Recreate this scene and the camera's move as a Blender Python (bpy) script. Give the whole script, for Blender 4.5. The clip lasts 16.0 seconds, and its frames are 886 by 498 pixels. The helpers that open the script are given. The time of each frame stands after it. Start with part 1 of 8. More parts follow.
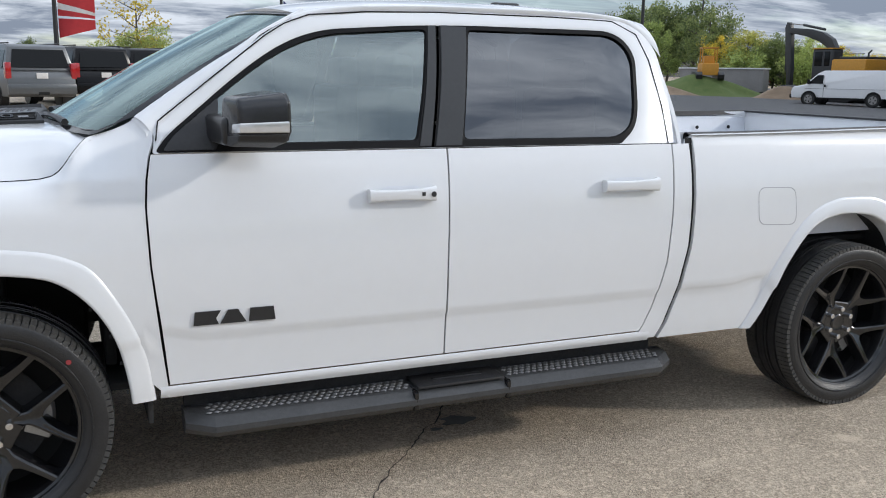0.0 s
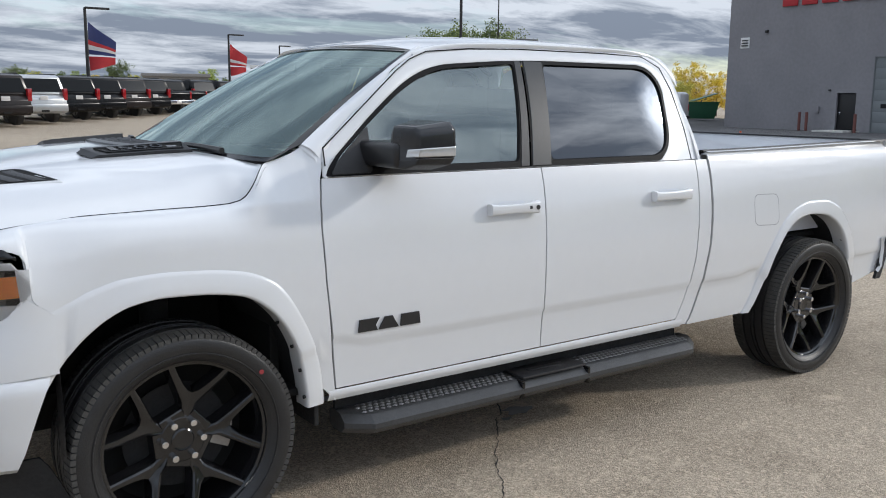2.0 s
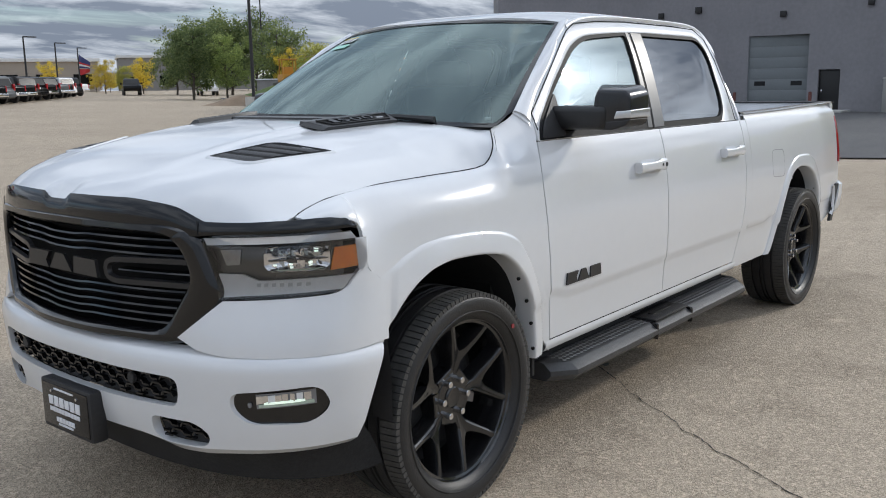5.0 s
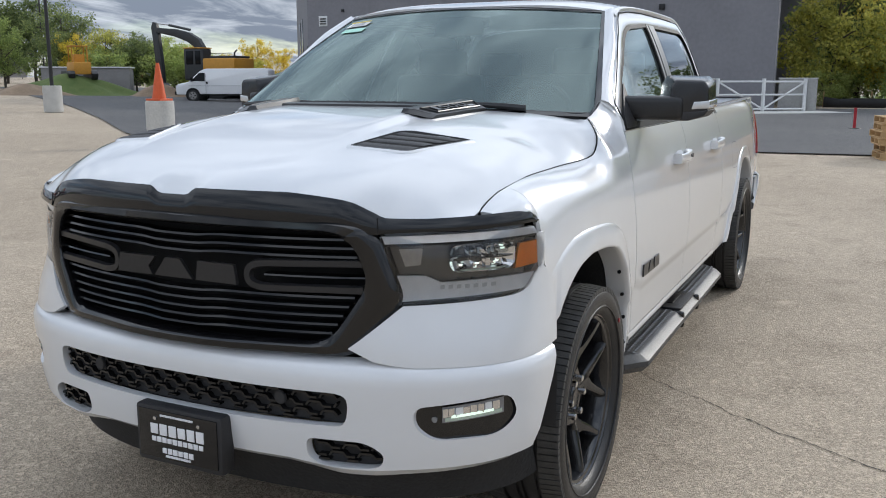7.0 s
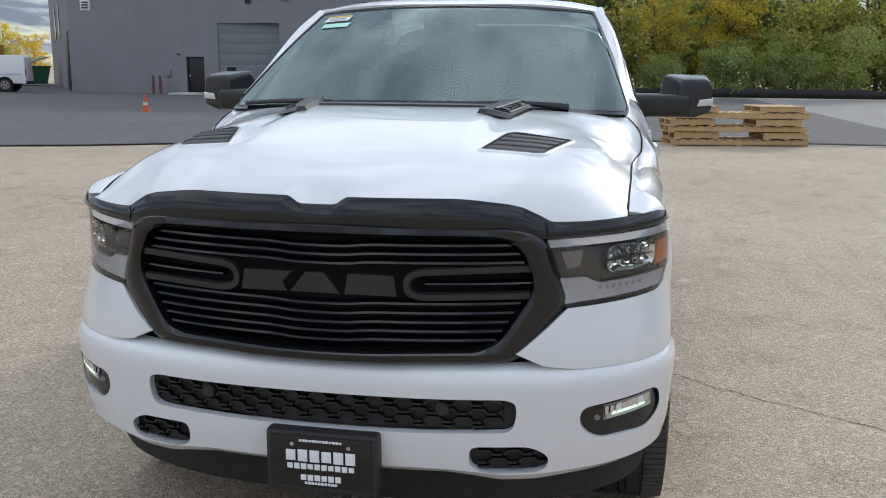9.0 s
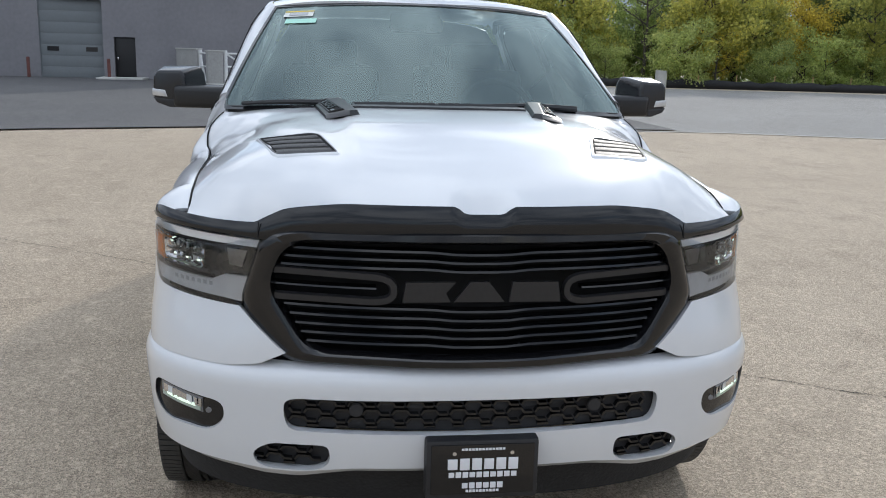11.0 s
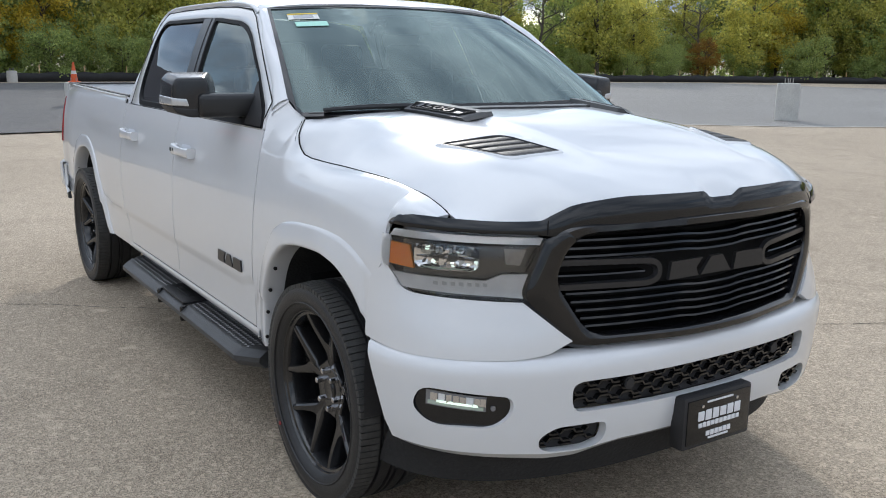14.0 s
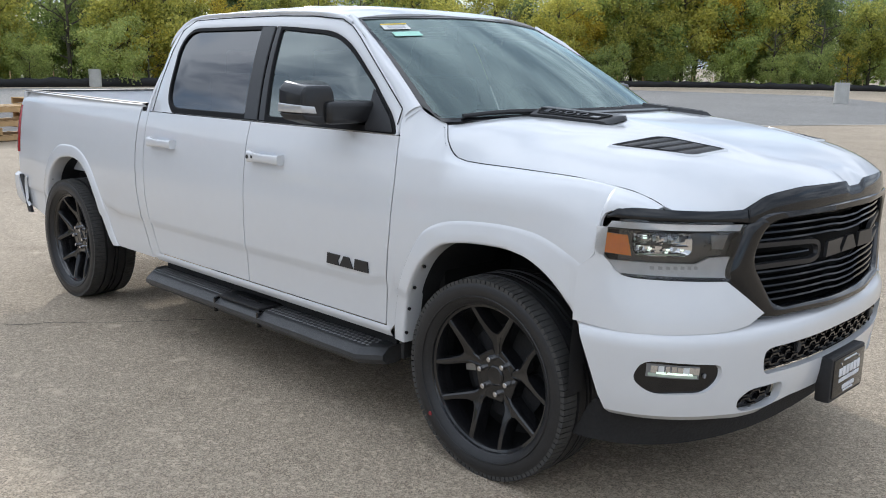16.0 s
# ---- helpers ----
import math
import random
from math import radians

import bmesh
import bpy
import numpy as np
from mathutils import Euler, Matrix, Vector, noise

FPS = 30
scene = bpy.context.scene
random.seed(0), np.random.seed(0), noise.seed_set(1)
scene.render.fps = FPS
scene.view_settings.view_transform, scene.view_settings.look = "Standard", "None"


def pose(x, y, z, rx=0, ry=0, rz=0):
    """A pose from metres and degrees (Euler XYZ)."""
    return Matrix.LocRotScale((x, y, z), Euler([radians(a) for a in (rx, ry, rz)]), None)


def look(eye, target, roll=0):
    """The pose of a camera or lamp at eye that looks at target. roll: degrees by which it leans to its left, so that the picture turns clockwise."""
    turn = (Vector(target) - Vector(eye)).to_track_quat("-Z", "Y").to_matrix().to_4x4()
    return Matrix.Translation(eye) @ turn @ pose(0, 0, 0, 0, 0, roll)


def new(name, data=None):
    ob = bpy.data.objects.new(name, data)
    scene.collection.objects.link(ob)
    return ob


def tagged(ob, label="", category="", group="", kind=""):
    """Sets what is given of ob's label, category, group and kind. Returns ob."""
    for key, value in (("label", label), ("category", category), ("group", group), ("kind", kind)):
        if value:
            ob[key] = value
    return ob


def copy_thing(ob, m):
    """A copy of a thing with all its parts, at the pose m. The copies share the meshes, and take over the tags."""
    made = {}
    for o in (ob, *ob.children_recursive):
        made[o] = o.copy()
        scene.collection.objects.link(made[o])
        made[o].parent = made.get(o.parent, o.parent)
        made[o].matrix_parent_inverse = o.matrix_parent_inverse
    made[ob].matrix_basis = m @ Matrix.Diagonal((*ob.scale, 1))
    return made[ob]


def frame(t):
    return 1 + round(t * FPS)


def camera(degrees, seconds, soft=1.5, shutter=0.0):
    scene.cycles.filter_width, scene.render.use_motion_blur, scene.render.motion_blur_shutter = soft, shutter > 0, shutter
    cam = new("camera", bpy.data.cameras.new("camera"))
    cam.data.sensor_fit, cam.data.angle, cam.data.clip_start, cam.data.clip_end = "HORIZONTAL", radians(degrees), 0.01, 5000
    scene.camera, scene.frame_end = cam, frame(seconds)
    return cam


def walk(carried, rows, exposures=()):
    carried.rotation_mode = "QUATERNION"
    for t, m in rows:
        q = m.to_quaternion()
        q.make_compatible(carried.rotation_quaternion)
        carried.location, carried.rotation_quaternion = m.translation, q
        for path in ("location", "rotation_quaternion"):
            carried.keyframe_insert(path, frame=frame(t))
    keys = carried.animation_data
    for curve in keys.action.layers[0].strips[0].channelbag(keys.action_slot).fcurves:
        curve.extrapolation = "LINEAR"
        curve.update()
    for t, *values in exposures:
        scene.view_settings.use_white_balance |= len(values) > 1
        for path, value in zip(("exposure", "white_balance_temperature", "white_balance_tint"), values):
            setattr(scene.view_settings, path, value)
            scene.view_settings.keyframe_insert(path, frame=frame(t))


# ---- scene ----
cam = camera(52.8, 16.0, soft=1.0)
PATH = [
    (0, (0.316, -4.221, 1.631), (1.079, -2.413, 1.245), 0.8),
    (0.5, (-0.054, -4.275, 1.646), (0.821, -2.514, 1.281), 0.7),
    (1, (-0.349, -4.213, 1.636), (0.619, -2.498, 1.286), 0.5),
    (1.5, (-0.662, -4.092, 1.648), (0.397, -2.43, 1.306), 0.5),
    (2, (-1.042, -4.006, 1.649), (0.109, -2.405, 1.315), 0.5),
    (2.5, (-1.325, -3.9, 1.64), (-0.091, -2.362, 1.306), 0.5),
    (3, (-1.585, -3.713, 1.623), (-0.278, -2.24, 1.275), 0.4),
    (3.5, (-1.849, -3.552, 1.59), (-0.488, -2.13, 1.235), -0.2),
    (4, (-2.136, -3.376, 1.588), (-0.716, -2.014, 1.232), -0.4),
    (4.5, (-2.332, -3.146, 1.569), (-0.849, -1.853, 1.208), -0.5),
    (4.7, (-2.412, -3.072, 1.57), (-0.912, -1.799, 1.21), -0.7),
    (6.8, (-2.947, -1.957, 1.556), (-1.199, -1.061, 1.18), -0.1),
    (7, (-2.992, -1.856, 1.549), (-1.223, -1.002, 1.173), 0.1),
    (7.5, (-3.129, -1.582, 1.584), (-1.313, -0.835, 1.201), 0.3),
    (8, (-3.209, -1.341, 1.574), (-1.352, -0.707, 1.186), 0.3),
    (8.5, (-3.262, -1.062, 1.584), (-1.368, -0.554, 1.191), 0.3),
    (9, (-3.321, -0.805, 1.585), (-1.396, -0.436, 1.187), 0.4),
    (9.2, (-3.351, -0.682, 1.601), (-1.416, -0.373, 1.199), 0.5),
    (11.5, (-3.401, 0.769, 1.647), (-1.494, 0.346, 1.22), 1.3),
    (12, (-3.3, 1.078, 1.633), (-1.431, 0.51, 1.206), 0.7),
    (12.5, (-3.229, 1.362, 1.629), (-1.406, 0.656, 1.207), 0.8),
    (13, (-3.166, 1.712, 1.65), (-1.406, 0.861, 1.228), 1.2),
    (13.5, (-3.049, 2.018, 1.635), (-1.351, 1.049, 1.214), 0.8),
    (14, (-2.898, 2.321, 1.641), (-1.259, 1.256, 1.221), 0.8),
    (14.5, (-2.772, 2.667, 1.63), (-1.191, 1.515, 1.212), 0.9),
    (15, (-2.633, 2.973, 1.642), (-1.114, 1.742, 1.221), 0.9),
    (15.5, (-2.439, 3.244, 1.632), (-0.982, 1.937, 1.218), 0.8),
    (16, (-2.255, 3.539, 1.641), (-0.88, 2.144, 1.236), 0.9),
]
walk(cam, [(t, look(eye, target, roll)) for t, eye, target, roll in PATH], exposures=[(0.0, 0.46), (2.5, 0.27), (4.7, 0.23), (7.0, 0.36), (9.0, 0.40), (12.5, 0.41), (16.0, 0.54)])

# ---- world, sun ----
SUN_DIR = Vector((0.825, -0.388, 0.405)).normalized()      # towards the sun
SUN_EL = math.asin(SUN_DIR.z)
SUN_AZ = math.atan2(SUN_DIR.x, SUN_DIR.y)

world = bpy.data.worlds.new("sky")
scene.world = world
world.use_nodes = True
wt = world.node_tree
wt.nodes.clear()
w_out = wt.nodes.new("ShaderNodeOutputWorld")
w_bg = wt.nodes.new("ShaderNodeBackground")
w_sky = wt.nodes.new("ShaderNodeTexSky")
w_sky.sky_type = "NISHITA"
w_sky.sun_disc = False
w_sky.sun_elevation = SUN_EL
w_sky.sun_rotation = SUN_AZ
w_sky.air_density, w_sky.dust_density, w_sky.ozone_density = 1.0, 0.3, 2.2
w_co = wt.nodes.new("ShaderNodeTexCoord")
w_sep = wt.nodes.new("ShaderNodeSeparateXYZ")
wt.links.new(w_co.outputs["Generated"], w_sep.inputs[0])


def w_math(op, a, b=None):
    n = wt.nodes.new("ShaderNodeMath")
    n.operation = op
    for i, v in enumerate((a, b)):
        if v is None:
            continue
        if isinstance(v, (int, float)):
            n.inputs[i].default_value = v
        else:
            wt.links.new(v, n.inputs[i])
    return n.outputs[0]


# a flat deck of broken cloud: directions are projected on a plane overhead
w_up = w_math("ADD", w_math("MAXIMUM", w_sep.outputs["Z"], 0.0), 0.13)
w_px = w_math("DIVIDE", w_sep.outputs["X"], w_up)
w_py = w_math("DIVIDE", w_sep.outputs["Y"], w_up)
w_comb = wt.nodes.new("ShaderNodeCombineXYZ")
wt.links.new(w_math("MULTIPLY", w_px, 0.62), w_comb.inputs[0])
wt.links.new(w_math("MULTIPLY", w_py, 0.95), w_comb.inputs[1])
w_comb.inputs[2].default_value = 3.7
w_n1 = wt.nodes.new("ShaderNodeTexNoise")
w_n1.inputs["Scale"].default_value = 0.9
w_n1.inputs["Detail"].default_value = 9.0
w_n1.inputs["Roughness"].default_value = 0.58
w_n1.inputs["Distortion"].default_value = 0.5
wt.links.new(w_comb.outputs[0], w_n1.inputs["Vector"])
w_cover = wt.nodes.new("ShaderNodeMapRange")
w_cover.inputs["From Min"].default_value = 0.27
w_cover.inputs["From Max"].default_value = 0.46
wt.links.new(w_n1.outputs["Fac"], w_cover.inputs["Value"])
w_n2 = wt.nodes.new("ShaderNodeTexNoise")
w_n2.inputs["Scale"].default_value = 2.3
w_n2.inputs["Detail"].default_value = 10.0
w_n2.inputs["Roughness"].default_value = 0.60
w_n2.inputs["Distortion"].default_value = 0.35
wt.links.new(w_comb.outputs[0], w_n2.inputs["Vector"])
w_grey = wt.nodes.new("ShaderNodeValToRGB")
w_grey.color_ramp.elements[0].position = 0.42
w_grey.color_ramp.elements[0].color = (3.10, 3.70, 4.75, 1)
w_grey.color_ramp.elements[1].position = 0.60
w_grey.color_ramp.elements[1].color = (8.70, 9.45, 10.6, 1)
wt.links.new(w_n2.outputs["Fac"], w_grey.inputs["Fac"])
# an overcast deck is more than twice as bright overhead as near the horizon
w_gain = w_math("ADD", w_math("MULTIPLY", w_math("MAXIMUM", w_sep.outputs["Z"], 0.0), 0.70), 0.41)
w_lit = wt.nodes.new("ShaderNodeVectorMath")
w_lit.operation = "SCALE"
wt.links.new(w_grey.outputs["Color"], w_lit.inputs[0])
wt.links.new(w_gain, w_lit.inputs["Scale"])
w_mix = wt.nodes.new("ShaderNodeMix")
w_mix.data_type = "RGBA"
wt.links.new(w_cover.outputs["Result"], w_mix.inputs["Factor"])
wt.links.new(w_sky.outputs["Color"], w_mix.inputs["A"])
wt.links.new(w_lit.outputs["Vector"], w_mix.inputs["B"])
# thin cloud scatters the sun forwards: a wide bright veil about its place
w_dot = wt.nodes.new("ShaderNodeVectorMath")
w_dot.operation = "DOT_PRODUCT"
wt.links.new(w_co.outputs["Generated"], w_dot.inputs[0])
w_dot.inputs[1].default_value = tuple(SUN_DIR)
w_near = w_math("MAXIMUM", w_dot.outputs["Value"], 0.0)
w_veil = w_math("ADD", w_math("MULTIPLY", w_math("POWER", w_near, 260.0), 6.0), w_math("MULTIPLY", w_math("POWER", w_near, 18.0), 0.6))
w_shine = wt.nodes.new("ShaderNodeVectorMath")
w_shine.operation = "SCALE"
wt.links.new(w_mix.outputs["Result"], w_shine.inputs[0])
wt.links.new(w_math("ADD", w_veil, 1.0), w_shine.inputs["Scale"])
wt.links.new(w_shine.outputs["Vector"], w_bg.inputs["Color"])
w_bg.inputs["Strength"].default_value = 0.137
wt.links.new(w_bg.outputs[0], w_out.inputs[0])

sun = new("sun", bpy.data.lights.new("sun", "SUN"))
sun.data.energy = 1.15
sun.data.angle = radians(3.0)
sun.data.color = (1.0, 0.95, 0.87)
sun.matrix_world = look((0, 0, 30), tuple(Vector((0, 0, 30)) - SUN_DIR))
scene.view_settings.exposure = 0.0

# ---- materials ----
def mat(name, color, rough=0.5, metal=0.0, vary=0.06, scale=8.0, bump=0.0, bump_scale=60.0, coat=0.0, spec=0.5, color2=None, rough_vary=0.0, object_random=0.0):
    """A principled material with colour varied at two scales and a fine relief."""
    m = bpy.data.materials.new(name)
    m.use_nodes = True
    t = m.node_tree
    b = t.nodes["Principled BSDF"]
    b.inputs["Roughness"].default_value = rough
    b.inputs["Metallic"].default_value = metal
    b.inputs["Specular IOR Level"].default_value = spec
    if coat:
        b.inputs["Coat Weight"].default_value = coat
        b.inputs["Coat Roughness"].default_value = 0.03
    co = t.nodes.new("ShaderNodeTexCoord")
    n1 = t.nodes.new("ShaderNodeTexNoise")
    n1.inputs["Scale"].default_value = scale
    n1.inputs["Detail"].default_value = 6.0
    t.links.new(co.outputs["Object"], n1.inputs["Vector"])
    n2 = t.nodes.new("ShaderNodeTexNoise")
    n2.inputs["Scale"].default_value = scale * 9
    n2.inputs["Detail"].default_value = 3.0
    t.links.new(co.outputs["Object"], n2.inputs["Vector"])
    add = t.nodes.new("ShaderNodeMath")
    add.operation = "ADD"
    t.links.new(n1.outputs["Fac"], add.inputs[0])
    t.links.new(n2.outputs["Fac"], add.inputs[1])
    fac = add.outputs[0]
    if object_random:
        inf = t.nodes.new("ShaderNodeObjectInfo")
        r = t.nodes.new("ShaderNodeMath")
        r.operation = "MULTIPLY_ADD"
        t.links.new(inf.outputs["Random"], r.inputs[0])
        r.inputs[1].default_value = object_random
        t.links.new(fac, r.inputs[2])
        fac = r.outputs[0]
    ramp = t.nodes.new("ShaderNodeMapRange")
    ramp.inputs["From Min"].default_value = 0.65
    ramp.inputs["From Max"].default_value = 1.35 + object_random
    t.links.new(fac, ramp.inputs["Value"])
    mix = t.nodes.new("ShaderNodeMix")
    mix.data_type = "RGBA"
    t.links.new(ramp.outputs["Result"], mix.inputs["Factor"])
    c2 = color2 or tuple(min(1.0, c * (1 + vary)) for c in color)
    c1 = color if color2 else tuple(c * (1 - vary) for c in color)
    mix.inputs["A"].default_value = (*c1, 1)
    mix.inputs["B"].default_value = (*c2, 1)
    t.links.new(mix.outputs["Result"], b.inputs["Base Color"])
    if rough_vary:
        rr = t.nodes.new("ShaderNodeMapRange")
        rr.inputs["To Min"].default_value = rough - rough_vary
        rr.inputs["To Max"].default_value = rough + rough_vary
        t.links.new(n1.outputs["Fac"], rr.inputs["Value"])
        t.links.new(rr.outputs["Result"], b.inputs["Roughness"])
    if bump:
        n3 = t.nodes.new("ShaderNodeTexNoise")
        n3.inputs["Scale"].default_value = bump_scale
        n3.inputs["Detail"].default_value = 4.0
        t.links.new(co.outputs["Object"], n3.inputs["Vector"])
        bp = t.nodes.new("ShaderNodeBump")
        bp.inputs["Strength"].default_value = bump
        bp.inputs["Distance"].default_value = 0.01
        t.links.new(n3.outputs["Fac"], bp.inputs["Height"])
        t.links.new(bp.outputs["Normal"], b.inputs["Normal"])
    return m


def glass(name, tint, clear, ior=1.62, coat=(0.95, 0.97, 1.0), film_mix=0.0, film_color=(0.28, 0.34, 0.33)):
    """Vehicle glazing: a Fresnel mirror coat over a tinted see-through pane."""
    m = bpy.data.materials.new(name)
    m.use_nodes = True
    t = m.node_tree
    t.nodes.clear()
    out = t.nodes.new("ShaderNodeOutputMaterial")
    tr = t.nodes.new("ShaderNodeBsdfTransparent")
    tr.inputs["Color"].default_value = (*[c * clear for c in tint], 1)
    gl = t.nodes.new("ShaderNodeBsdfGlossy")
    gl.inputs["Roughness"].default_value = 0.015
    gl.inputs["Color"].default_value = (*coat, 1)
    fr = t.nodes.new("ShaderNodeFresnel")
    fr.inputs["IOR"].default_value = ior
    mx = t.nodes.new("ShaderNodeMixShader")
    t.links.new(fr.outputs[0], mx.inputs[0])
    t.links.new(gl.outputs[0], mx.inputs[2])
    t.links.new(mx.outputs[0], out.inputs[0])
    if film_mix:
        # a diffuse film under the gloss; its colour stands in for reflected sky and haze
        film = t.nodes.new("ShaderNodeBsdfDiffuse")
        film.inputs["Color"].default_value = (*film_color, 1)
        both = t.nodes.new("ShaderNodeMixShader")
        both.inputs[0].default_value = film_mix
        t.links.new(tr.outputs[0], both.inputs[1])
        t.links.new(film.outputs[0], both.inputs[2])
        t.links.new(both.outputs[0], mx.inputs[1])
    else:
        t.links.new(tr.outputs[0], mx.inputs[1])
    return m


def lit(name, color, strength):
    m = bpy.data.materials.new(name)
    m.use_nodes = True
    b = m.node_tree.nodes["Principled BSDF"]
    b.inputs["Base Color"].default_value = (*color, 1)
    b.inputs["Roughness"].default_value = 0.15
    b.inputs["Emission Color"].default_value = (*color, 1)
    b.inputs["Emission Strength"].default_value = strength
    return m


WHITE = mat("white_paint", (0.70, 0.71, 0.725), 0.28, vary=0.012, scale=2.0, coat=1.0)
GLOSS = mat("gloss_black", (0.006, 0.006, 0.007), 0.09, vary=0.1, spec=0.55, coat=0.15)
TRIM = mat("black_plastic", (0.020, 0.020, 0.022), 0.52, vary=0.2, bump=0.15, bump_scale=400)
RUBBER = mat("rubber", (0.020, 0.020, 0.021), 0.40, spec=0.45, vary=0.25, scale=14, bump=0.2, bump_scale=180)
TREAD = mat("dusty_tread_rubber", (0.045, 0.044, 0.042), 0.62, vary=0.35, scale=30, bump=0.2, bump_scale=200)
MARK = mat("red_paint_mark", (0.30, 0.035, 0.04), 0.6, vary=0.2, scale=60)
CAST = mat("cast_brake_metal", (0.42, 0.41, 0.40), 0.5, metal=0.6, vary=0.2, scale=25)
RIM = mat("satin_black_alloy", (0.009, 0.009, 0.010), 0.17, vary=0.15, coat=0.5, spec=0.5)
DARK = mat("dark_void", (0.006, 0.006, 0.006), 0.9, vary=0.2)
LINER = mat("wheel_liner", (0.018, 0.018, 0.019), 0.85, vary=0.3, bump=0.4, bump_scale=90)
CHROME = mat("chrome", (0.75, 0.75, 0.76), 0.08, metal=1.0, vary=0.02)
STEEL = mat("bare_steel", (0.32, 0.31, 0.30), 0.4, metal=0.9, vary=0.2)
GREYP = mat("grey_lamp_plastic", (0.42, 0.43, 0.45), 0.25, vary=0.05, coat=0.5)
SMOKE = mat("smoked_lamp_plastic", (0.030, 0.030, 0.030), 0.15, vary=0.2, coat=0.8)
AMBER = mat("amber_lens", (0.90, 0.27, 0.02), 0.15, vary=0.15, scale=50, coat=0.8)
RED = mat("red_lens", (0.34, 0.010, 0.014), 0.12, vary=0.15, scale=30, coat=0.8)
BEDW = mat("bed_paint", (0.66, 0.68, 0.72), 0.45, vary=0.04)
LEATHER = mat("black_leather", (0.03, 0.03, 0.032), 0.55, vary=0.2)
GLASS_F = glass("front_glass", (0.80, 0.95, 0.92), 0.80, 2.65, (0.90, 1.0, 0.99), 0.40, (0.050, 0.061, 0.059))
GLASS_R = glass("privacy_glass", (0.60, 0.68, 0.72), 0.10, 2.3)
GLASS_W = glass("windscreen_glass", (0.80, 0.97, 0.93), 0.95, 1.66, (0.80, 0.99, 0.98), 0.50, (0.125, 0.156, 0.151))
LENS = glass("clear_lens", (1.0, 1.0, 1.0), 0.97)
LED = lit("led_lamp", (0.86, 1.0, 0.90), 0.9)
FOGLED = lit("fog_led", (0.84, 1.0, 0.84), 0.45)
LIPM = mat("gloss_black_deflector", (0.010, 0.011, 0.013), 0.10, vary=0.15, coat=0.2, spec=0.4)
GUIDE = mat("pale_light_guide", (0.74, 0.75, 0.76), 0.18, vary=0.10, scale=30, coat=0.8)
GUIDED = mat("dim_light_guide", (0.50, 0.51, 0.52), 0.2, vary=0.1, coat=0.8)
GREYD = mat("dark_grey_lamp_part", (0.20, 0.20, 0.205), 0.2, vary=0.2, coat=0.6)
GREENG = mat("pale_green_lens", (0.42, 0.50, 0.42), 0.12, vary=0.2, scale=40, coat=0.8)
LENSD = glass("thick_lamp_lens", (0.92, 0.96, 0.95), 0.8, 1.9)
SIGNAL = mat("silver_signal_lens", (0.62, 0.63, 0.64), 0.12, metal=0.5, vary=0.08, scale=40, coat=0.8)
SEALM = mat("window_rubber", (0.012, 0.012, 0.013), 0.5, vary=0.15, spec=0.08)
PILLARM = mat("satin_pillar_cover", (0.030, 0.031, 0.033), 0.30, vary=0.1, spec=0.45)
CAPM = mat("satin_mirror_cap", (0.018, 0.019, 0.022), 0.20, vary=0.1, coat=0.1, spec=0.5)
SCOOPM = mat("satin_black_hood_trim", (0.014, 0.014, 0.015), 0.30, vary=0.12, spec=0.5)
BADGE = mat("dark_badge", (0.035, 0.035, 0.037), 0.3, metal=0.4, vary=0.1)
STEPM = mat("step_plastic", (0.044, 0.045, 0.047), 0.40, spec=0.5, vary=0.2, bump=0.15, bump_scale=300)
PADM = mat("worn_step_tread", (0.20, 0.20, 0.203), 0.4, vary=0.2, scale=20)
PRINT = mat("white_print", (0.78, 0.78, 0.80), 0.5, vary=0.03)
STICKER = mat("paper_sticker", (0.80, 0.80, 0.76), 0.6, vary=0.03)
MINT = mat("mint_sticker", (0.45, 0.80, 0.66), 0.6, vary=0.03)
YELLOWP = mat("yellow_print", (0.80, 0.58, 0.05), 0.6, vary=0.03)


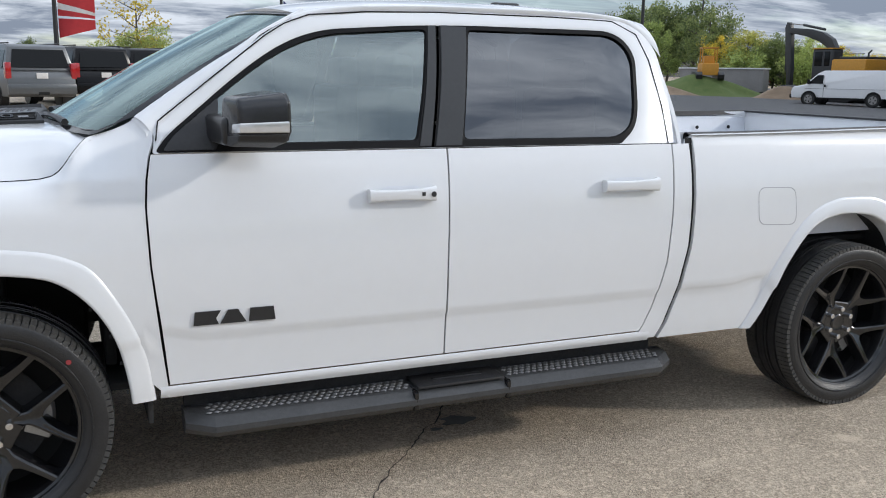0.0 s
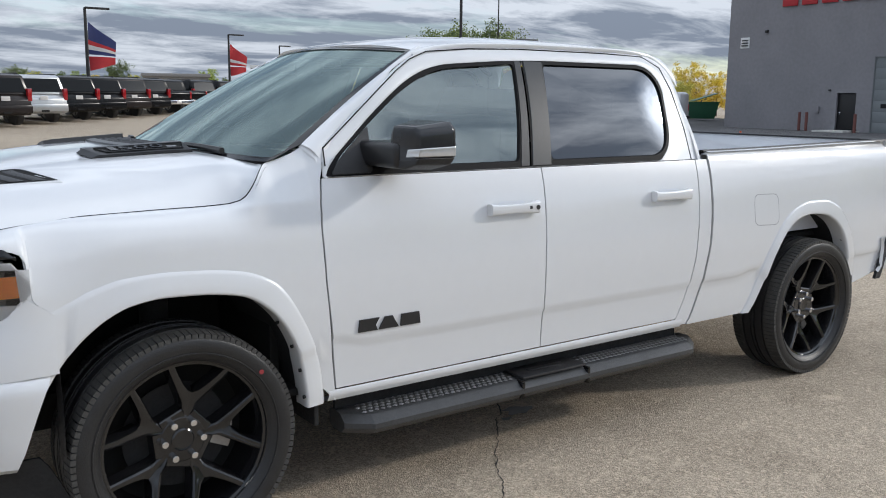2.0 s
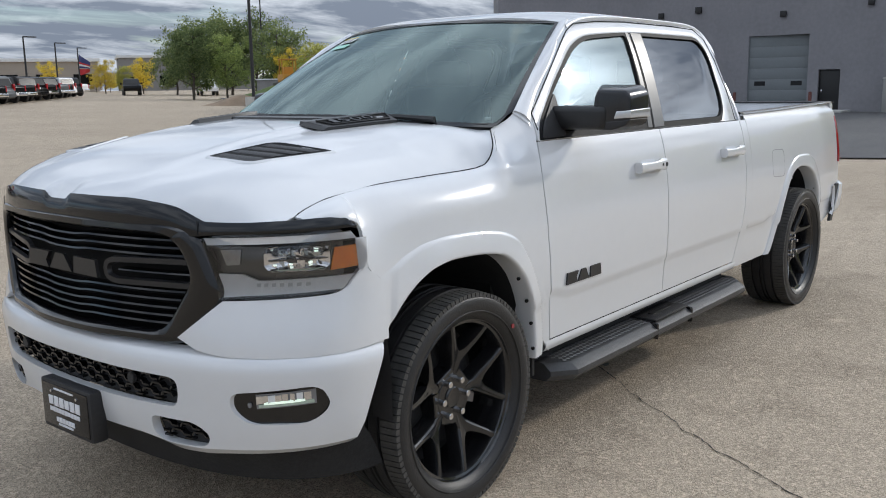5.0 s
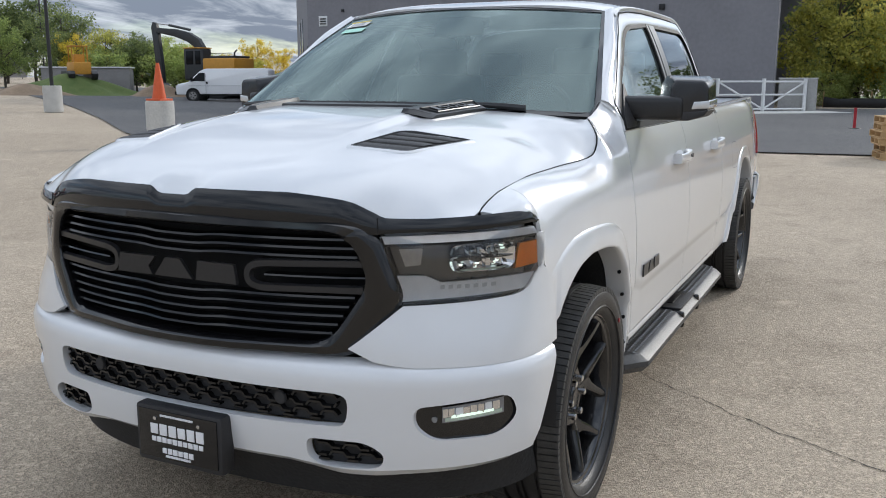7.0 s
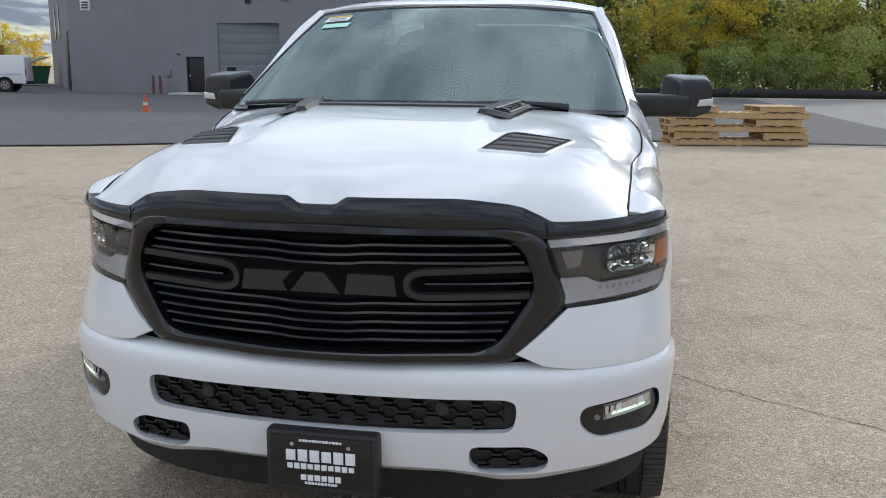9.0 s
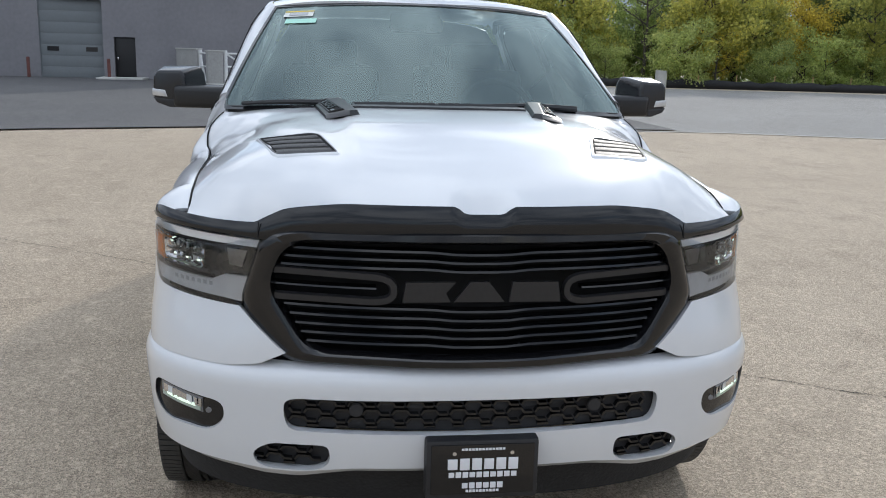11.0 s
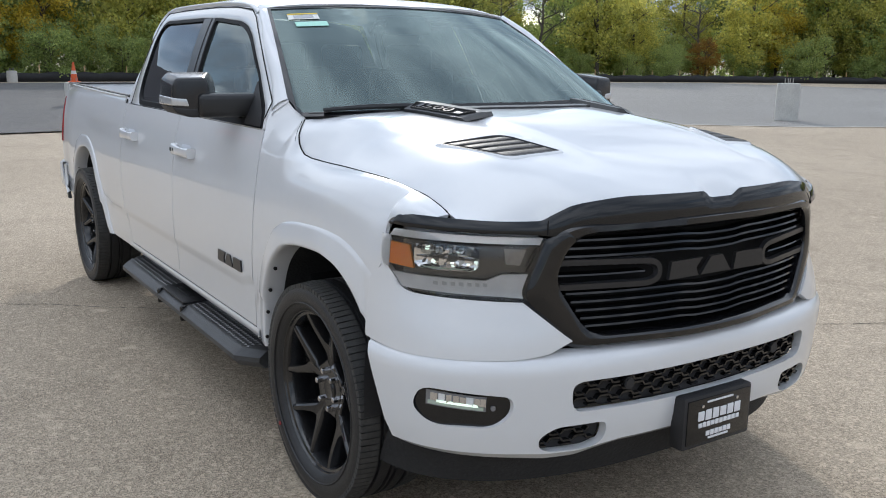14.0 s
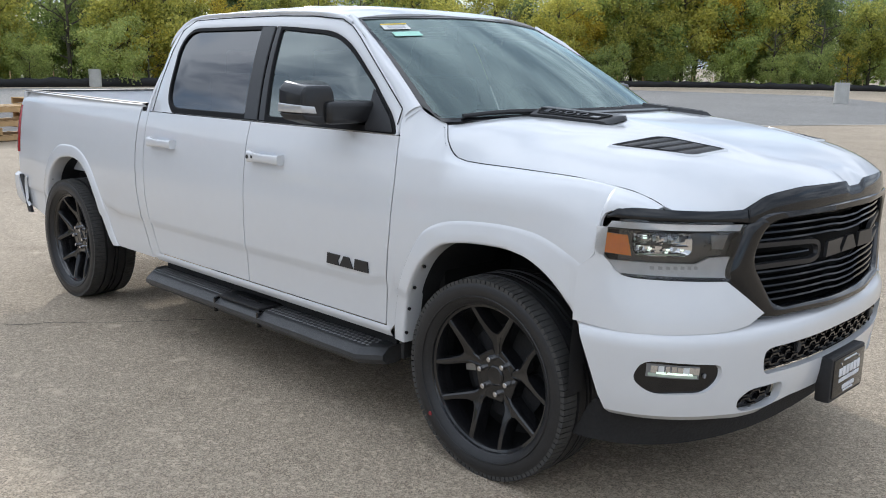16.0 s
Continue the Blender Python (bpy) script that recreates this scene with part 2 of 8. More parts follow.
def ground_mat(name, base, light, dark, stone, grit=0.50):
    """Worn asphalt: aggregate grains, soft stains and long wear streaks."""
    m = bpy.data.materials.new(name)
    m.use_nodes = True
    t = m.node_tree
    b = t.nodes["Principled BSDF"]
    b.inputs["Roughness"].default_value = 0.88
    b.inputs["Specular IOR Level"].default_value = 0.3
    co = t.nodes.new("ShaderNodeTexCoord")

    def tex(kind, scale, detail=4.0):
        n = t.nodes.new(kind)
        n.inputs["Scale"].default_value = scale
        if kind == "ShaderNodeTexNoise":
            n.inputs["Detail"].default_value = detail
        t.links.new(co.outputs["Object"], n.inputs["Vector"])
        return n

    def mixc(fac, a, bcol, lo, hi):
        r = t.nodes.new("ShaderNodeMapRange")
        r.inputs["From Min"].default_value, r.inputs["From Max"].default_value = lo, hi
        t.links.new(fac, r.inputs["Value"])
        x = t.nodes.new("ShaderNodeMix")
        x.data_type = "RGBA"
        t.links.new(r.outputs["Result"], x.inputs["Factor"])
        for key, v in (("A", a), ("B", bcol)):
            if isinstance(v, tuple):
                x.inputs[key].default_value = (*v, 1)
            else:
                t.links.new(v, x.inputs[key])
        return x.outputs["Result"]

    large, mid, fine = tex("ShaderNodeTexNoise", 0.22, 5), tex("ShaderNodeTexNoise", 2.2, 6), tex("ShaderNodeTexNoise", 90, 3)
    grain, pebble, spot = tex("ShaderNodeTexVoronoi", stone), tex("ShaderNodeTexVoronoi", stone * 0.42), tex("ShaderNodeTexNoise", 5.5, 7)
    c = mixc(large.outputs["Fac"], base, light, 0.44, 0.60)
    c = mixc(mid.outputs["Fac"], c, dark, 0.52, 0.78)
    # long faint streaks of wear
    mp = t.nodes.new("ShaderNodeMapping")
    mp.inputs["Rotation"].default_value = (0, 0, 0.6)
    mp.inputs["Scale"].default_value = (0.35, 2.6, 1.0)
    t.links.new(co.outputs["Object"], mp.inputs["Vector"])
    streak = tex("ShaderNodeTexNoise", 1.3, 6)
    t.links.new(mp.outputs["Vector"], streak.inputs["Vector"])
    c = mixc(streak.outputs["Fac"], c, tuple(d * 1.1 for d in dark), 0.56, 0.86)
    # aggregate: each stone of its own shade, the larger ones paler
    g = mixc(grain.outputs["Color"], tuple(d * 0.45 for d in dark), tuple(min(0.9, d * 1.45) for d in light), 0.20, 0.82)
    g = mixc(pebble.outputs["Color"], g, tuple(min(0.9, d * 1.6) for d in light), 0.72, 0.86)
    x = t.nodes.new("ShaderNodeMix")
    x.data_type = "RGBA"
    x.inputs["Factor"].default_value = grit
    t.links.new(c, x.inputs["A"])
    t.links.new(g, x.inputs["B"])
    # worn pale scuffs and dark pits
    c = mixc(spot.outputs["Fac"], x.outputs["Result"], tuple(min(0.9, d * 1.25) for d in light), 0.62, 0.74)
    pits = mixc(fine.outputs["Fac"], tuple(d * 0.6 for d in dark), c, 0.28, 0.38)
    t.links.new(pits, b.inputs["Base Color"])
    add = t.nodes.new("ShaderNodeMath")
    add.operation = "ADD"
    t.links.new(grain.outputs["Distance"], add.inputs[0])
    t.links.new(fine.outputs["Fac"], add.inputs[1])
    bp = t.nodes.new("ShaderNodeBump")
    bp.inputs["Strength"].default_value = 0.7
    bp.inputs["Distance"].default_value = 0.006
    t.links.new(add.outputs[0], bp.inputs["Height"])
    t.links.new(bp.outputs["Normal"], b.inputs["Normal"])
    return m


LOT = ground_mat("worn_lot_asphalt", (0.386, 0.315, 0.235), (0.464, 0.383, 0.290), (0.245, 0.196, 0.143), 165, 0.50)
ROADM = ground_mat("dark_asphalt", (0.095, 0.095, 0.098), (0.13, 0.128, 0.126), (0.06, 0.06, 0.062), 100, 0.6)
PALE = ground_mat("pale_asphalt", (0.225, 0.217, 0.206), (0.275, 0.266, 0.252), (0.150, 0.145, 0.138), 100, 0.6)

# ---- mesh tools ----
def interp(x, pts):
    return float(np.interp(x, [p[0] for p in pts], [p[1] for p in pts]))


def curve(x, pts):
    """A smooth line through points, with no overshoot."""
    if x <= pts[0][0]:
        return pts[0][1]
    if x >= pts[-1][0]:
        return pts[-1][1]
    n = len(pts)
    i = 0
    while x > pts[i + 1][0]:
        i += 1
    slope = lambda k: (pts[k + 1][1] - pts[k][1]) / (pts[k + 1][0] - pts[k][0])
    def tangent(k):
        if k == 0 or k == n - 1:
            return slope(min(k, n - 2))
        a, b = slope(k - 1), slope(k)
        return 0.0 if a * b <= 0 else 2 * a * b / (a + b)
    h = pts[i + 1][0] - pts[i][0]
    t = (x - pts[i][0]) / h
    m0, m1 = tangent(i) * h, tangent(i + 1) * h
    return (2 * t ** 3 - 3 * t * t + 1) * pts[i][1] + (t ** 3 - 2 * t * t + t) * m0 + (3 * t * t - 2 * t ** 3) * pts[i + 1][1] + (t ** 3 - t * t) * m1


def smooth(x, a, b):
    t = min(1.0, max(0.0, (x - a) / (b - a)))
    return t * t * (3 - 2 * t)


def link_mesh(name, verts, faces, material, parent=None, label="", flat=False, sharp=40.0):
    me = bpy.data.meshes.new(name)
    me.from_pydata([tuple(v) for v in verts], [], faces)
    me.materials.append(material)
    me.update()
    if not flat:
        me.polygons.foreach_set("use_smooth", [True] * len(me.polygons))
        me.set_sharp_from_angle(angle=radians(sharp))
    ob = new(name, me)
    ob.parent = parent
    if label:
        tagged(ob, label)
    return ob


def part(name, bm, material, parent=None, label="", flat=False, sharp=40.0):
    """Links a bmesh as one mesh object under a thing or a part."""
    me = bpy.data.meshes.new(name)
    bm.to_mesh(me)
    bm.free()
    me.materials.append(material)
    if not flat:
        me.polygons.foreach_set("use_smooth", [True] * len(me.polygons))
        me.set_sharp_from_angle(angle=radians(sharp))
    ob = new(name, me)
    ob.parent = parent
    if label:
        tagged(ob, label)
    return ob


def thing(name, place=(0, 0, 0), turn=0.0, label="", category="", group=""):
    ob = new(name)
    ob.empty_display_size = 0.1
    ob.matrix_basis = pose(*place, 0, 0, turn)
    return tagged(ob, label, category, group)


def facing(verts, faces, out):
    """Faces turned so that the sheet looks the way of out."""
    total = Vector((0, 0, 0))
    for f in faces:
        a, b, c = (Vector(verts[i]) for i in f[:3])
        total += (b - a).cross(c - a)
        if len(f) > 3:
            d = Vector(verts[f[3]])
            total += (c - a).cross(d - a)
    if total.dot(Vector(out)) < 0:
        return [tuple(reversed(f)) for f in faces]
    return faces


def sheet(name, f, us, vs, material, parent, out, label="", thick=0.0, closed=False, sharp=40.0):
    """A surface f(u, v) over the lists us and vs, turned outwards; thick: metres of thickness laid inwards."""
    verts = [f(u, v) for v in vs for u in us]
    nu, nv = len(us), len(vs)
    faces = []
    for j in range(nv - 1):
        for i in range(nu - (0 if closed else 1)):
            k = (i + 1) % nu
            faces.append((j * nu + i, j * nu + k, (j + 1) * nu + k, (j + 1) * nu + i))
    faces = facing(verts, faces, out)
    ob = link_mesh(name, verts, faces, material, parent, label, sharp=sharp)
    if thick:
        solid = ob.modifiers.new("thickness", "SOLIDIFY")
        solid.thickness, solid.offset = thick, -1.0
        split = ob.modifiers.new("crisp_rims", "EDGE_SPLIT")
        split.split_angle = radians(55)
    return ob


def lin(a, b, n):
    return [a + (b - a) * i / (n - 1) for i in range(n)]


def round_loop(pts, r, n=5):
    """A closed 2D outline with rounded corners, n points to a corner; r: one radius or one for each corner."""
    out = []
    m = len(pts)
    for i in range(m):
        p, a, b = Vector(pts[i]), Vector(pts[i - 1]), Vector(pts[(i + 1) % m])
        rr = r[i] if isinstance(r, (list, tuple)) else r
        da, db = (a - p), (b - p)
        ka, kb = min(rr, da.length * 0.48), min(rr, db.length * 0.48)
        p0, p1 = p + da.normalized() * ka, p + db.normalized() * kb
        for j in range(n):
            t = j / (n - 1)
            out.append(tuple(p0 * (1 - t) ** 2 + p * 2 * t * (1 - t) + p1 * t * t))
    return out


def dense(loop, step):
    """More points along the straight runs of a closed outline."""
    out = []
    for i, p in enumerate(loop):
        q = loop[(i + 1) % len(loop)]
        d = math.dist(p, q)
        k = max(1, round(d / step))
        out += [tuple(p[c] + (q[c] - p[c]) * j / k for c in range(2)) for j in range(k)]
    return out


def ring(name, loop_a, loop_b, lift, material, parent, out, rows=((0, 0.0), (1, 0.0)), label="", thick=0.0, sharp=40.0):
    """A band between two matched closed 2D outlines; lift(p, q, off) places them in space; rows: (share of the way, offset)."""
    n = len(loop_a)
    verts, faces = [], []
    for s, off in rows:
        for a, b in zip(loop_a, loop_b):
            verts.append(lift(a[0] + (b[0] - a[0]) * s, a[1] + (b[1] - a[1]) * s, off))
    for j in range(len(rows) - 1):
        for i in range(n):
            k = (i + 1) % n
            faces.append((j * n + i, j * n + k, (j + 1) * n + k, (j + 1) * n + i))
    faces = facing(verts, faces, out)
    ob = link_mesh(name, verts, faces, material, parent, label, sharp=sharp)
    if thick:
        solid = ob.modifiers.new("thickness", "SOLIDIFY")
        solid.thickness, solid.offset = thick, -1.0
        split = ob.modifiers.new("crisp_rims", "EDGE_SPLIT")
        split.split_angle = radians(55)
    return ob


def plate(name, loop, lift, material, parent, out, label="", off=0.0, thick=0.0, shares=(1.0, 0.75, 0.5, 0.25), sharp=40.0):
    """A filled closed outline on a curved surface, as shrinking rings."""
    n = len(loop)
    cx, cy = sum(p[0] for p in loop) / n, sum(p[1] for p in loop) / n
    verts, faces = [], []
    for s in shares:
        verts += [lift(cx + (p[0] - cx) * s, cy + (p[1] - cy) * s, off) for p in loop]
    verts.append(lift(cx, cy, off))
    for j in range(len(shares) - 1):
        for i in range(n):
            k = (i + 1) % n
            faces.append((j * n + i, j * n + k, (j + 1) * n + k, (j + 1) * n + i))
    last = (len(shares) - 1) * n
    faces += [(last + i, last + (i + 1) % n, len(verts) - 1) for i in range(n)]
    faces = facing(verts, faces, out)
    ob = link_mesh(name, verts, faces, material, parent, label, sharp=sharp)
    if thick:
        solid = ob.modifiers.new("thickness", "SOLIDIFY")
        solid.thickness, solid.offset = thick, -1.0
        split = ob.modifiers.new("crisp_rims", "EDGE_SPLIT")
        split.split_angle = radians(55)
    return ob


def box_bm(sx, sy, sz, centre=(0, 0, 0), bevel=0.0, segments=2, bm=None, turn=None):
    own = bmesh.new()
    bmesh.ops.create_cube(own, size=1.0)
    bmesh.ops.scale(own, vec=(sx, sy, sz), verts=own.verts)
    if bevel:
        bmesh.ops.bevel(own, geom=own.edges[:], offset=bevel, segments=segments, profile=0.6, affect="EDGES")
    if turn is not None:
        bmesh.ops.transform(own, matrix=turn, verts=own.verts)
    bmesh.ops.translate(own, vec=centre, verts=own.verts)
    if bm is None:
        return own
    tmp = bpy.data.meshes.new("tmp")
    own.to_mesh(tmp)
    own.free()
    bm.from_mesh(tmp)
    bpy.data.meshes.remove(tmp)
    return bm


def cyl_bm(r1, r2, depth, centre=(0, 0, 0), axis="Z", seg=24, bm=None, bevel=0.0):
    own = bmesh.new()
    bmesh.ops.create_cone(own, cap_ends=True, segments=seg, radius1=r1, radius2=r2, depth=depth)
    if bevel:
        rims = [e for e in own.edges if abs(e.verts[0].co.z - e.verts[1].co.z) < 1e-6]
        bmesh.ops.bevel(own, geom=rims, offset=bevel, segments=2, affect="EDGES")
    if axis == "X":
        bmesh.ops.rotate(own, cent=(0, 0, 0), matrix=Matrix.Rotation(radians(90), 3, "Y"), verts=own.verts)
    if axis == "Y":
        bmesh.ops.rotate(own, cent=(0, 0, 0), matrix=Matrix.Rotation(radians(-90), 3, "X"), verts=own.verts)
    bmesh.ops.translate(own, vec=centre, verts=own.verts)
    if bm is None:
        return own
    tmp = bpy.data.meshes.new("tmp")
    own.to_mesh(tmp)
    own.free()
    bm.from_mesh(tmp)
    bpy.data.meshes.remove(tmp)
    return bm


def tube(name, pts, radius, material, parent=None, label="", seg=8, taper=None):
    """A round bar along a list of points, as a mesh."""
    verts, faces = [], []
    n = len(pts)
    for i, p in enumerate(pts):
        p = Vector(p)
        d = (Vector(pts[min(n - 1, i + 1)]) - Vector(pts[max(0, i - 1)])).normalized()
        a = d.orthogonal().normalized() if abs(d.z) > 0.9 else d.cross(Vector((0, 0, 1))).normalized()
        b = d.cross(a)
        r = radius if taper is None else radius + (taper - radius) * i / (n - 1)
        verts += [p + (a * math.cos(k * math.tau / seg) + b * math.sin(k * math.tau / seg)) * r for k in range(seg)]
    for i in range(n - 1):
        for k in range(seg):
            m = (k + 1) % seg
            faces.append((i * seg + k, i * seg + m, (i + 1) * seg + m, (i + 1) * seg + k))
    faces += [tuple(reversed(range(seg))), tuple(range((n - 1) * seg, n * seg))]
    return link_mesh(name, verts, faces, material, parent, label)


def cut(ob, cutters):
    """Takes cutter solids out of a mesh for good."""
    for c in cutters:
        m = ob.modifiers.new("cut", "BOOLEAN")
        m.operation, m.object, m.solver = "DIFFERENCE", c, "EXACT"
    bpy.context.view_layer.update()
    done = bpy.data.meshes.new_from_object(ob.evaluated_get(bpy.context.evaluated_depsgraph_get()))
    ob.modifiers.clear()
    ob.data = done
    done.polygons.foreach_set("use_smooth", [True] * len(done.polygons))
    done.set_sharp_from_angle(angle=radians(35))
    for c in cutters:
        bpy.data.objects.remove(c)


def prism(loop, x0, x1, axis="X"):
    """A solid from a closed outline, stretched along an axis, to cut with."""
    n = len(loop)
    put = {"X": lambda p, d: (d, p[0], p[1]), "Y": lambda p, d: (p[0], d, p[1]), "Z": lambda p, d: (p[0], p[1], d)}[axis]
    verts = [put(p, x0) for p in loop] + [put(p, x1) for p in loop]
    faces = [tuple(range(n)), tuple(range(2 * n - 1, n - 1, -1))]
    faces += [(i, n + i, n + (i + 1) % n, (i + 1) % n) for i in range(n)]
    bm = bmesh.new()
    vs = [bm.verts.new(v) for v in verts]
    for f in faces:
        bm.faces.new([vs[i] for i in f])
    bmesh.ops.recalc_face_normals(bm, faces=bm.faces)
    return part("cutter", bm, DARK)

# ---- the pickup truck: its front axle stands over the origin, its nose points to -x ----
truck = thing("pickup_truck", label="white crew cab pickup truck with black wheels and grille", category="pickup truck")
WHEELBASE = 3.898
OUT = {1: (0, 1, 0), -1: (0, -1, 0)}

SIDE = [(0.44, 0.982), (0.50, 0.990), (0.60, 0.994), (0.668, 0.999), (0.690, 1.009), (0.85, 1.014), (1.0, 1.008), (1.12, 0.994), (1.20, 0.980), (1.26, 0.966), (1.31, 0.950), (1.345, 0.937)]


def side_y(x, z):
    """Half width of the body below the belt line."""
    y = interp(z, SIDE)
    if x < 0.0:
        y -= 0.022 * smooth(-x, 0.0, 0.42) * smooth(z, 0.70, 1.0)
    if x < -0.42:
        k = smooth(z, 0.70, 0.98)
        n, wide = 2.5 - 0.45 * k, 1.011 - 0.019 * k
        y = min(y, wide * max(0.0, 1 - min(1.0, (-0.42 - x) / 0.565) ** n) ** (1 / n))
    if x > 4.3:
        y -= 0.03 * smooth(x, 4.3, 4.9)
    return y


def cab_y(x, z):
    """Half width of the cab above the belt line: leaning in, slightly barrelled."""
    y = curve(z, [(1.33, 0.940), (1.40, 0.917), (1.50, 0.881), (1.60, 0.842), (1.70, 0.799), (1.80, 0.750), (1.86, 0.714), (1.90, 0.684)])
    if x < 1.0:
        y -= 0.055 * smooth(1.0 - x, 0.0, 0.55) * smooth(z, 1.345, 1.55)
    if x > 2.55:
        y -= 0.035 * smooth(x, 2.55, 2.9)
    return y


# the outline of the nose, seen from above, at a height
def nose(y, z):
    k = smooth(z, 0.70, 0.98)
    n, wide, deep = 2.5 - 0.45 * k, 1.011 - 0.019 * k, 0.565
    q = min(1.0, abs(y) / wide) ** n
    return -0.42 - deep * (1.0 - q) ** (1.0 / n)


def on_nose(y, z, off=0.0):
    """A point of the nose surface; off: metres forwards."""
    return (nose(y, z) - off, y, z)


# --- side panels ---
def bent(edge):
    return lambda z: interp(z, edge)


DOOR_F0 = bent([(0.45, 0.612), (0.70, 0.585), (0.95, 0.562), (1.15, 0.556), (1.25, 0.564), (1.33, 0.578), (1.38, 0.597), (1.45, 0.602)])
DOOR_FR = bent([(0.45, 1.690), (0.90, 1.695), (1.33, 1.712)])
DOOR_R1 = bent([(0.45, 2.60), (0.52, 2.658), (0.62, 2.705), (0.81, 2.757), (1.05, 2.782), (1.33, 2.797)])
CAB_END = bent([(0.45, 2.722), (0.52, 2.765), (0.65, 2.815), (0.89, 2.868), (1.10, 2.884), (1.36, 2.890)])
ARCH_OUT_F = [(-0.47, 0.90), (-0.42, 0.948), (-0.378, 0.970), (-0.311, 1.002), (-0.194, 1.035), (-0.072, 1.044), (0.077, 1.038), (0.212, 1.021), (0.325, 0.980), (0.369, 0.946), (0.442, 0.838), (0.504, 0.705), (0.537, 0.585), (0.552, 0.452)]
ARCH_IN_F = [(-0.46, 0.70), (-0.425, 0.752), (-0.36, 0.830), (-0.258, 0.910), (-0.178, 0.945), (-0.075, 0.960), (0.052, 0.956), (0.202, 0.936), (0.271, 0.906), (0.366, 0.816), (0.439, 0.671), (0.471, 0.505), (0.476, 0.452)]
ARCH_OUT_R = [(3.235, 0.452), (3.30, 0.560), (3.37, 0.710), (3.43, 0.810), (3.51, 0.915), (3.60, 0.995), (3.70, 1.040), (3.82, 1.062), (3.98, 1.058), (4.10, 1.020), (4.21, 0.925), (4.29, 0.800), (4.34, 0.680), (4.365, 0.555)]
ARCH_IN_R = [(3.285, 0.452), (3.345, 0.540), (3.41, 0.660), (3.46, 0.760), (3.54, 0.865), (3.62, 0.935), (3.71, 0.970), (3.82, 0.984), (3.96, 0.972), (4.06, 0.935), (4.15, 0.860), (4.21, 0.760), (4.245, 0.660), (4.265, 0.555)]


def low_front(x):
    if x < -0.465:
        return interp(x, [(-0.672, 1.167), (-0.60, 1.163), (-0.535, 1.158), (-0.508, 1.145), (-0.494, 1.118), (-0.488, 1.06), (-0.482, 1.00), (-0.465, 0.978)])
    if x > 0.555:
        return 0.452
    return max(0.452, curve(x, ARCH_OUT_F)) if x > -0.42 else interp(x, [(-0.465, 0.978), (-0.42, 0.948)])


SEAM = [(-0.672, 1.172), (-0.63, 1.191), (-0.535, 1.217), (-0.30, 1.242), (-0.05, 1.248), (0.14, 1.252), (0.22, 1.257), (0.262, 1.268), (0.285, 1.284), (0.305, 1.308), (0.325, 1.336), (0.35, 1.366), (0.38, 1.394), (0.44, 1.412), (0.494, 1.432), (0.553, 1.464)]
SEAM_Y = [(-0.66, 0.853), (-0.4, 0.862), (0.0, 0.872), (0.2, 0.892), (0.262, 0.908), (0.30, 0.911), (0.325, 0.904), (0.35, 0.882), (0.38, 0.852), (0.40, 0.842), (0.44, 0.844), (0.494, 0.849), (0.553, 0.850)]


def fender_point(s, x, v):
    lo, hi = low_front(x), curve(x, SEAM)
    z = lo + (hi - lo) * v
    y = side_y(x, min(z, 1.33))
    seam_y = curve(x, SEAM_Y)
    tip = 1 - smooth(x, -0.64, -0.20)
    bend = max(0.0, (v - 0.5) / 0.5)
    roll = (1 - math.sqrt(1 - min(1.0, bend) ** 2)) * (1 - tip) + (1 - math.sqrt(1 - v * v)) * tip
    y1 = y + (min(y, seam_y) - y) * roll
    y2 = y
    if z > 1.25:
        t = (z - 1.25) / max(0.01, hi - 1.25)
        y2 = 0.969 + (seam_y - 0.969) * min(1.0, t) ** 1.15
    k = smooth(x, 0.22, 0.34)
    return (x, s * (y1 + (y2 - y1) * k), z)


def fender_end(s, v):
    """The last column of the fender: up the door's front edge, then in to the foot of the screen pillar."""
    if v > 0.95:
        t = (v - 0.95) / 0.05
        return (0.597 + (0.552 - 0.597) * t, s * (0.907 + (0.851 - 0.907) * t), 1.416 + 0.048 * t)
    z = 0.452 + (1.416 - 0.452) * v / 0.95
    y = side_y(0.6, z) if z < 1.27 else interp(z, [(1.27, 0.963), (1.34, 0.938), (1.416, 0.907)])
    return (DOOR_F0(z) - 0.004, s * y, z)


def crease_lift(x, z):
    """The crease in the lower doors kicks up beside the wheel openings."""
    near = 1 - smooth(abs(z - 0.683), 0.03, 0.17)
    return near * (0.030 * (1 - smooth(x, 0.60, 0.75)) + (0.024 * smooth(x, 3.12, 3.30) if x < 3.5 else 0.0))


def zone(s, x, z):
    return (x, s * side_y(x, z), z + crease_lift(x, z))


def row_panel(name, s, left, right, z0, z1, label=""):
    gap = 0.0035
    return sheet(name, lambda u, z: zone(s, (left(z) + gap) * (1 - u) + (right(z) - gap) * u, z),
                 sorted(lin(0, 1, 22) + [0.03, 0.07, 0.12, 0.17]), [z0, z0 + 0.02] + lin(z0 + 0.05, 0.650, 4) + [0.668, 0.690, 0.71] + lin(0.76, 1.14, 7) + lin(1.17, z1, 7), WHITE, truck, OUT[s], label, 0.018)


def bed_x(u, z):
    return CAB_END(z) + 0.034 + (4.835 - CAB_END(z) - 0.034) * u


def low_bed(x):
    if x < 3.235:
        return 0.455
    if x > 4.365:
        return interp(x, [(4.365, 0.50), (4.60, 0.535), (4.85, 0.56)])
    return curve(x, ARCH_OUT_R)


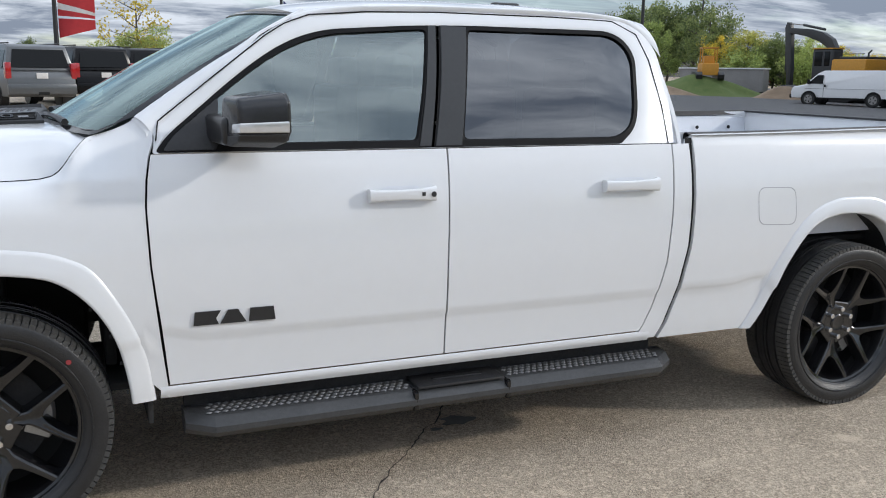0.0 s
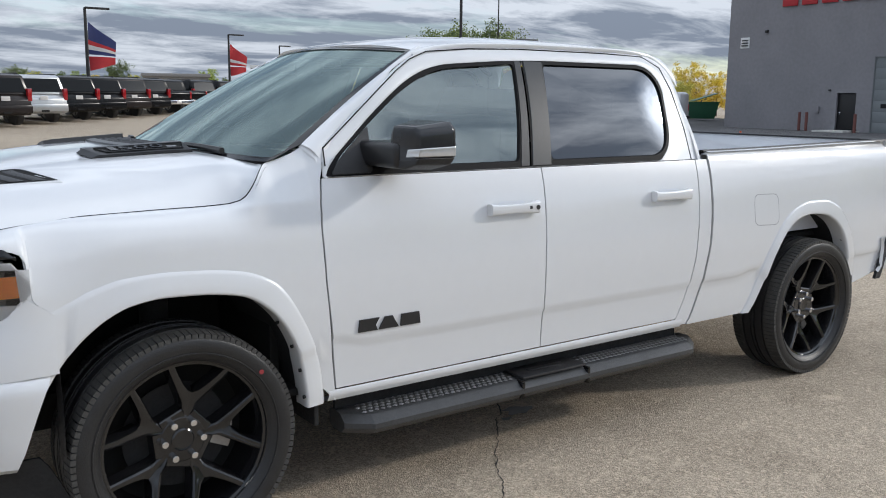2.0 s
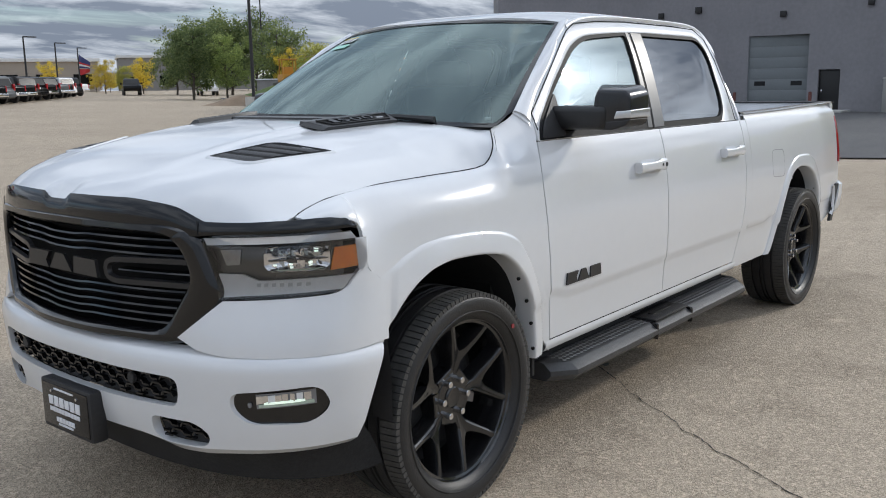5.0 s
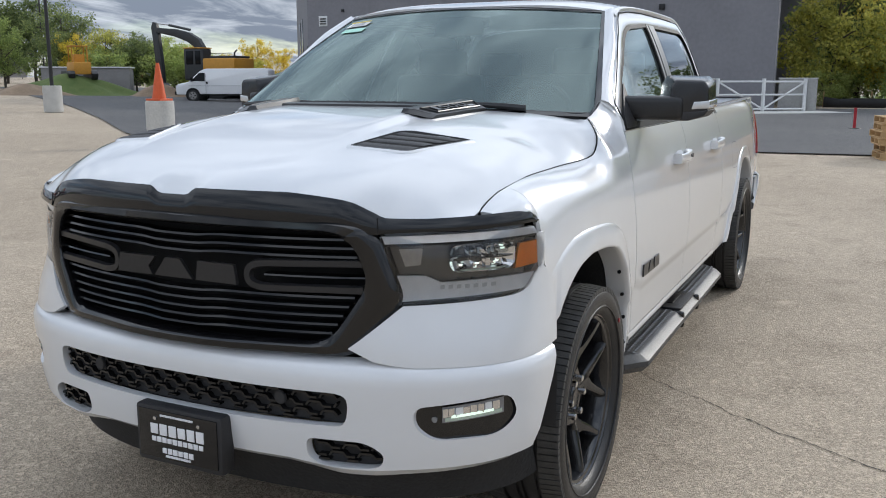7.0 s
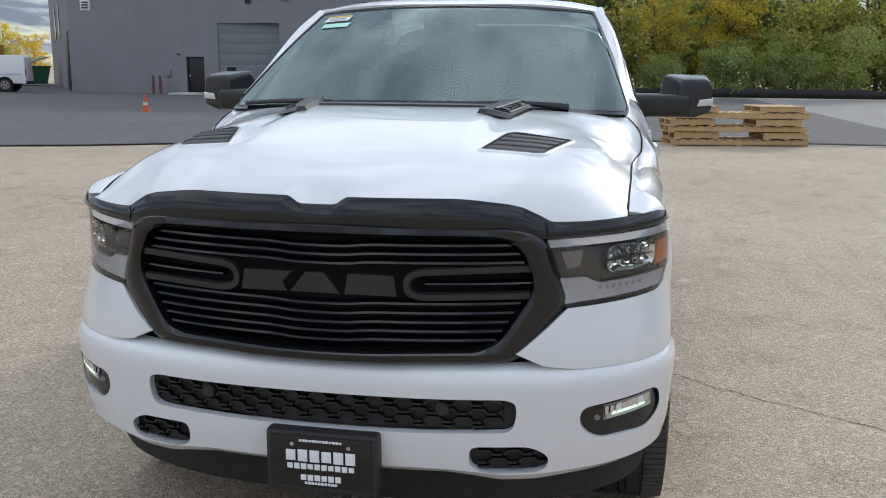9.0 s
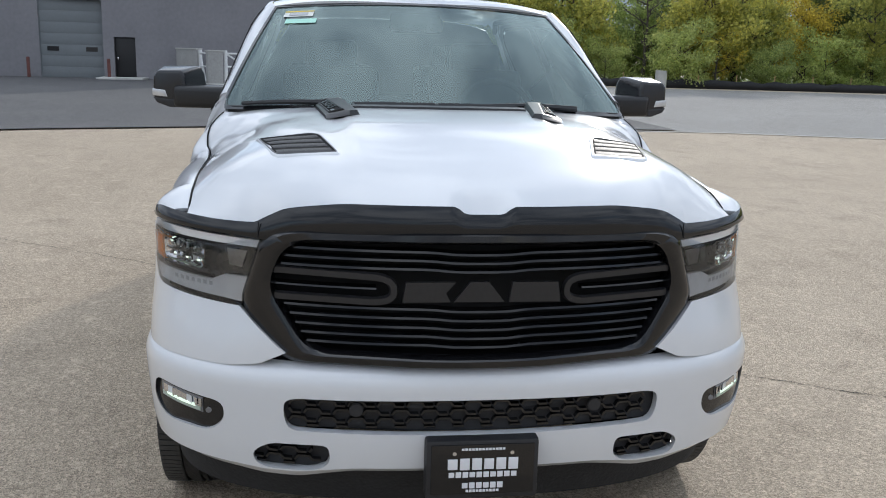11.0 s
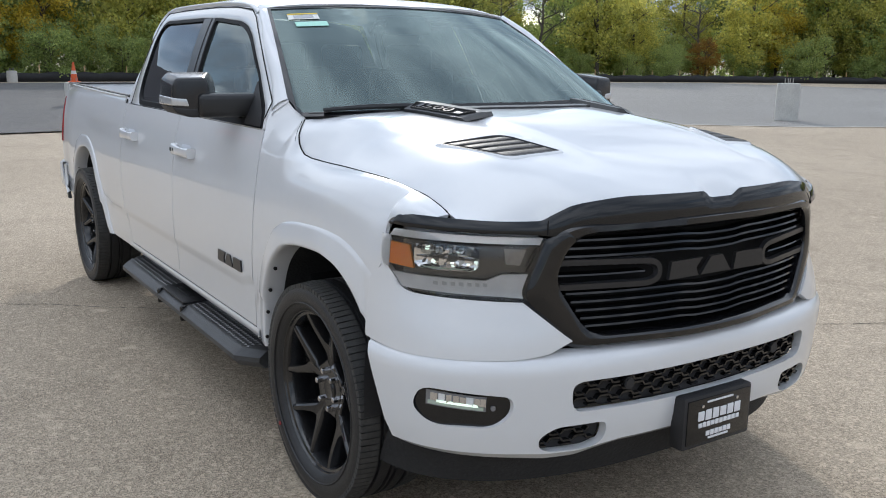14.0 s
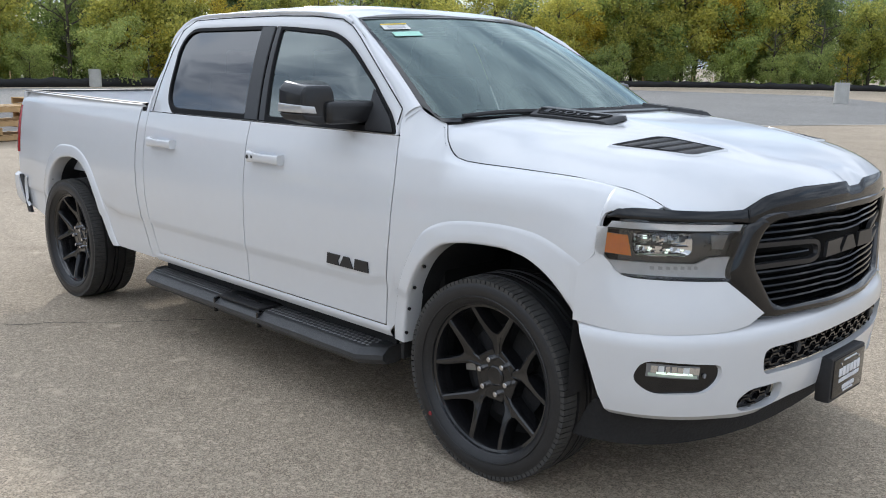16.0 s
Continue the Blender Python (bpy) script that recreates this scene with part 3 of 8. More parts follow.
def bed_point(s, u, v):
    z = 0.9
    for _ in range(4):
        x = bed_x(u, z)
        lo = low_bed(x)
        z0, z1 = max(0.668, lo + 0.012), max(0.690, lo + 0.026)
        z = interp(v, [(0.0, lo), (0.26, z0), (0.30, z1), (1.0, 1.375)])
    up = 0.022 * smooth(x, 2.9, 4.84) * smooth(z, 0.9, 1.375)
    y = side_y(x, min(z, 1.33)) - 0.012 - 0.03 * smooth(z + up, 1.33, 1.39)
    return (x, s * y, z + up + crease_lift(x, z) * smooth(v, 0.0, 0.2))


def flare(s, outer, inner, name):
    """The moulded lip round a wheel opening, with its flange turned in."""
    def at(pts, t):
        k = [0.0]
        for a, b in zip(pts, pts[1:]):
            k.append(k[-1] + math.dist(a, b))
        d = t * k[-1]
        return curve(d, [(a, p[0]) for a, p in zip(k, pts)]), curve(d, [(a, p[1]) for a, p in zip(k, pts)])
    prof = [(-0.10, -0.006), (-0.02, 0.001), (0.06, 0.006), (0.14, 0.008), (0.55, 0.013), (0.86, 0.018), (0.95, 0.017), (1.0, 0.011), (1.02, -0.005), (1.03, -0.075)]
    def f(t, k):
        (xo, zo), (xi, zi) = at(outer, t), at(inner, t)
        share, off = prof[int(k)]
        x, z = xo + (xi - xo) * share, zo + (zi - zo) * share
        base = side_y(xo, max(0.45, zo)) - (0.012 if name == "rear" else 0.0)
        if name == "front" and xo < -0.36:
            off *= 0.55
        return (x, s * (base + off), z)
    return sheet("wheel_arch_flare", f, lin(0, 1, 72), range(len(prof)), WHITE, truck, OUT[s], sharp=50)


def liner(s, inner):
    def f(t, d):
        i = t * (len(inner) - 1)
        a = int(min(i, len(inner) - 2))
        x, z = inner[a][0] + (inner[a + 1][0] - inner[a][0]) * (i - a), inner[a][1] + (inner[a + 1][1] - inner[a][1]) * (i - a)
        return (x, s * d, z + 0.012)
    return sheet("wheel_liner", f, lin(0, 1, 27), [0.97, 0.85, 0.70, 0.52], LINER, truck, (0, 0, -1))


for s in (-1, 1):
    cols = lin(-0.668, -0.53, 8) + [-0.52, -0.512, -0.508, -0.500, -0.494, -0.491, -0.488, -0.485, -0.482, -0.474, -0.465, -0.45, -0.43] + lin(-0.41, 0.26, 20) + lin(0.275, 0.365, 12) + lin(0.38, 0.545, 16) + [0.556]
    cols = sorted(cols)
    sheet("fender", lambda x, v, s=s: fender_end(s, v) if x > 0.55 else fender_point(s, x, v), cols, lin(0, 0.7, 14) + lin(0.72, 0.96, 14) + [0.97, 0.98, 0.987, 0.993, 0.997, 1.0], WHITE, truck, OUT[s], thick=0.012)
    row_panel("front_door", s, DOOR_F0, DOOR_FR, 0.505, 1.338)
    row_panel("rear_door", s, DOOR_FR, DOOR_R1, 0.505, 1.338)
    sheet("cab_corner", lambda u, z, s=s: zone(s, (DOOR_R1(z) + 0.004) * (1 - u) + CAB_END(z) * u, z), lin(0, 1, 5), lin(0.465, 1.338, 26), WHITE, truck, OUT[s], thick=0.018)
    sheet("rocker_panel", lambda x, k, s=s: (x, s * (0.988, 0.993, 0.988, 0.975, 0.90)[k], (0.499, 0.488, 0.470, 0.452, 0.445)[k]), lin(0.575, 2.70, 12), range(5), WHITE, truck, OUT[s])
    sheet("bedside", lambda u, v, s=s: bed_point(s, u, v), sorted(lin(0, 1, 60) + lin(0.16, 0.34, 20) + lin(0.70, 0.80, 16)), lin(0, 0.26, 7) + [0.28, 0.30, 0.33] + lin(0.37, 0.92, 16) + [0.945, 0.965, 0.98, 0.99, 1.0], WHITE, truck, OUT[s], thick=0.02)
    sheet("fender_corner", lambda x, z, s=s: (x, s * (side_y(x, z) - 0.005), z), lin(-0.490, -0.42, 7), lin(0.90, 1.0, 5), WHITE, truck, OUT[s])
    flare(s, ARCH_OUT_F, ARCH_IN_F, "front")
    flare(s, ARCH_OUT_R, ARCH_IN_R, "rear")
    liner(s, ARCH_IN_F)
    liner(s, ARCH_IN_R)
    # seam shadows, put in as dark backing sheets behind the panels
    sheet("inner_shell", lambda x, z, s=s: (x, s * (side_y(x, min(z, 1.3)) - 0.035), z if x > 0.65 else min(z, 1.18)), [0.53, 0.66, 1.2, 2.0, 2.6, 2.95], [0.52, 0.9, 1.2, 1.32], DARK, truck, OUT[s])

# a dark strip, set back from the panels, closes the gap between cab and bed
for s in (-1, 1):
    sheet("bed_gap_seal", lambda k, z, s=s: (CAB_END(z) - 0.004 + 0.05 * k, s * (side_y(2.9, min(z, 1.33)) - 0.030), z), range(2), lin(0.47, 1.36, 12), DARK, truck, OUT[s])

# --- hood ---
def hood_front(y):
    return nose(y, 1.12) + 0.006


def hood_back(y):
    a = abs(y)
    mid = 0.345 - 0.20 * (1 - (a / 0.89) ** 2.0)
    side = min(0.380, 0.204 + 0.20 * (a / 0.872) ** 2)
    return mid + (side - mid) * smooth(a, 0.38, 0.46)


FRONT_EDGE = [(0.0, 1.232), (0.36, 1.232), (0.50, 1.219), (0.56, 1.207), (0.59, 1.193), (0.615, 1.180), (0.65, 1.163), (0.74, 1.161), (0.87, 1.166), (0.94, 1.170), (0.97, 1.163)]


def hood_side(x):
    return curve(x, SEAM_Y) - 0.0065 if x > -0.66 else 0.849


def hood_z(x, y):
    """The crowned hood, drawn down to the deflector along its front edge."""
    front = nose(y, 1.12) + 0.006
    drop = hood_crown(front, y) - curve(abs(y), FRONT_EDGE)
    far = max(0.0, x - front)
    notch = 0.022 * (1 - smooth(abs(y), 0.048, 0.088)) * (1 - smooth(far, 0.0, 0.07))
    return hood_crown(x, y) - drop * math.exp(-far / 0.075) * (1 - smooth(far, 0.15, 0.35)) - notch


def hood_crown(x, y):
    a = abs(y)
    zs = curve(x, [(-1.0, 1.095), (-0.9, 1.118)] + [(p, q - 0.002) for p, q in SEAM if p < 0.40])
    zc = curve(x, [(-1.0, 1.228), (-0.97, 1.248), (-0.90, 1.278), (-0.80, 1.310), (-0.64, 1.346), (-0.40, 1.382), (-0.10, 1.412), (0.15, 1.428), (0.36, 1.434)])
    w = min(1.0, a / hood_side(x))
    power = curve(x, [(-0.95, 4.2), (-0.6, 5.2), (-0.3, 4.6), (0.0, 5.0), (0.15, 7.0), (0.27, 12.0)])
    back = smooth(x, -0.25, 0.25)
    z = zs + (zc - 0.040 * back * w ** 2.2 - zs) * (1 - w ** power)
    edge = curve(x, [(-0.95, 0.36), (-0.6, 0.405), (-0.235, 0.60), (0.2, 0.77), (0.38, 0.80)])
    dome = smooth(edge + 0.025 - a, 0.0, 0.07)
    z += 0.006 * dome * smooth(x, -0.95, -0.35) * (1 - 0.6 * smooth(x, 0.0, 0.35))
    # the raised middle, whose crisp edges run forwards from the scoops
    rim = curve(x, [(-0.98, 0.33), (-0.65, 0.362), (-0.15, 0.372), (0.35, 0.40)])
    z += 0.016 * smooth(rim + 0.028 - a, 0.0, 0.056) * smooth(x, -0.95, -0.15)
    return z


def hood_point(u, v):
    y = u * 0.886
    x = hood_front(y) + (hood_back(y) - hood_front(y)) * v
    for _ in range(2):
        y = u * hood_side(x)
        x = hood_front(y) + (hood_back(y) - hood_front(y)) * v
    return (x, y, hood_z(x, y))


sheet("hood", hood_point, [-1, -0.992, -0.982, -0.97] + lin(-0.955, 0.955, 75) + [0.97, 0.982, 0.992, 1], [0, 0.008, 0.02] + lin(0.04, 0.84, 32) + lin(0.855, 1, 13), WHITE, truck, (0, 0, 1), thick=0.012, sharp=60)


for s in (-1, 1):
    # a black tube draws the shade of the hood-fender gap; dark gutter under it
    tube("hood_seam", [(x, s * (interp(x, SEAM_Y) - 0.003), interp(x, SEAM) + 0.0005) for x in lin(-0.655, 0.20, 24) + lin(0.22, 0.378, 16)], 0.0023, DARK, truck, "", 6)
    sheet("hood_gutter", lambda x, k, s=s: (x, s * (interp(x, SEAM_Y) + (-0.022, 0.014)[k]), interp(x, SEAM) - 0.013), lin(-0.66, 0.25, 30) + lin(0.26, 0.40, 20), range(2), DARK, truck, (0, 0, 1))


def on_hood(x, y, off=0.0):
    return (x, y, hood_z(x, y) + off)


# --- cowl, windscreen, roof ---
def screen_point(u, v):
    """u: -1 to 1 across, v: 0 at the base, 1 at the top; the lower corners are rounded off."""
    cut_v = 0.125 * smooth(abs(u), 0.955, 1.0) ** 2.4
    v = cut_v + (1 - cut_v) * v
    half = 0.878 + (0.676 - 0.878) * v
    y = u * half
    x0 = 0.215 + 0.17 * u * u + 0.065 * abs(u) ** 30
    x = x0 + (1.055 + 0.115 * u * u - x0) * v
    z = (1.418 - 0.020 * u * u) + ((1.880 - 0.028 * u * u) - (1.418 - 0.020 * u * u)) * v + 0.018 * math.sin(math.pi * v)
    return (x, y, z)


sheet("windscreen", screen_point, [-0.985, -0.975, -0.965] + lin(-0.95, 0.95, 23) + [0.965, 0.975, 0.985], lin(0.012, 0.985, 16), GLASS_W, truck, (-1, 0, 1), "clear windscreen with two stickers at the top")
for u0, u1, v0, v1 in ((-1, 1, 0.0, 0.03), (-1, 1, 0.978, 1.0), (-1, -0.982, 0.03, 0.978), (0.982, 1, 0.03, 0.978)):
    sheet("windscreen_border", lambda u, v: tuple(Vector(screen_point(u, v)) + Vector((-0.002, 0, 0.004))), [-1, -0.99, -0.98, -0.97] + lin(-0.96, 0.96, 21) + [0.97, 0.98, 0.99, 1] if u1 - u0 > 1 else lin(u0, u1, 3), lin(v0, v1, 3 if v1 - v0 < 0.2 else 14), GLOSS, truck, (-1, 0, 1))
def cowl_point(u, k):
    """Black cowl, flush from the hood's back edge to the foot of the glass; raised between the scoops."""
    y = u * 0.835
    mid = smooth(0.42 - abs(u), 0.0, 0.04)
    x0 = hood_back(y) - 0.035 * mid
    a = Vector((x0, y, hood_z(x0, y) - 0.006 + 0.004 * mid))
    b = Vector(screen_point(u, 0.03)) + Vector((-0.006, 0, 0.002))
    p = a.lerp(b, (0.0, 0.03, 0.5, 1.0)[k])
    p.z += (0.0, 0.010, 0.004, 0.0)[k] * mid
    return tuple(p)


sheet("cowl", cowl_point, lin(-1, 1, 61), range(4), TRIM, truck, (0, 0, 1))

ROOF_C = [(1.05, 1.884), (1.12, 1.900), (1.25, 1.922), (1.50, 1.944), (1.80, 1.953), (2.20, 1.950), (2.55, 1.934), (2.75, 1.914), (2.84, 1.892)]
ROOF_E = [(1.05, 1.815), (1.12, 1.838), (1.25, 1.873), (1.40, 1.890), (1.70, 1.902), (2.10, 1.906), (2.50, 1.902), (2.70, 1.883), (2.84, 1.855)]


def roof_point(u, v):
    x0, x1 = 1.055 + 0.115 * u * u, 2.845 - 0.05 * u ** 4
    x = x0 + (x1 - x0) * v
    half = interp(x, [(1.05, 0.688), (1.4, 0.690), (2.5, 0.684), (2.84, 0.662)])
    a = abs(u)
    z = curve(x, ROOF_E) + (curve(x, ROOF_C) - curve(x, ROOF_E)) * (1 - a ** 3.6)
    return (x, u * half, z)


sheet("roof", roof_point, lin(-1, 1, 41), lin(0, 1, 40), WHITE, truck, (0, 0, 1), thick=0.02, sharp=60)

# --- cab sides with their windows ---
BELT = 1.338
FRAME = [(0.590, BELT), (0.610, 1.452), (1.02, 1.772), (1.20, 1.862), (1.75, 1.892), (2.68, 1.884), (2.815, 1.800), (2.862, 1.46), (2.885, BELT)]
DAYLIGHT = [(0.598, 1.343), (0.640, 1.398), (1.00, 1.690), (1.215, 1.790), (1.74, 1.828), (2.600, 1.826), (2.690, 1.735), (2.640, 1.425), (2.535, 1.343)]
WIN_F = [(0.640, 1.372), (0.676, 1.408), (1.005, 1.668), (1.232, 1.772), (1.690, 1.806), (1.640, 1.560), (1.586, 1.372)]
WIN_R = [(1.796, 1.372), (1.835, 1.560), (1.885, 1.808), (2.588, 1.806), (2.668, 1.725), (2.622, 1.440), (2.535, 1.372)]


def rail_foot(x):
    """Where the roof's side rail meets the cab side: it bends down round the rear corner."""
    return min(interp(x, ROOF_E) - 0.02, curve(x, [(2.55, 1.884), (2.66, 1.868), (2.74, 1.830), (2.80, 1.775), (2.84, 1.715)]))


def cab_lift(s):
    return lambda p, q, off: (p, s * (cab_y(p, q) + off), q)


for s in (-1, 1):
    lift = cab_lift(s)
    frame_loop = round_loop(FRAME, [0.01, 0.03, 0.2, 0.15, 0.4, 0.12, 0.10, 0.1, 0.01], 7)
    day_loop = round_loop(DAYLIGHT, [0.02, 0.05, 0.2, 0.12, 0.4, 0.09, 0.06, 0.10, 0.02], 7)
    ring("cab_side", frame_loop, day_loop, lift, WHITE, truck, OUT[s], ((0, -0.006), (0.12, 0.004), (0.30, 0.005), (0.55, 0.004), (0.9, 0.004), (1.0, 0.0), (1.0, -0.02)))
    # black surround, split by the pillar between the doors
    half_f = [(0.598, 1.343), (0.640, 1.398), (1.00, 1.690), (1.215, 1.790), (1.742, 1.828), (1.700, 1.580), (1.648, 1.343)]
    half_r = [(1.658, 1.343), (1.710, 1.580), (1.752, 1.828), (2.600, 1.826), (2.690, 1.735), (2.640, 1.425), (2.535, 1.343)]
    wf = round_loop(WIN_F, [0.02, 0.05, 0.2, 0.12, 0.03, 0.2, 0.02], 7)
    wr = round_loop(WIN_R, [0.03, 0.2, 0.03, 0.08, 0.06, 0.10, 0.06], 7)
    ring("window_surround", round_loop(half_f, [0.02, 0.05, 0.2, 0.12, 0.01, 0.2, 0.01], 7), wf, lift, SEALM, truck, OUT[s], ((0, 0.001), (0.9, 0.001), (1.0, -0.012)))
    ring("window_surround", round_loop(half_r, [0.01, 0.2, 0.01, 0.09, 0.06, 0.10, 0.02], 7), wr, lift, SEALM, truck, OUT[s], ((0, 0.001), (0.9, 0.001), (1.0, -0.012)))
    for left, right in (([(1.35, 1.596), (1.56, 1.650), (1.822, 1.702)], [(1.35, 1.647), (1.58, 1.697), (1.822, 1.737)]), ([(1.35, 1.664), (1.58, 1.716), (1.822, 1.757)], [(1.35, 1.782), (1.56, 1.826), (1.822, 1.876)])):
        sheet("pillar_cover", lambda u, z: lift(curve(z, left) * (1 - u) + curve(z, right) * u, z, 0.004 if 0.01 < u < 0.99 else -0.002), [0, 0.03, 0.35, 0.65, 0.97, 1], lin(1.35, 1.822, 14), PILLARM, truck, OUT[s], "satin black cover on the door pillar")
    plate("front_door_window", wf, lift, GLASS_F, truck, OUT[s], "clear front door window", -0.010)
    plate("rear_door_window", wr, lift, GLASS_R, truck, OUT[s], "dark tinted rear door window", -0.010)
    # the strip from the roof rail to the roof sheet
    def rail_point(x, k, s=s):
        low = Vector((x, cab_y(x, rail_foot(x)) + 0.002, rail_foot(x)))
        top_x = 1.17 + (x - 1.17) * (2.796 - 1.17) / (2.84 - 1.17) if x > 1.17 else x
        top = Vector(roof_point(1.0, (top_x - 1.17) / (2.795 - 1.17))) + Vector((0, 0.003, 0.001))
        p = low.lerp(top, k) + Vector((0.5 * smooth(x, 2.6, 2.84), 0.7, 0.6)) * 0.014 * math.sin(math.pi * k)
        return (p.x, s * p.y, p.z)
    sheet("roof_rail", rail_point, lin(1.14, 2.6, 22) + lin(2.62, 2.84, 14), lin(0, 1, 8), WHITE, truck, (0, s, 1), sharp=60)
    # rubber seam round the doors' upper frames
    seam = [(0.604, 1.385), (0.618, 1.452), (0.82, 1.607), (1.026, 1.762), (1.11, 1.812), (1.21, 1.848), (1.45, 1.868), (1.75, 1.878), (2.30, 1.878), (2.60, 1.870), (2.72, 1.815), (2.762, 1.70), (2.790, 1.50), (2.797, 1.34)]
    tube("door_seam", [lift(x, z, 0.0062 + 0.005 * (1 - smooth(x, 1.1, 1.4))) for x, z in seam], 0.0028, DARK, truck, "", 5)
    # dark inner trim behind the pillar and the door frame
    tube("pillar_trim", [lift(x, z, -0.026) for x, z in ((0.63, 1.40), (0.65, 1.455), (0.845, 1.602), (1.045, 1.755), (1.22, 1.836), (1.75, 1.864), (2.60, 1.858), (2.72, 1.80))], 0.016, DARK, truck, "", 8)
    # A-pillar, from the screen's edge to the door frame
    def pillar_point(v, k, s=s):
        a = Vector(screen_point(s * 1.0, v)) + Vector((0, 0, 0.004))
        x, z = interp(v, [(0, 0.60), (0.75, 1.02), (1, 1.20)]), interp(v, [(0, 1.40), (0.12, 1.452), (0.75, 1.772), (1, 1.862)])
        b = Vector((x, s * (cab_y(x, z) - 0.002), z))
        return tuple(a.lerp(b, k) + Vector((0, s * 0.010, 0.012)) * math.sin(math.pi * k))
    sheet("windscreen_pillar", pillar_point, lin(0, 1, 16), lin(0, 1, 6), WHITE, truck, (-1, s, 0.5))
    # the foot of the pillar, under the fender's back edge
    sheet("pillar_foot", lambda m, k, s=s: tuple(Vector(pillar_point(0.02, k)).lerp(Vector(fender_end(s, 1.0 - 0.06 * k)) + Vector((-0.02, 0, -0.004)), m) + Vector((0, s * -0.002, -0.003))), lin(0, 1, 5), lin(0, 1, 6), WHITE, truck, (-1, s, 0.5))

sheet("cab_back", lambda u, v: (2.885 - 0.045 * v ** 2 - 0.02 * u * u, u * (0.93 - 0.265 * v ** 1.3), 1.30 + (0.57 - 0.055 * abs(u) ** 5) * v), lin(-1, 1, 21), lin(0, 1, 14), WHITE, truck, (1, 0, 0), thick=0.02)
plate("back_window", round_loop([(-0.72, 1.42), (0.72, 1.42), (0.58, 1.80), (-0.58, 1.80)], 0.06), lambda p, q, off: (2.888 - 0.045 * ((q - 1.30) / 0.57) ** 2 + off, p, q), GLASS_R, truck, (1, 0, 0))

# --- nose: bumper, fascia, grille, lamps ---
def bump_off(z):
    return interp(z, [(0.405, -0.05), (0.43, -0.015), (0.50, 0.0), (0.60, 0.012), (0.68, 0.020), (0.715, 0.018), (0.738, 0.004), (0.752, -0.020), (0.760, -0.06)])


def theta_pt(th, z, off):
    k = smooth(z, 0.70, 0.98)
    n, wide, deep = 2.5 - 0.45 * k, 1.011 - 0.019 * k, 0.565
    c, q = math.cos(abs(th)), math.sin(abs(th))
    x = -0.42 - deep * max(0.0, c) ** (2 / n)
    y = wide * q ** (2 / n)
    grow = 1 + off / 0.8
    return (-0.42 + (x + 0.42) * grow, math.copysign(y * (1 + off / 1.3), th), z)


def bumper_point(a, z):
    end = radians(interp(z, [(0.405, 79.0), (0.52, 82.5), (0.74, 88.5)]))
    th = a * end
    x, y, zz = theta_pt(th, z, bump_off(z))
    low = interp(abs(y), [(0, 0.428), (0.36, 0.428), (0.44, 0.418), (0.52, 0.404), (0.62, 0.404), (0.70, 0.412), (1.02, 0.430)])
    if zz < 0.5:
        zz = 0.5 - (0.5 - zz) * (0.5 - low) / (0.5 - 0.405)
    return (x, y, zz)


A_STEPS = [-1 + 2 * i / 96 for i in range(97)]
bumper = sheet("front_bumper", bumper_point, A_STEPS, [0.405, 0.412, 0.43, 0.46, 0.50, 0.54, 0.58, 0.62, 0.66, 0.69, 0.71, 0.725, 0.738, 0.748, 0.756, 0.76], WHITE, truck, (-1, 0, 0), "white painted steel front bumper", thick=0.03)
LOWER = round_loop([(-0.556, 0.668), (0.556, 0.668), (0.566, 0.628), (0.552, 0.566), (0, 0.556), (-0.552, 0.566), (-0.566, 0.628)], [0.05, 0.05, 0.03, 0.03, 0.2, 0.03, 0.03])
def hook_loop(s):
    return round_loop([(s * 0.440, 0.522), (s * 0.605, 0.520), (s * 0.656, 0.488), (s * 0.652, 0.452), (s * 0.620, 0.434), (s * 0.475, 0.434), (s * 0.432, 0.458), (s * 0.430, 0.500)], 0.028)
def fog_loop(s):
    return round_loop([(s * 0.742, 0.632), (s * 0.962, 0.655), (s * 0.975, 0.580), (s * 0.935, 0.530), (s * 0.785, 0.530), (s * 0.738, 0.575)], 0.03)
cut(bumper, [prism(LOWER, -1.3, -0.55)] + [prism(hook_loop(s), -1.3, -0.55) for s in (-1, 1)] + [prism(fog_loop(s), -1.3, -0.42) for s in (-1, 1)])


def bump_lift(p, q, off):
    return (theta_pt(math.asin(min(1.0, (abs(p) / 1.02) ** 1.25)), q, bump_off(q))[0] - off, p, q)


def mesh_insert(name, loop, material, deep, label=""):
    return plate(name, loop, lambda p, q, off: bump_lift(p, q, -deep), material, truck, (-1, 0, 0), label)


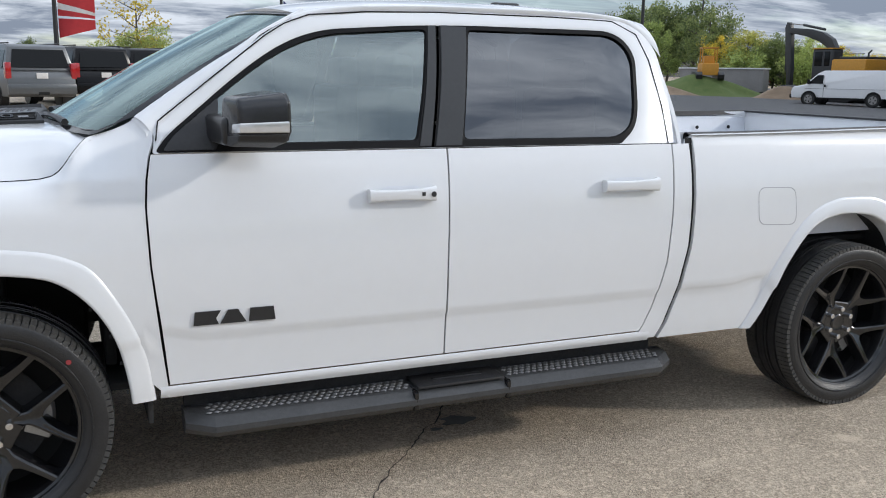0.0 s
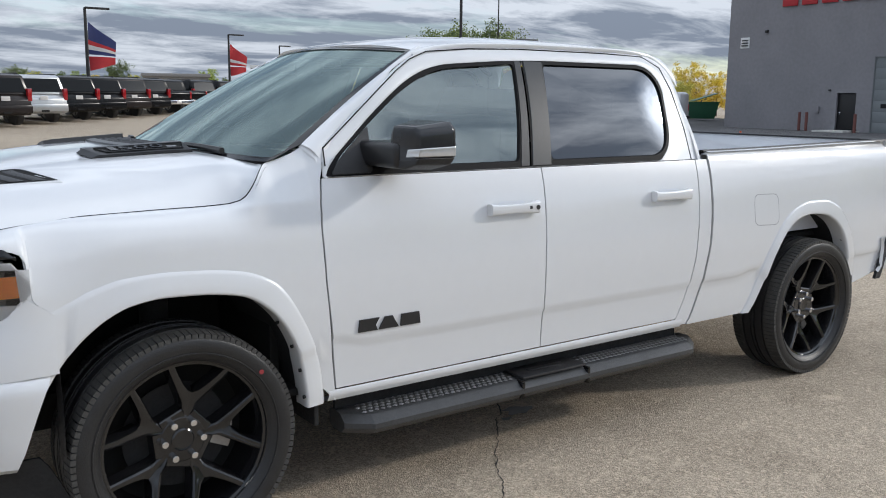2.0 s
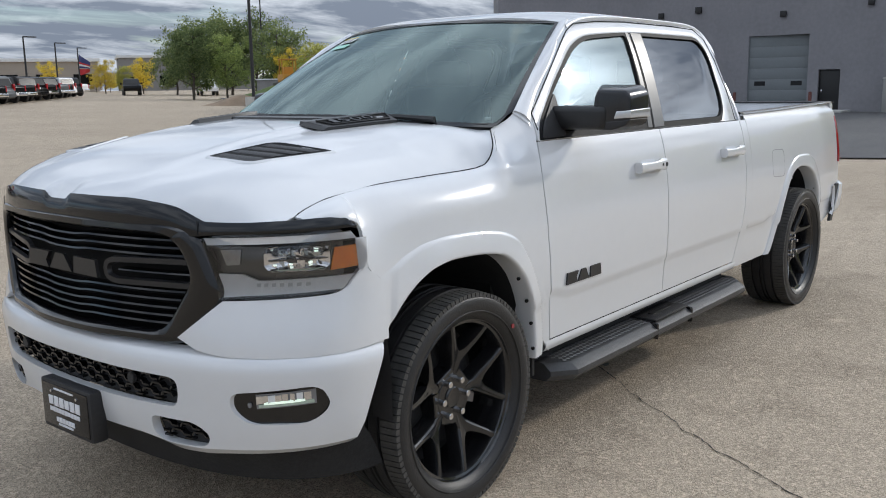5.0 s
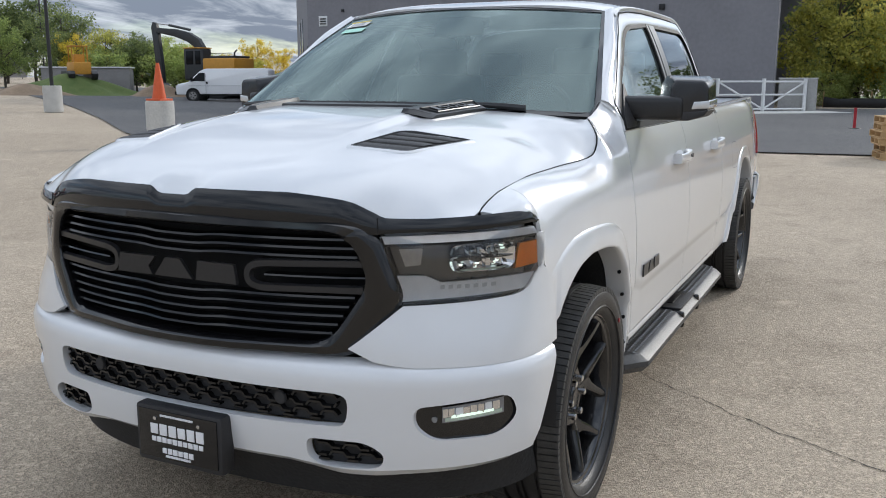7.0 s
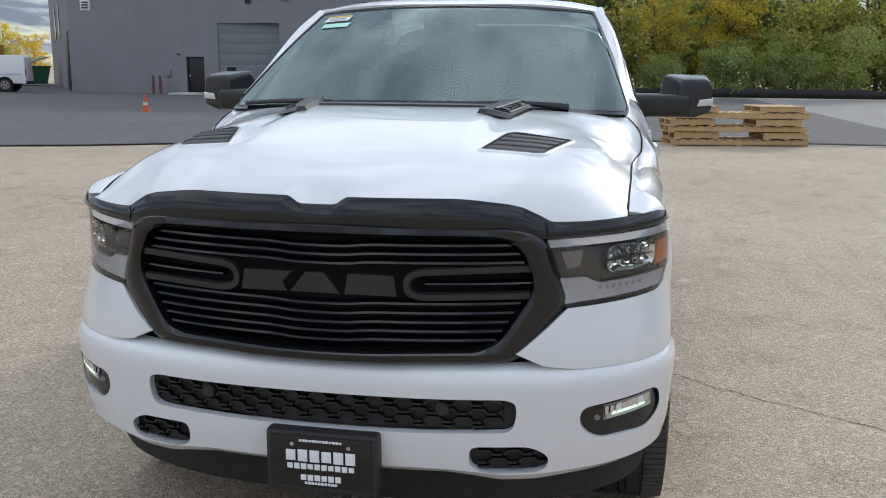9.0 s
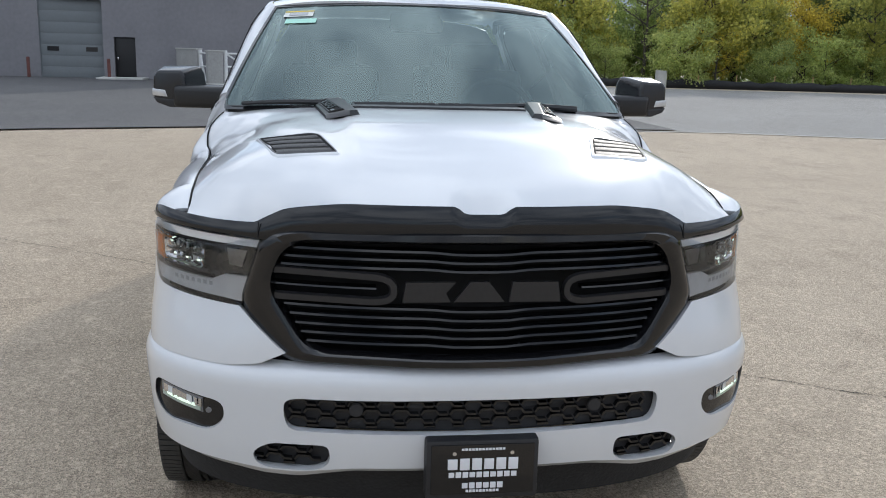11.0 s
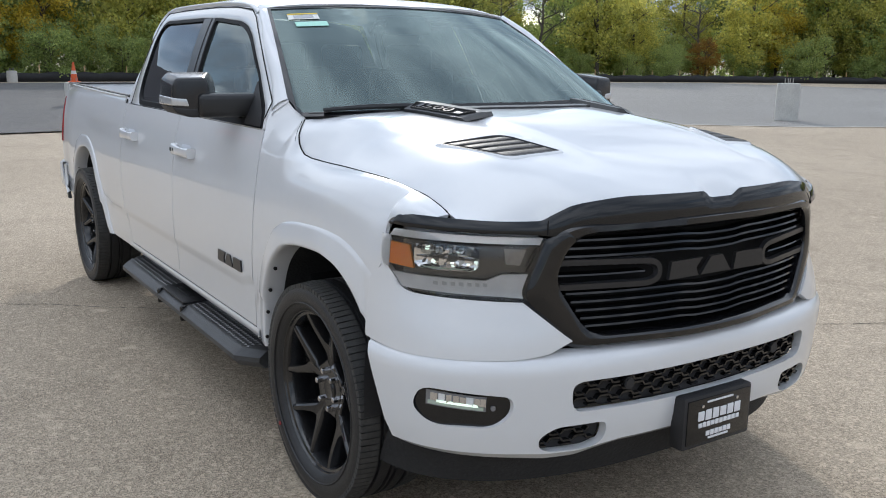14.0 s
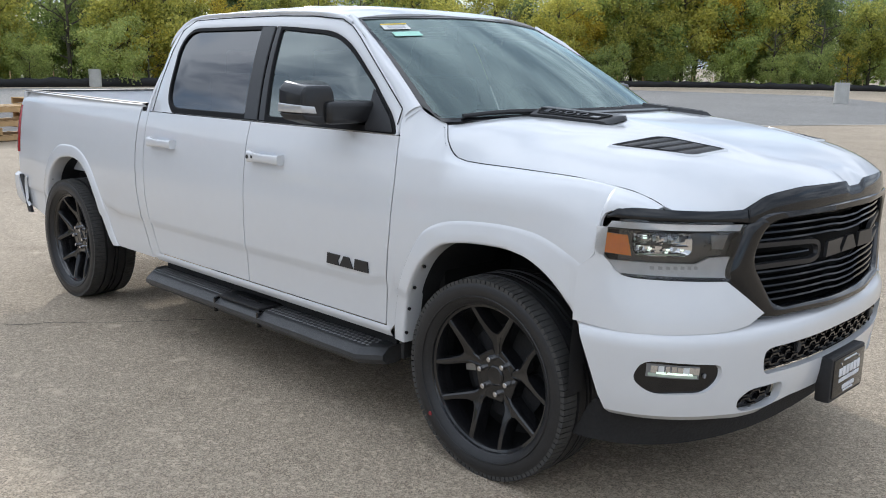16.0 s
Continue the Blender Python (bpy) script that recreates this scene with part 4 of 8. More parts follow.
lower = mesh_insert("lower_grille", LOWER, TRIM, 0.035, "black honeycomb lower grille")
for s in (-1, 1):
    mesh_insert("hook_recess", hook_loop(s), TRIM, 0.04)
    fog = mesh_insert("fog_lamp_bezel", fog_loop(s), GLOSS, 0.016, "gloss black fog lamp bezel")
    def fog_patch(name, y0, y1, z0, z1, material, off, label="", tilt=0.0, s=s, fog=fog):
        return sheet(name, lambda u, v: bump_lift(s * (y0 + (y1 - y0) * u), z0 + (z1 - z0) * v + 0.10 * (y0 + (y1 - y0) * u - 0.87), off + tilt * (u - 0.5)), lin(0, 1, 8 if y1 - y0 > 0.05 else 3), lin(0, 1, 3), material, fog, (-1, 0, 0), label, 0.003)
    fog_patch("fog_lamp", 0.806, 0.944, 0.586, 0.634, GREYD, -0.014, "clear fog lamp with bright mirror facets")
    rnd = random.Random(3)
    for i in range(8):
        y0 = 0.810 + 0.0160 * i
        fog_patch("mirror_facet", y0, y0 + 0.0152, 0.604 + rnd.uniform(-0.002, 0.002), 0.631 - rnd.uniform(0, 0.004), (CHROME, CHROME, GUIDE, CHROME)[i % 4], -0.010, tilt=rnd.uniform(-0.012, 0.012))
    fog_patch("fog_strip", 0.815, 0.942, 0.590, 0.601, GREENG, -0.009, "pale green lamp strip")
    fog_patch("fog_strip", 0.830, 0.925, 0.599, 0.606, FOGLED, -0.008, "lit lamp strip")
    part("fog_dot", cyl_bm(0.009, 0.008, 0.006, (bump_lift(s * 0.788, 0.592, -0.014)[0], s * 0.788, 0.592), "X", 14), GREYD, fog)


def cells(name, inside, z0, z1, y0, y1, deep, parent, row=0.026, width=0.085):
    """Staggered hexagon-like ribs of a mesh grille."""
    verts, faces = [], []
    def bar(a, b, r):
        d = Vector(b) - Vector(a)
        n = Vector((0, -d.z, d.y)).normalized() * r
        i = len(verts)
        for p in (a, b):
            for sgn, dx in ((1, 0), (-1, 0), (-1, 0.02), (1, 0.02)):
                verts.append(Vector(p) + n * sgn + Vector((dx, 0, 0)))
        faces.extend([(i, i + 4, i + 5, i + 1), (i + 1, i + 5, i + 6, i + 2), (i + 3, i + 7, i + 4, i), (i, i + 1, i + 2, i + 3), (i + 7, i + 6, i + 5, i + 4)])
    j = 0
    z = z0
    while z < z1:
        y = y0 + (width / 2 if j % 2 else 0)
        while y < y1:
            pts = [(y + width * 0.10, z), (y + width * 0.40, z), (y + width * 0.5, z + row / 2), (y + width * 0.9, z + row / 2), (y + width * 1.0, z)]
            for a, b in zip(pts, pts[1:]):
                if inside(*a) and inside(*b):
                    bar(bump_lift(a[0], a[1], -deep), bump_lift(b[0], b[1], -deep), 0.0032)
            y += width
        z += row
        j += 1
    return tagged(link_mesh(name, verts, faces, GLOSS, parent, flat=True), kind="stuff")


cells("grille_mesh", lambda y, z: abs(y) < 0.548 and 0.566 < z < 0.662, 0.566, 0.664, -0.6, 0.6, 0.016, lower)
for s in (-1, 1):
    cells("recess_mesh", lambda y, z, s=s: 0.45 < s * y < 0.655 and 0.438 < z < 0.516 and s * y - 0.615 < (0.525 - z) * 1.5, 0.436, 0.52, -0.7, 0.7, 0.020, truck)
    bm = cyl_bm(0.021, 0.019, 0.014, (bump_lift(0.355, 0.636, 0)[0] + 0.010, s * 0.355, 0.636), "X", 20, bevel=0.003)
    part("parking_sensor", bm, TRIM, lower, "round black parking sensor")

# air dam below the bumper
sheet("air_dam", lambda a, k: (lambda p: (p[0] + (0.06, 0.09, 0.13, 0.15)[k], p[1] * 0.945, (0.44, 0.40, 0.32, 0.275)[k] + 0.02 * abs(a) ** 3))(theta_pt(a * math.pi / 2, 0.45, 0.0)), lin(-0.90, 0.90, 41), range(4), LINER, truck, (-1, 0, 0), "black plastic air dam", thick=0.01)

# white corner panels between lamps and bumper
for s in (-1, 1):
    def fascia(u, v, s=s):
        top_y = 0.688
        th_top0 = math.asin((top_y / 0.997) ** 1.03)
        th_bot0 = math.asin((0.562 / 1.01) ** 1.2)
        zb = interp(u, [(0, 0.795), (0.08, 0.758), (0.2, 0.745), (0.75, 0.742), (1, 0.752)])
        zt = interp(u, [(0, 0.916), (0.6, 0.929), (0.66, 0.935), (0.70, 0.949), (0.74, 0.973), (0.80, 0.998), (0.835, 1.005), (0.894, 0.984), (1.0, 0.944)])
        z = zb + (zt - zb) * v
        th = (th_bot0 + (th_top0 - th_bot0) * v) * (1 - u) + math.pi / 2 * u
        x, y, zz = theta_pt(th, z, 0.004 * math.sin(math.pi * v))
        return (x, s * y, zz)
    sheet("corner_panel", fascia, lin(0, 0.7, 20) + lin(0.72, 1, 22), lin(0, 1, 14), WHITE, truck, (-1, s * 0.6, 0), thick=0.02)
    # return to the wheel opening
    sheet("arch_front_edge", lambda u, v, s=s: (-0.416, s * (1.012 - 0.016 * smooth(0.46 + 0.49 * v, 0.7, 0.98) - 0.09 * u), (0.46 + 0.30 * v)), [0, 1], lin(0, 1, 8), TRIM, truck, (1, 0, 0))
    # headlamp
    lamp_loop = round_loop([(s * 0.612, 1.114), (s * 0.975, 1.130), (s * 0.989, 1.06), (s * 0.985, 0.996), (s * 0.962, 0.934), (s * 0.875, 0.925), (s * 0.684, 0.918), (s * 0.630, 1.045)], [0.01, 0.035, 0.04, 0.03, 0.02, 0.05, 0.01, 0.05])
    back_loop = [(math.copysign(min(abs(y), 0.945), y), z) for y, z in lamp_loop]
    lamp = plate("headlamp", back_loop, lambda p, q, off: on_nose(p, q, off), SMOKE, truck, (-1, s * 0.5, 0), "headlamp with amber reflector and grey light bar", -0.045, shares=(1, 0.92, 0.8, 0.6, 0.4, 0.2))
    def lamp_patch(name, pts, material, off, label="", thick=0.0, s=s, lamp=lamp):
        (y0, za), (y1, zb), (y2, zc), (y3, zd) = pts
        def f(u, v):
            ya, yb = y0 + (y1 - y0) * u, y3 + (y2 - y3) * u
            zt, zl = za + (zb - za) * u, zd + (zc - zd) * u
            return on_nose(s * (yb + (ya - yb) * v), zl + (zt - zl) * v, off)
        return sheet(name, f, lin(0, 1, 14), lin(0, 1, 6), material, lamp, (-1, s * 0.5, 0), label, thick)
    lamp_patch("light_bar", [(0.624, 1.112), (0.968, 1.122), (0.974, 1.100), (0.634, 1.090)], GUIDE, -0.012, "pale daytime light bar", 0.012)
    lamp_patch("bar_shadow", [(0.636, 1.089), (0.974, 1.099), (0.975, 1.093), (0.638, 1.083)], DARK, -0.011, "", 0.006)
    lamp_patch("lower_light_guide", [(0.652, 1.000), (0.738, 0.999), (0.738, 0.930), (0.682, 0.925)], GUIDE, -0.014, "pale grey light guide", 0.012)
    lamp_patch("lower_light_guide", [(0.738, 0.999), (0.778, 0.978), (0.778, 0.932), (0.738, 0.930)], GUIDE, -0.014, "", 0.012)
    lamp_patch("lower_light_guide", [(0.778, 0.978), (0.984, 0.986), (0.962, 0.942), (0.778, 0.932)], GUIDE, -0.014, "", 0.012)
    for i in range(7):
        y0 = 0.775 + 0.019 * i
        lamp_patch("light_dot", [(y0, 0.970), (y0 + 0.010, 0.971), (y0 + 0.010, 0.960), (y0, 0.959)], GUIDED, -0.0125, "", 0.003)
    lamp_patch("amber_reflector", [(0.944, 1.076), (0.975, 1.080), (0.976, 1.010), (0.936, 1.004)], AMBER, -0.012, "amber reflector", 0.010)
    lamp_patch("outer_rim", [(0.974, 1.100), (0.9845, 1.100), (0.985, 1.000), (0.977, 0.988)], GUIDE, -0.007, "", 0.006)
    lamp_patch("projector_bowl", [(0.655, 1.086), (0.938, 1.094), (0.932, 1.000), (0.668, 1.002)], SMOKE, -0.036, "", 0.004)
    # hollow mirrors with a lamp in each, and a clear domed lens before them
    def dome(name, y0, z0, ry, rz, off, deep, material, label="", square=2.0, s=s, lamp=lamp):
        def f(a, r):
            c, q = math.cos(a), math.sin(a)
            k = r / (abs(c) ** square + abs(q) ** square) ** (1 / square)
            return on_nose(s * (y0 + ry * k * c), z0 + rz * k * q, off + deep * (1 - r * r))
        return sheet(name, f, lin(0, math.tau, 25), [1.0, 0.92, 0.75, 0.55, 0.3, 0.02], material, lamp, (-1, s * 0.5, 0), label)
    dome("projector_mirror", 0.866, 1.046, 0.070, 0.040, -0.012, -0.030, CHROME, "wide hollow chrome mirror", 5.0)
    lamp_patch("inner_mirror", [(0.668, 1.074), (0.728, 1.076), (0.722, 1.028), (0.684, 1.024)], STEEL, -0.026, "", 0.004)
    rnd = random.Random(7)
    for i in range(26):
        t = (i % 13) / 12
        y0, z0 = 0.806 + 0.112 * t + rnd.uniform(-0.004, 0.004), 1.018 + (0.034 if i > 12 else 0.0) + 0.012 * rnd.random()
        w, h, sk = 0.005 + 0.007 * rnd.random(), 0.008 + 0.018 * rnd.random(), rnd.uniform(-0.005, 0.005)
        lamp_patch("mirror_facet", [(y0 + sk, z0 + h), (y0 + w + sk, z0 + h * rnd.uniform(0.6, 1.1)), (y0 + w, z0), (y0, z0 + 0.003)], rnd.choice((CHROME, GUIDE, CHROME, SMOKE)), rnd.uniform(-0.030, -0.020), "", 0.003)
    lamp_patch("mirror_shelf", [(0.805, 1.044), (0.930, 1.048), (0.930, 1.043), (0.805, 1.038)], SMOKE, -0.016, "", 0.006)
    for y0, z0 in ((0.815, 1.024), (0.852, 1.026), (0.893, 1.030), (0.905, 1.066)):
        lamp_patch("led_chip", [(y0, z0 + 0.005), (y0 + 0.009, z0 + 0.005), (y0 + 0.008, z0), (y0 + 0.001, z0)], LED, -0.017, "lit lamp chip", 0.002)
    dome("projector_lens", 0.838, 1.062, 0.026, 0.013, -0.018, 0.010, LENSD, "clear lamp lens", 3.0)
    dome("projector_lens", 0.900, 1.062, 0.022, 0.013, -0.018, 0.010, LENSD, "clear lamp lens", 3.0)
    lamp_patch("lamp_strip", [(0.806, 1.012), (0.928, 1.015), (0.924, 1.008), (0.812, 1.005)], GREENG, -0.016, "pale green lamp strip", 0.004)
    plate("lamp_cover", lamp_loop, lambda p, q, off: on_nose(p, q, off), LENS, lamp, (-1, s * 0.5, 0), "clear lamp cover", 0.002, shares=(1, 0.92, 0.8, 0.6, 0.4, 0.2))
# dark fill behind lamp and panel
sheet("nose_void", lambda y, z: (nose(y, z) + 0.075, y, z), lin(-0.93, 0.93, 31), lin(0.60, 1.14, 6), DARK, truck, (-1, 0, 0))

# deflector lip along the hood's front edge
def lip_top(y):
    a = abs(y)
    return curve(a, FRONT_EDGE) + 0.004 - 0.022 * (1 - smooth(a, 0.048, 0.088))


def lip_low(y):
    return curve(abs(y), [(0, 1.158), (0.365, 1.147), (0.525, 1.137), (0.56, 1.126), (0.585, 1.118), (0.67, 1.126), (0.80, 1.130), (0.926, 1.135), (0.972, 1.137)])


def lip_point(deg, k):
    y0 = theta_pt(radians(deg), 1.12, 0.0)[1]
    zl = lip_low(y0)
    zt = zl + 0.004 + (lip_top(y0) - zl - 0.004) * (1 - smooth(abs(deg), 76.5, 80.2))
    z = (zt - 0.012, zt - 0.001, zt - 0.003, zl + (zt - zl) * 0.45, zl + 0.004, zl, zl + 0.006)[k]
    off = (-0.022, -0.004, -0.001, 0.010, 0.017, 0.013, -0.025)[k] * (1 - 0.75 * smooth(abs(deg), 70, 80)) - 0.003 * smooth(abs(deg), 74, 80)
    x, y, _ = theta_pt(radians(deg), 1.12, off)
    return (x, y, z)


sheet("hood_deflector", lip_point, lin(-80.2, 80.2, 205), range(7), LIPM, truck, (-1, 0, 0), "gloss black hood deflector with a notch", sharp=60)
for s in (-1, 1):
    tube("deflector_joint", [theta_pt(radians(s * 38.5), 1.12, 0.0105 + 0.007 * k) [:2] + (lip_low(0.62) + 0.048 - 0.044 * k,) for k in (0.0, 0.5, 1.0)], 0.0016, DARK, truck, "", 5)

# grille
def g_lift(p, q, off):
    return (nose(p, 1.0) - off, p, q)


def mirror_loop(half):
    return half + [(-y, z) for y, z in reversed(half)]


G_OUT = round_loop(mirror_loop([(0.10, 1.166), (0.555, 1.158), (0.628, 1.126), (0.692, 0.928), (0.592, 0.792), (0.545, 0.764), (0.10, 0.758)]), [0.1, 0.06, 0.03, 0.03, 0.05, 0.03, 0.1, 0.1, 0.03, 0.05, 0.03, 0.03, 0.06, 0.1], 7)
G_IN = round_loop(mirror_loop([(0.10, 1.126), (0.505, 1.122), (0.565, 1.090), (0.602, 0.985), (0.505, 0.828), (0.455, 0.806), (0.10, 0.800)]), [0.1, 0.06, 0.06, 0.05, 0.05, 0.04, 0.1, 0.1, 0.04, 0.05, 0.05, 0.06, 0.06, 0.1], 7)
grille = ring("grille", G_OUT, G_IN, g_lift, GLOSS, truck, (-1, 0, 0), ((0, -0.03), (0.02, 0.004), (0.25, 0.020), (0.7, 0.022), (0.92, 0.012), (1.0, -0.004), (1.03, -0.06)), "gloss black grille with horizontal slats")
plate("grille_back", [(y * 1.03, z) for y, z in G_IN], g_lift, DARK, grille, (-1, 0, 0), off=-0.075)


def half_at(z):
    return interp(z, [(0.80, 0.46), (0.83, 0.505), (0.985, 0.60), (1.09, 0.565), (1.126, 0.50)])


def slat(z, y0, y1, r=0.0065, name="slat", material=GLOSS):
    prof = [(0.0, r), (0.014, r * 0.55), (0.016, -r * 0.4), (0.0, -r), (-0.02, -r), (-0.02, r)]
    def f(k, u):
        y = y0 + (y1 - y0) * u
        wave = -0.007 * smooth(0.16 - abs(y), 0.0, 0.10)
        off, dz = prof[int(k) % 6]
        return (nose(y, 1.0) + 0.022 - off, y, z + wave + dz)
    return sheet(name, f, range(6), lin(0, 1, 27), material, grille, (-1, 0, 0.3), closed=True)


for z in (1.102, 1.077, 1.052, 0.935, 0.908, 0.881, 0.855, 0.829):
    slat(z, -half_at(z) * 0.985, half_at(z) * 0.985)
for s in (-1, 1):
    slat(0.993, s * 0.30, s * 0.59, 0.005)
    # hooked bars either side of the badge
    loop = [(s * 0.605, 1.036), (s * 0.285, 1.028), (s * 0.252, 1.012), (s * 0.250, 0.972), (s * 0.285, 0.956), (s * 0.605, 0.958)]
    pts = [Vector(p) for p in round_loop(loop, 0.03, 5)[3:-3]]
    verts, faces = [], []
    for i, p in enumerate(pts):
        d = (pts[min(i + 1, len(pts) - 1)] - pts[max(i - 1, 0)]).normalized()
        nrm = Vector((-d.y, d.x)) * 0.0125
        for q, off in ((p + nrm, 0.0), (p + nrm * 0.7, 0.016), (p - nrm * 0.7, 0.016), (p - nrm, 0.0)):
            verts.append((nose(q.x, 1.0) - off + 0.012, q.x, q.y))
    for i in range(len(pts) - 1):
        for k in range(3):
            faces.append((i * 4 + k, i * 4 + k + 1, i * 4 + 5 + k, i * 4 + 4 + k))
    link_mesh("hooked_bar", verts, facing(verts, faces, (-1, 0, 0)), BADGE, grille, sharp=30)


# plain block shapes stand for the maker's mark
def mark(parent, place, material, depth):
    """Three slanted blocks; place(a, b, off): a along 0 to 1, b up 0 to 1."""
    for blocks in ([(0.0, 0.0), (0.30, 0.0), (0.27, 0.45), (0.33, 1.0), (0.02, 1.0)], [(0.32, 0.0), (0.64, 0.0), (0.54, 1.0), (0.42, 1.0)], [(0.67, 0.0), (1.0, 0.0), (0.98, 1.0), (0.69, 1.0)]):
        n = len(blocks)
        verts = [place(a, b, 0.0) for a, b in blocks] + [place(a, b, depth) for a, b in blocks]
        faces = [tuple(range(n, 2 * n))] + [(i, (i + 1) % n, n + (i + 1) % n, n + i) for i in range(n)]
        bm = bmesh.new()
        vs = [bm.verts.new(v) for v in verts]
        for f in faces:
            bm.faces.new([vs[i] for i in f])
        bm.faces.new([vs[i] for i in reversed(range(n))])
        bmesh.ops.recalc_face_normals(bm, faces=bm.faces)
        part("badge_block", bm, material, parent, flat=True)


mark(grille, lambda a, b, off: (nose(0.2, 1.0) - 0.004 - off, 0.228 - 0.456 * a, 0.962 + 0.058 * b), BADGE, 0.012)
for s in (-1, 1):
    x0, x1 = (0.697, 0.994) if s < 0 else (0.994, 0.697)
    mark(truck, lambda a, b, off, s=s, x0=x0, x1=x1: (x0 + (x1 - x0) * a, s * (1.0125 + off), 0.725 + 0.050 * b), BADGE, 0.006)

# --- wheels ---
def lathe(name, prof, material, parent, seg=72, label="", sharp=35, s=1):
    """A ring turned about the y axis from (radius, y) points."""
    def f(a, k):
        r, y = prof[int(k)]
        return (r * math.cos(a), s * y, r * math.sin(a))
    verts = [f(a * math.tau / seg, k) for k in range(len(prof)) for a in range(seg)]
    faces = []
    n = seg
    for j in range(len(prof) - 1):
        for i in range(n):
            faces.append((j * n + i, (j + 1) * n + i, (j + 1) * n + (i + 1) % n, j * n + (i + 1) % n))
    if s < 0:
        faces = [tuple(reversed(q)) for q in faces]
    ob = link_mesh(name, verts, faces, material, parent, label, sharp=sharp)
    return ob


def tread_block_mesh(s):
    """Shoulder blocks: short ribs round both edges of the tread."""
    verts, faces = [], []
    count = 104
    for i in range(count):
        for y0, y1, lean in ((0.070, 0.136, 0.25), (-0.136, -0.070, -0.25)):
            a0 = i * math.tau / count
            a1 = a0 + math.tau / count * 0.80
            k = len(verts)
            for a, y in ((a0, y0), (a1, y0), (a1, y1), (a0, y1)):
                edge = abs(y) > 0.1
                r0, r1 = (0.372, 0.4015) if edge else (0.385, 0.4075)
                for r in (r0, r1):
                    verts.append((r * math.cos(a), s * y, r * math.sin(a)))
            q = [(k + 1, k + 3, k + 5, k + 7), (k, k + 1, k + 3, k + 2), (k + 2, k + 3, k + 5, k + 4), (k + 4, k + 5, k + 7, k + 6), (k + 6, k + 7, k + 1, k)]
            faces += q if s < 0 else [tuple(reversed(f)) for f in q]
    return verts, faces


def spoke_height(d):
    return curve(d, [(0.0, 0.054), (0.08, 0.056), (0.12, 0.063), (0.17, 0.077), (0.23, 0.093), (0.28, 0.103), (0.31, 0.106)])


def spoke_mesh(s, a):
    """A forked spoke about the angle a: two legs that part outwards round a narrow wedge, each running along the window next to it."""
    verts, faces = [], []
    half = math.tau / 10
    ds = [0.055, 0.080, 0.100, 0.108, 0.118, 0.130, 0.140, 0.144, 0.149, 0.157, 0.166, 0.180, 0.205, 0.235, 0.265, 0.292]
    for side in (-1, 1):
        axis = a + side * half
        c, q = math.cos(axis), math.sin(axis)
        base = len(verts)
        for d in ds:
            inner = curve(d, [(0.06, 0.036), (0.098, 0.040), (0.106, 0.045), (0.116, 0.051), (0.14, 0.0535), (0.20, 0.056), (0.30, 0.061)])
            seam = d * math.tan(half)
            fork = smooth(d, 0.140, 0.160)
            outer = seam if d < 0.1415 else min(seam, curve(d, [(0.141, 0.1030), (0.149, 0.0995), (0.157, 0.0965), (0.19, 0.0915), (0.23, 0.0885), (0.30, 0.0910)]))
            y, wide = spoke_height(d), outer - inner
            cham = min(0.013, wide * 0.36)
            ring_pts = [(inner - 0.004, y - 0.060), (inner, y - 0.014), (inner + cham * 0.40, y - 0.004), (inner + cham, y), (inner + wide * 0.5, y - 0.001), (outer - cham * fork - 0.0005, y - 0.002 * (1 - fork)), (outer - cham * 0.35 * fork, y - 0.002), (outer, y - 0.002 - 0.010 * fork), (outer + 0.004 * fork, y - 0.002 - 0.058 * fork)]
            for off, h in ring_pts:
                off *= -side
                verts.append((d * c - off * q, s * h, d * q + off * c))
        n = 9
        fs = [(base + j * n + i, base + j * n + i + 1, base + (j + 1) * n + i + 1, base + (j + 1) * n + i) for j in range(len(ds) - 1) for i in range(n - 1)]
        faces += facing(verts, fs, (0, s, 0))
    return verts, faces


def hub_web_mesh(s, a):
    """The piece of the hub that closes the foot of one window."""
    verts, faces = [], []
    c, q = math.cos(a), math.sin(a)
    rows = [(0.030, 0.0), (0.060, 0.0), (0.088, 0.0), (0.098, 0.0), (0.103, -0.003), (0.106, -0.011), (0.108, -0.060)]
    offs = [-0.044, -0.022, 0.0, 0.022, 0.044]
    for d, drop in rows:
        for off in offs:
            r = math.hypot(d, off)
            verts.append((d * c - off * q, s * (spoke_height(max(d, min(r, 0.10))) + drop - 0.0005), d * q + off * c))
    n = len(offs)
    fs = [(j * n + i, j * n + i + 1, (j + 1) * n + i + 1, (j + 1) * n + i) for j in range(len(rows) - 1) for i in range(n - 1)]
    return verts, facing(verts, fs, (0, s, 0))


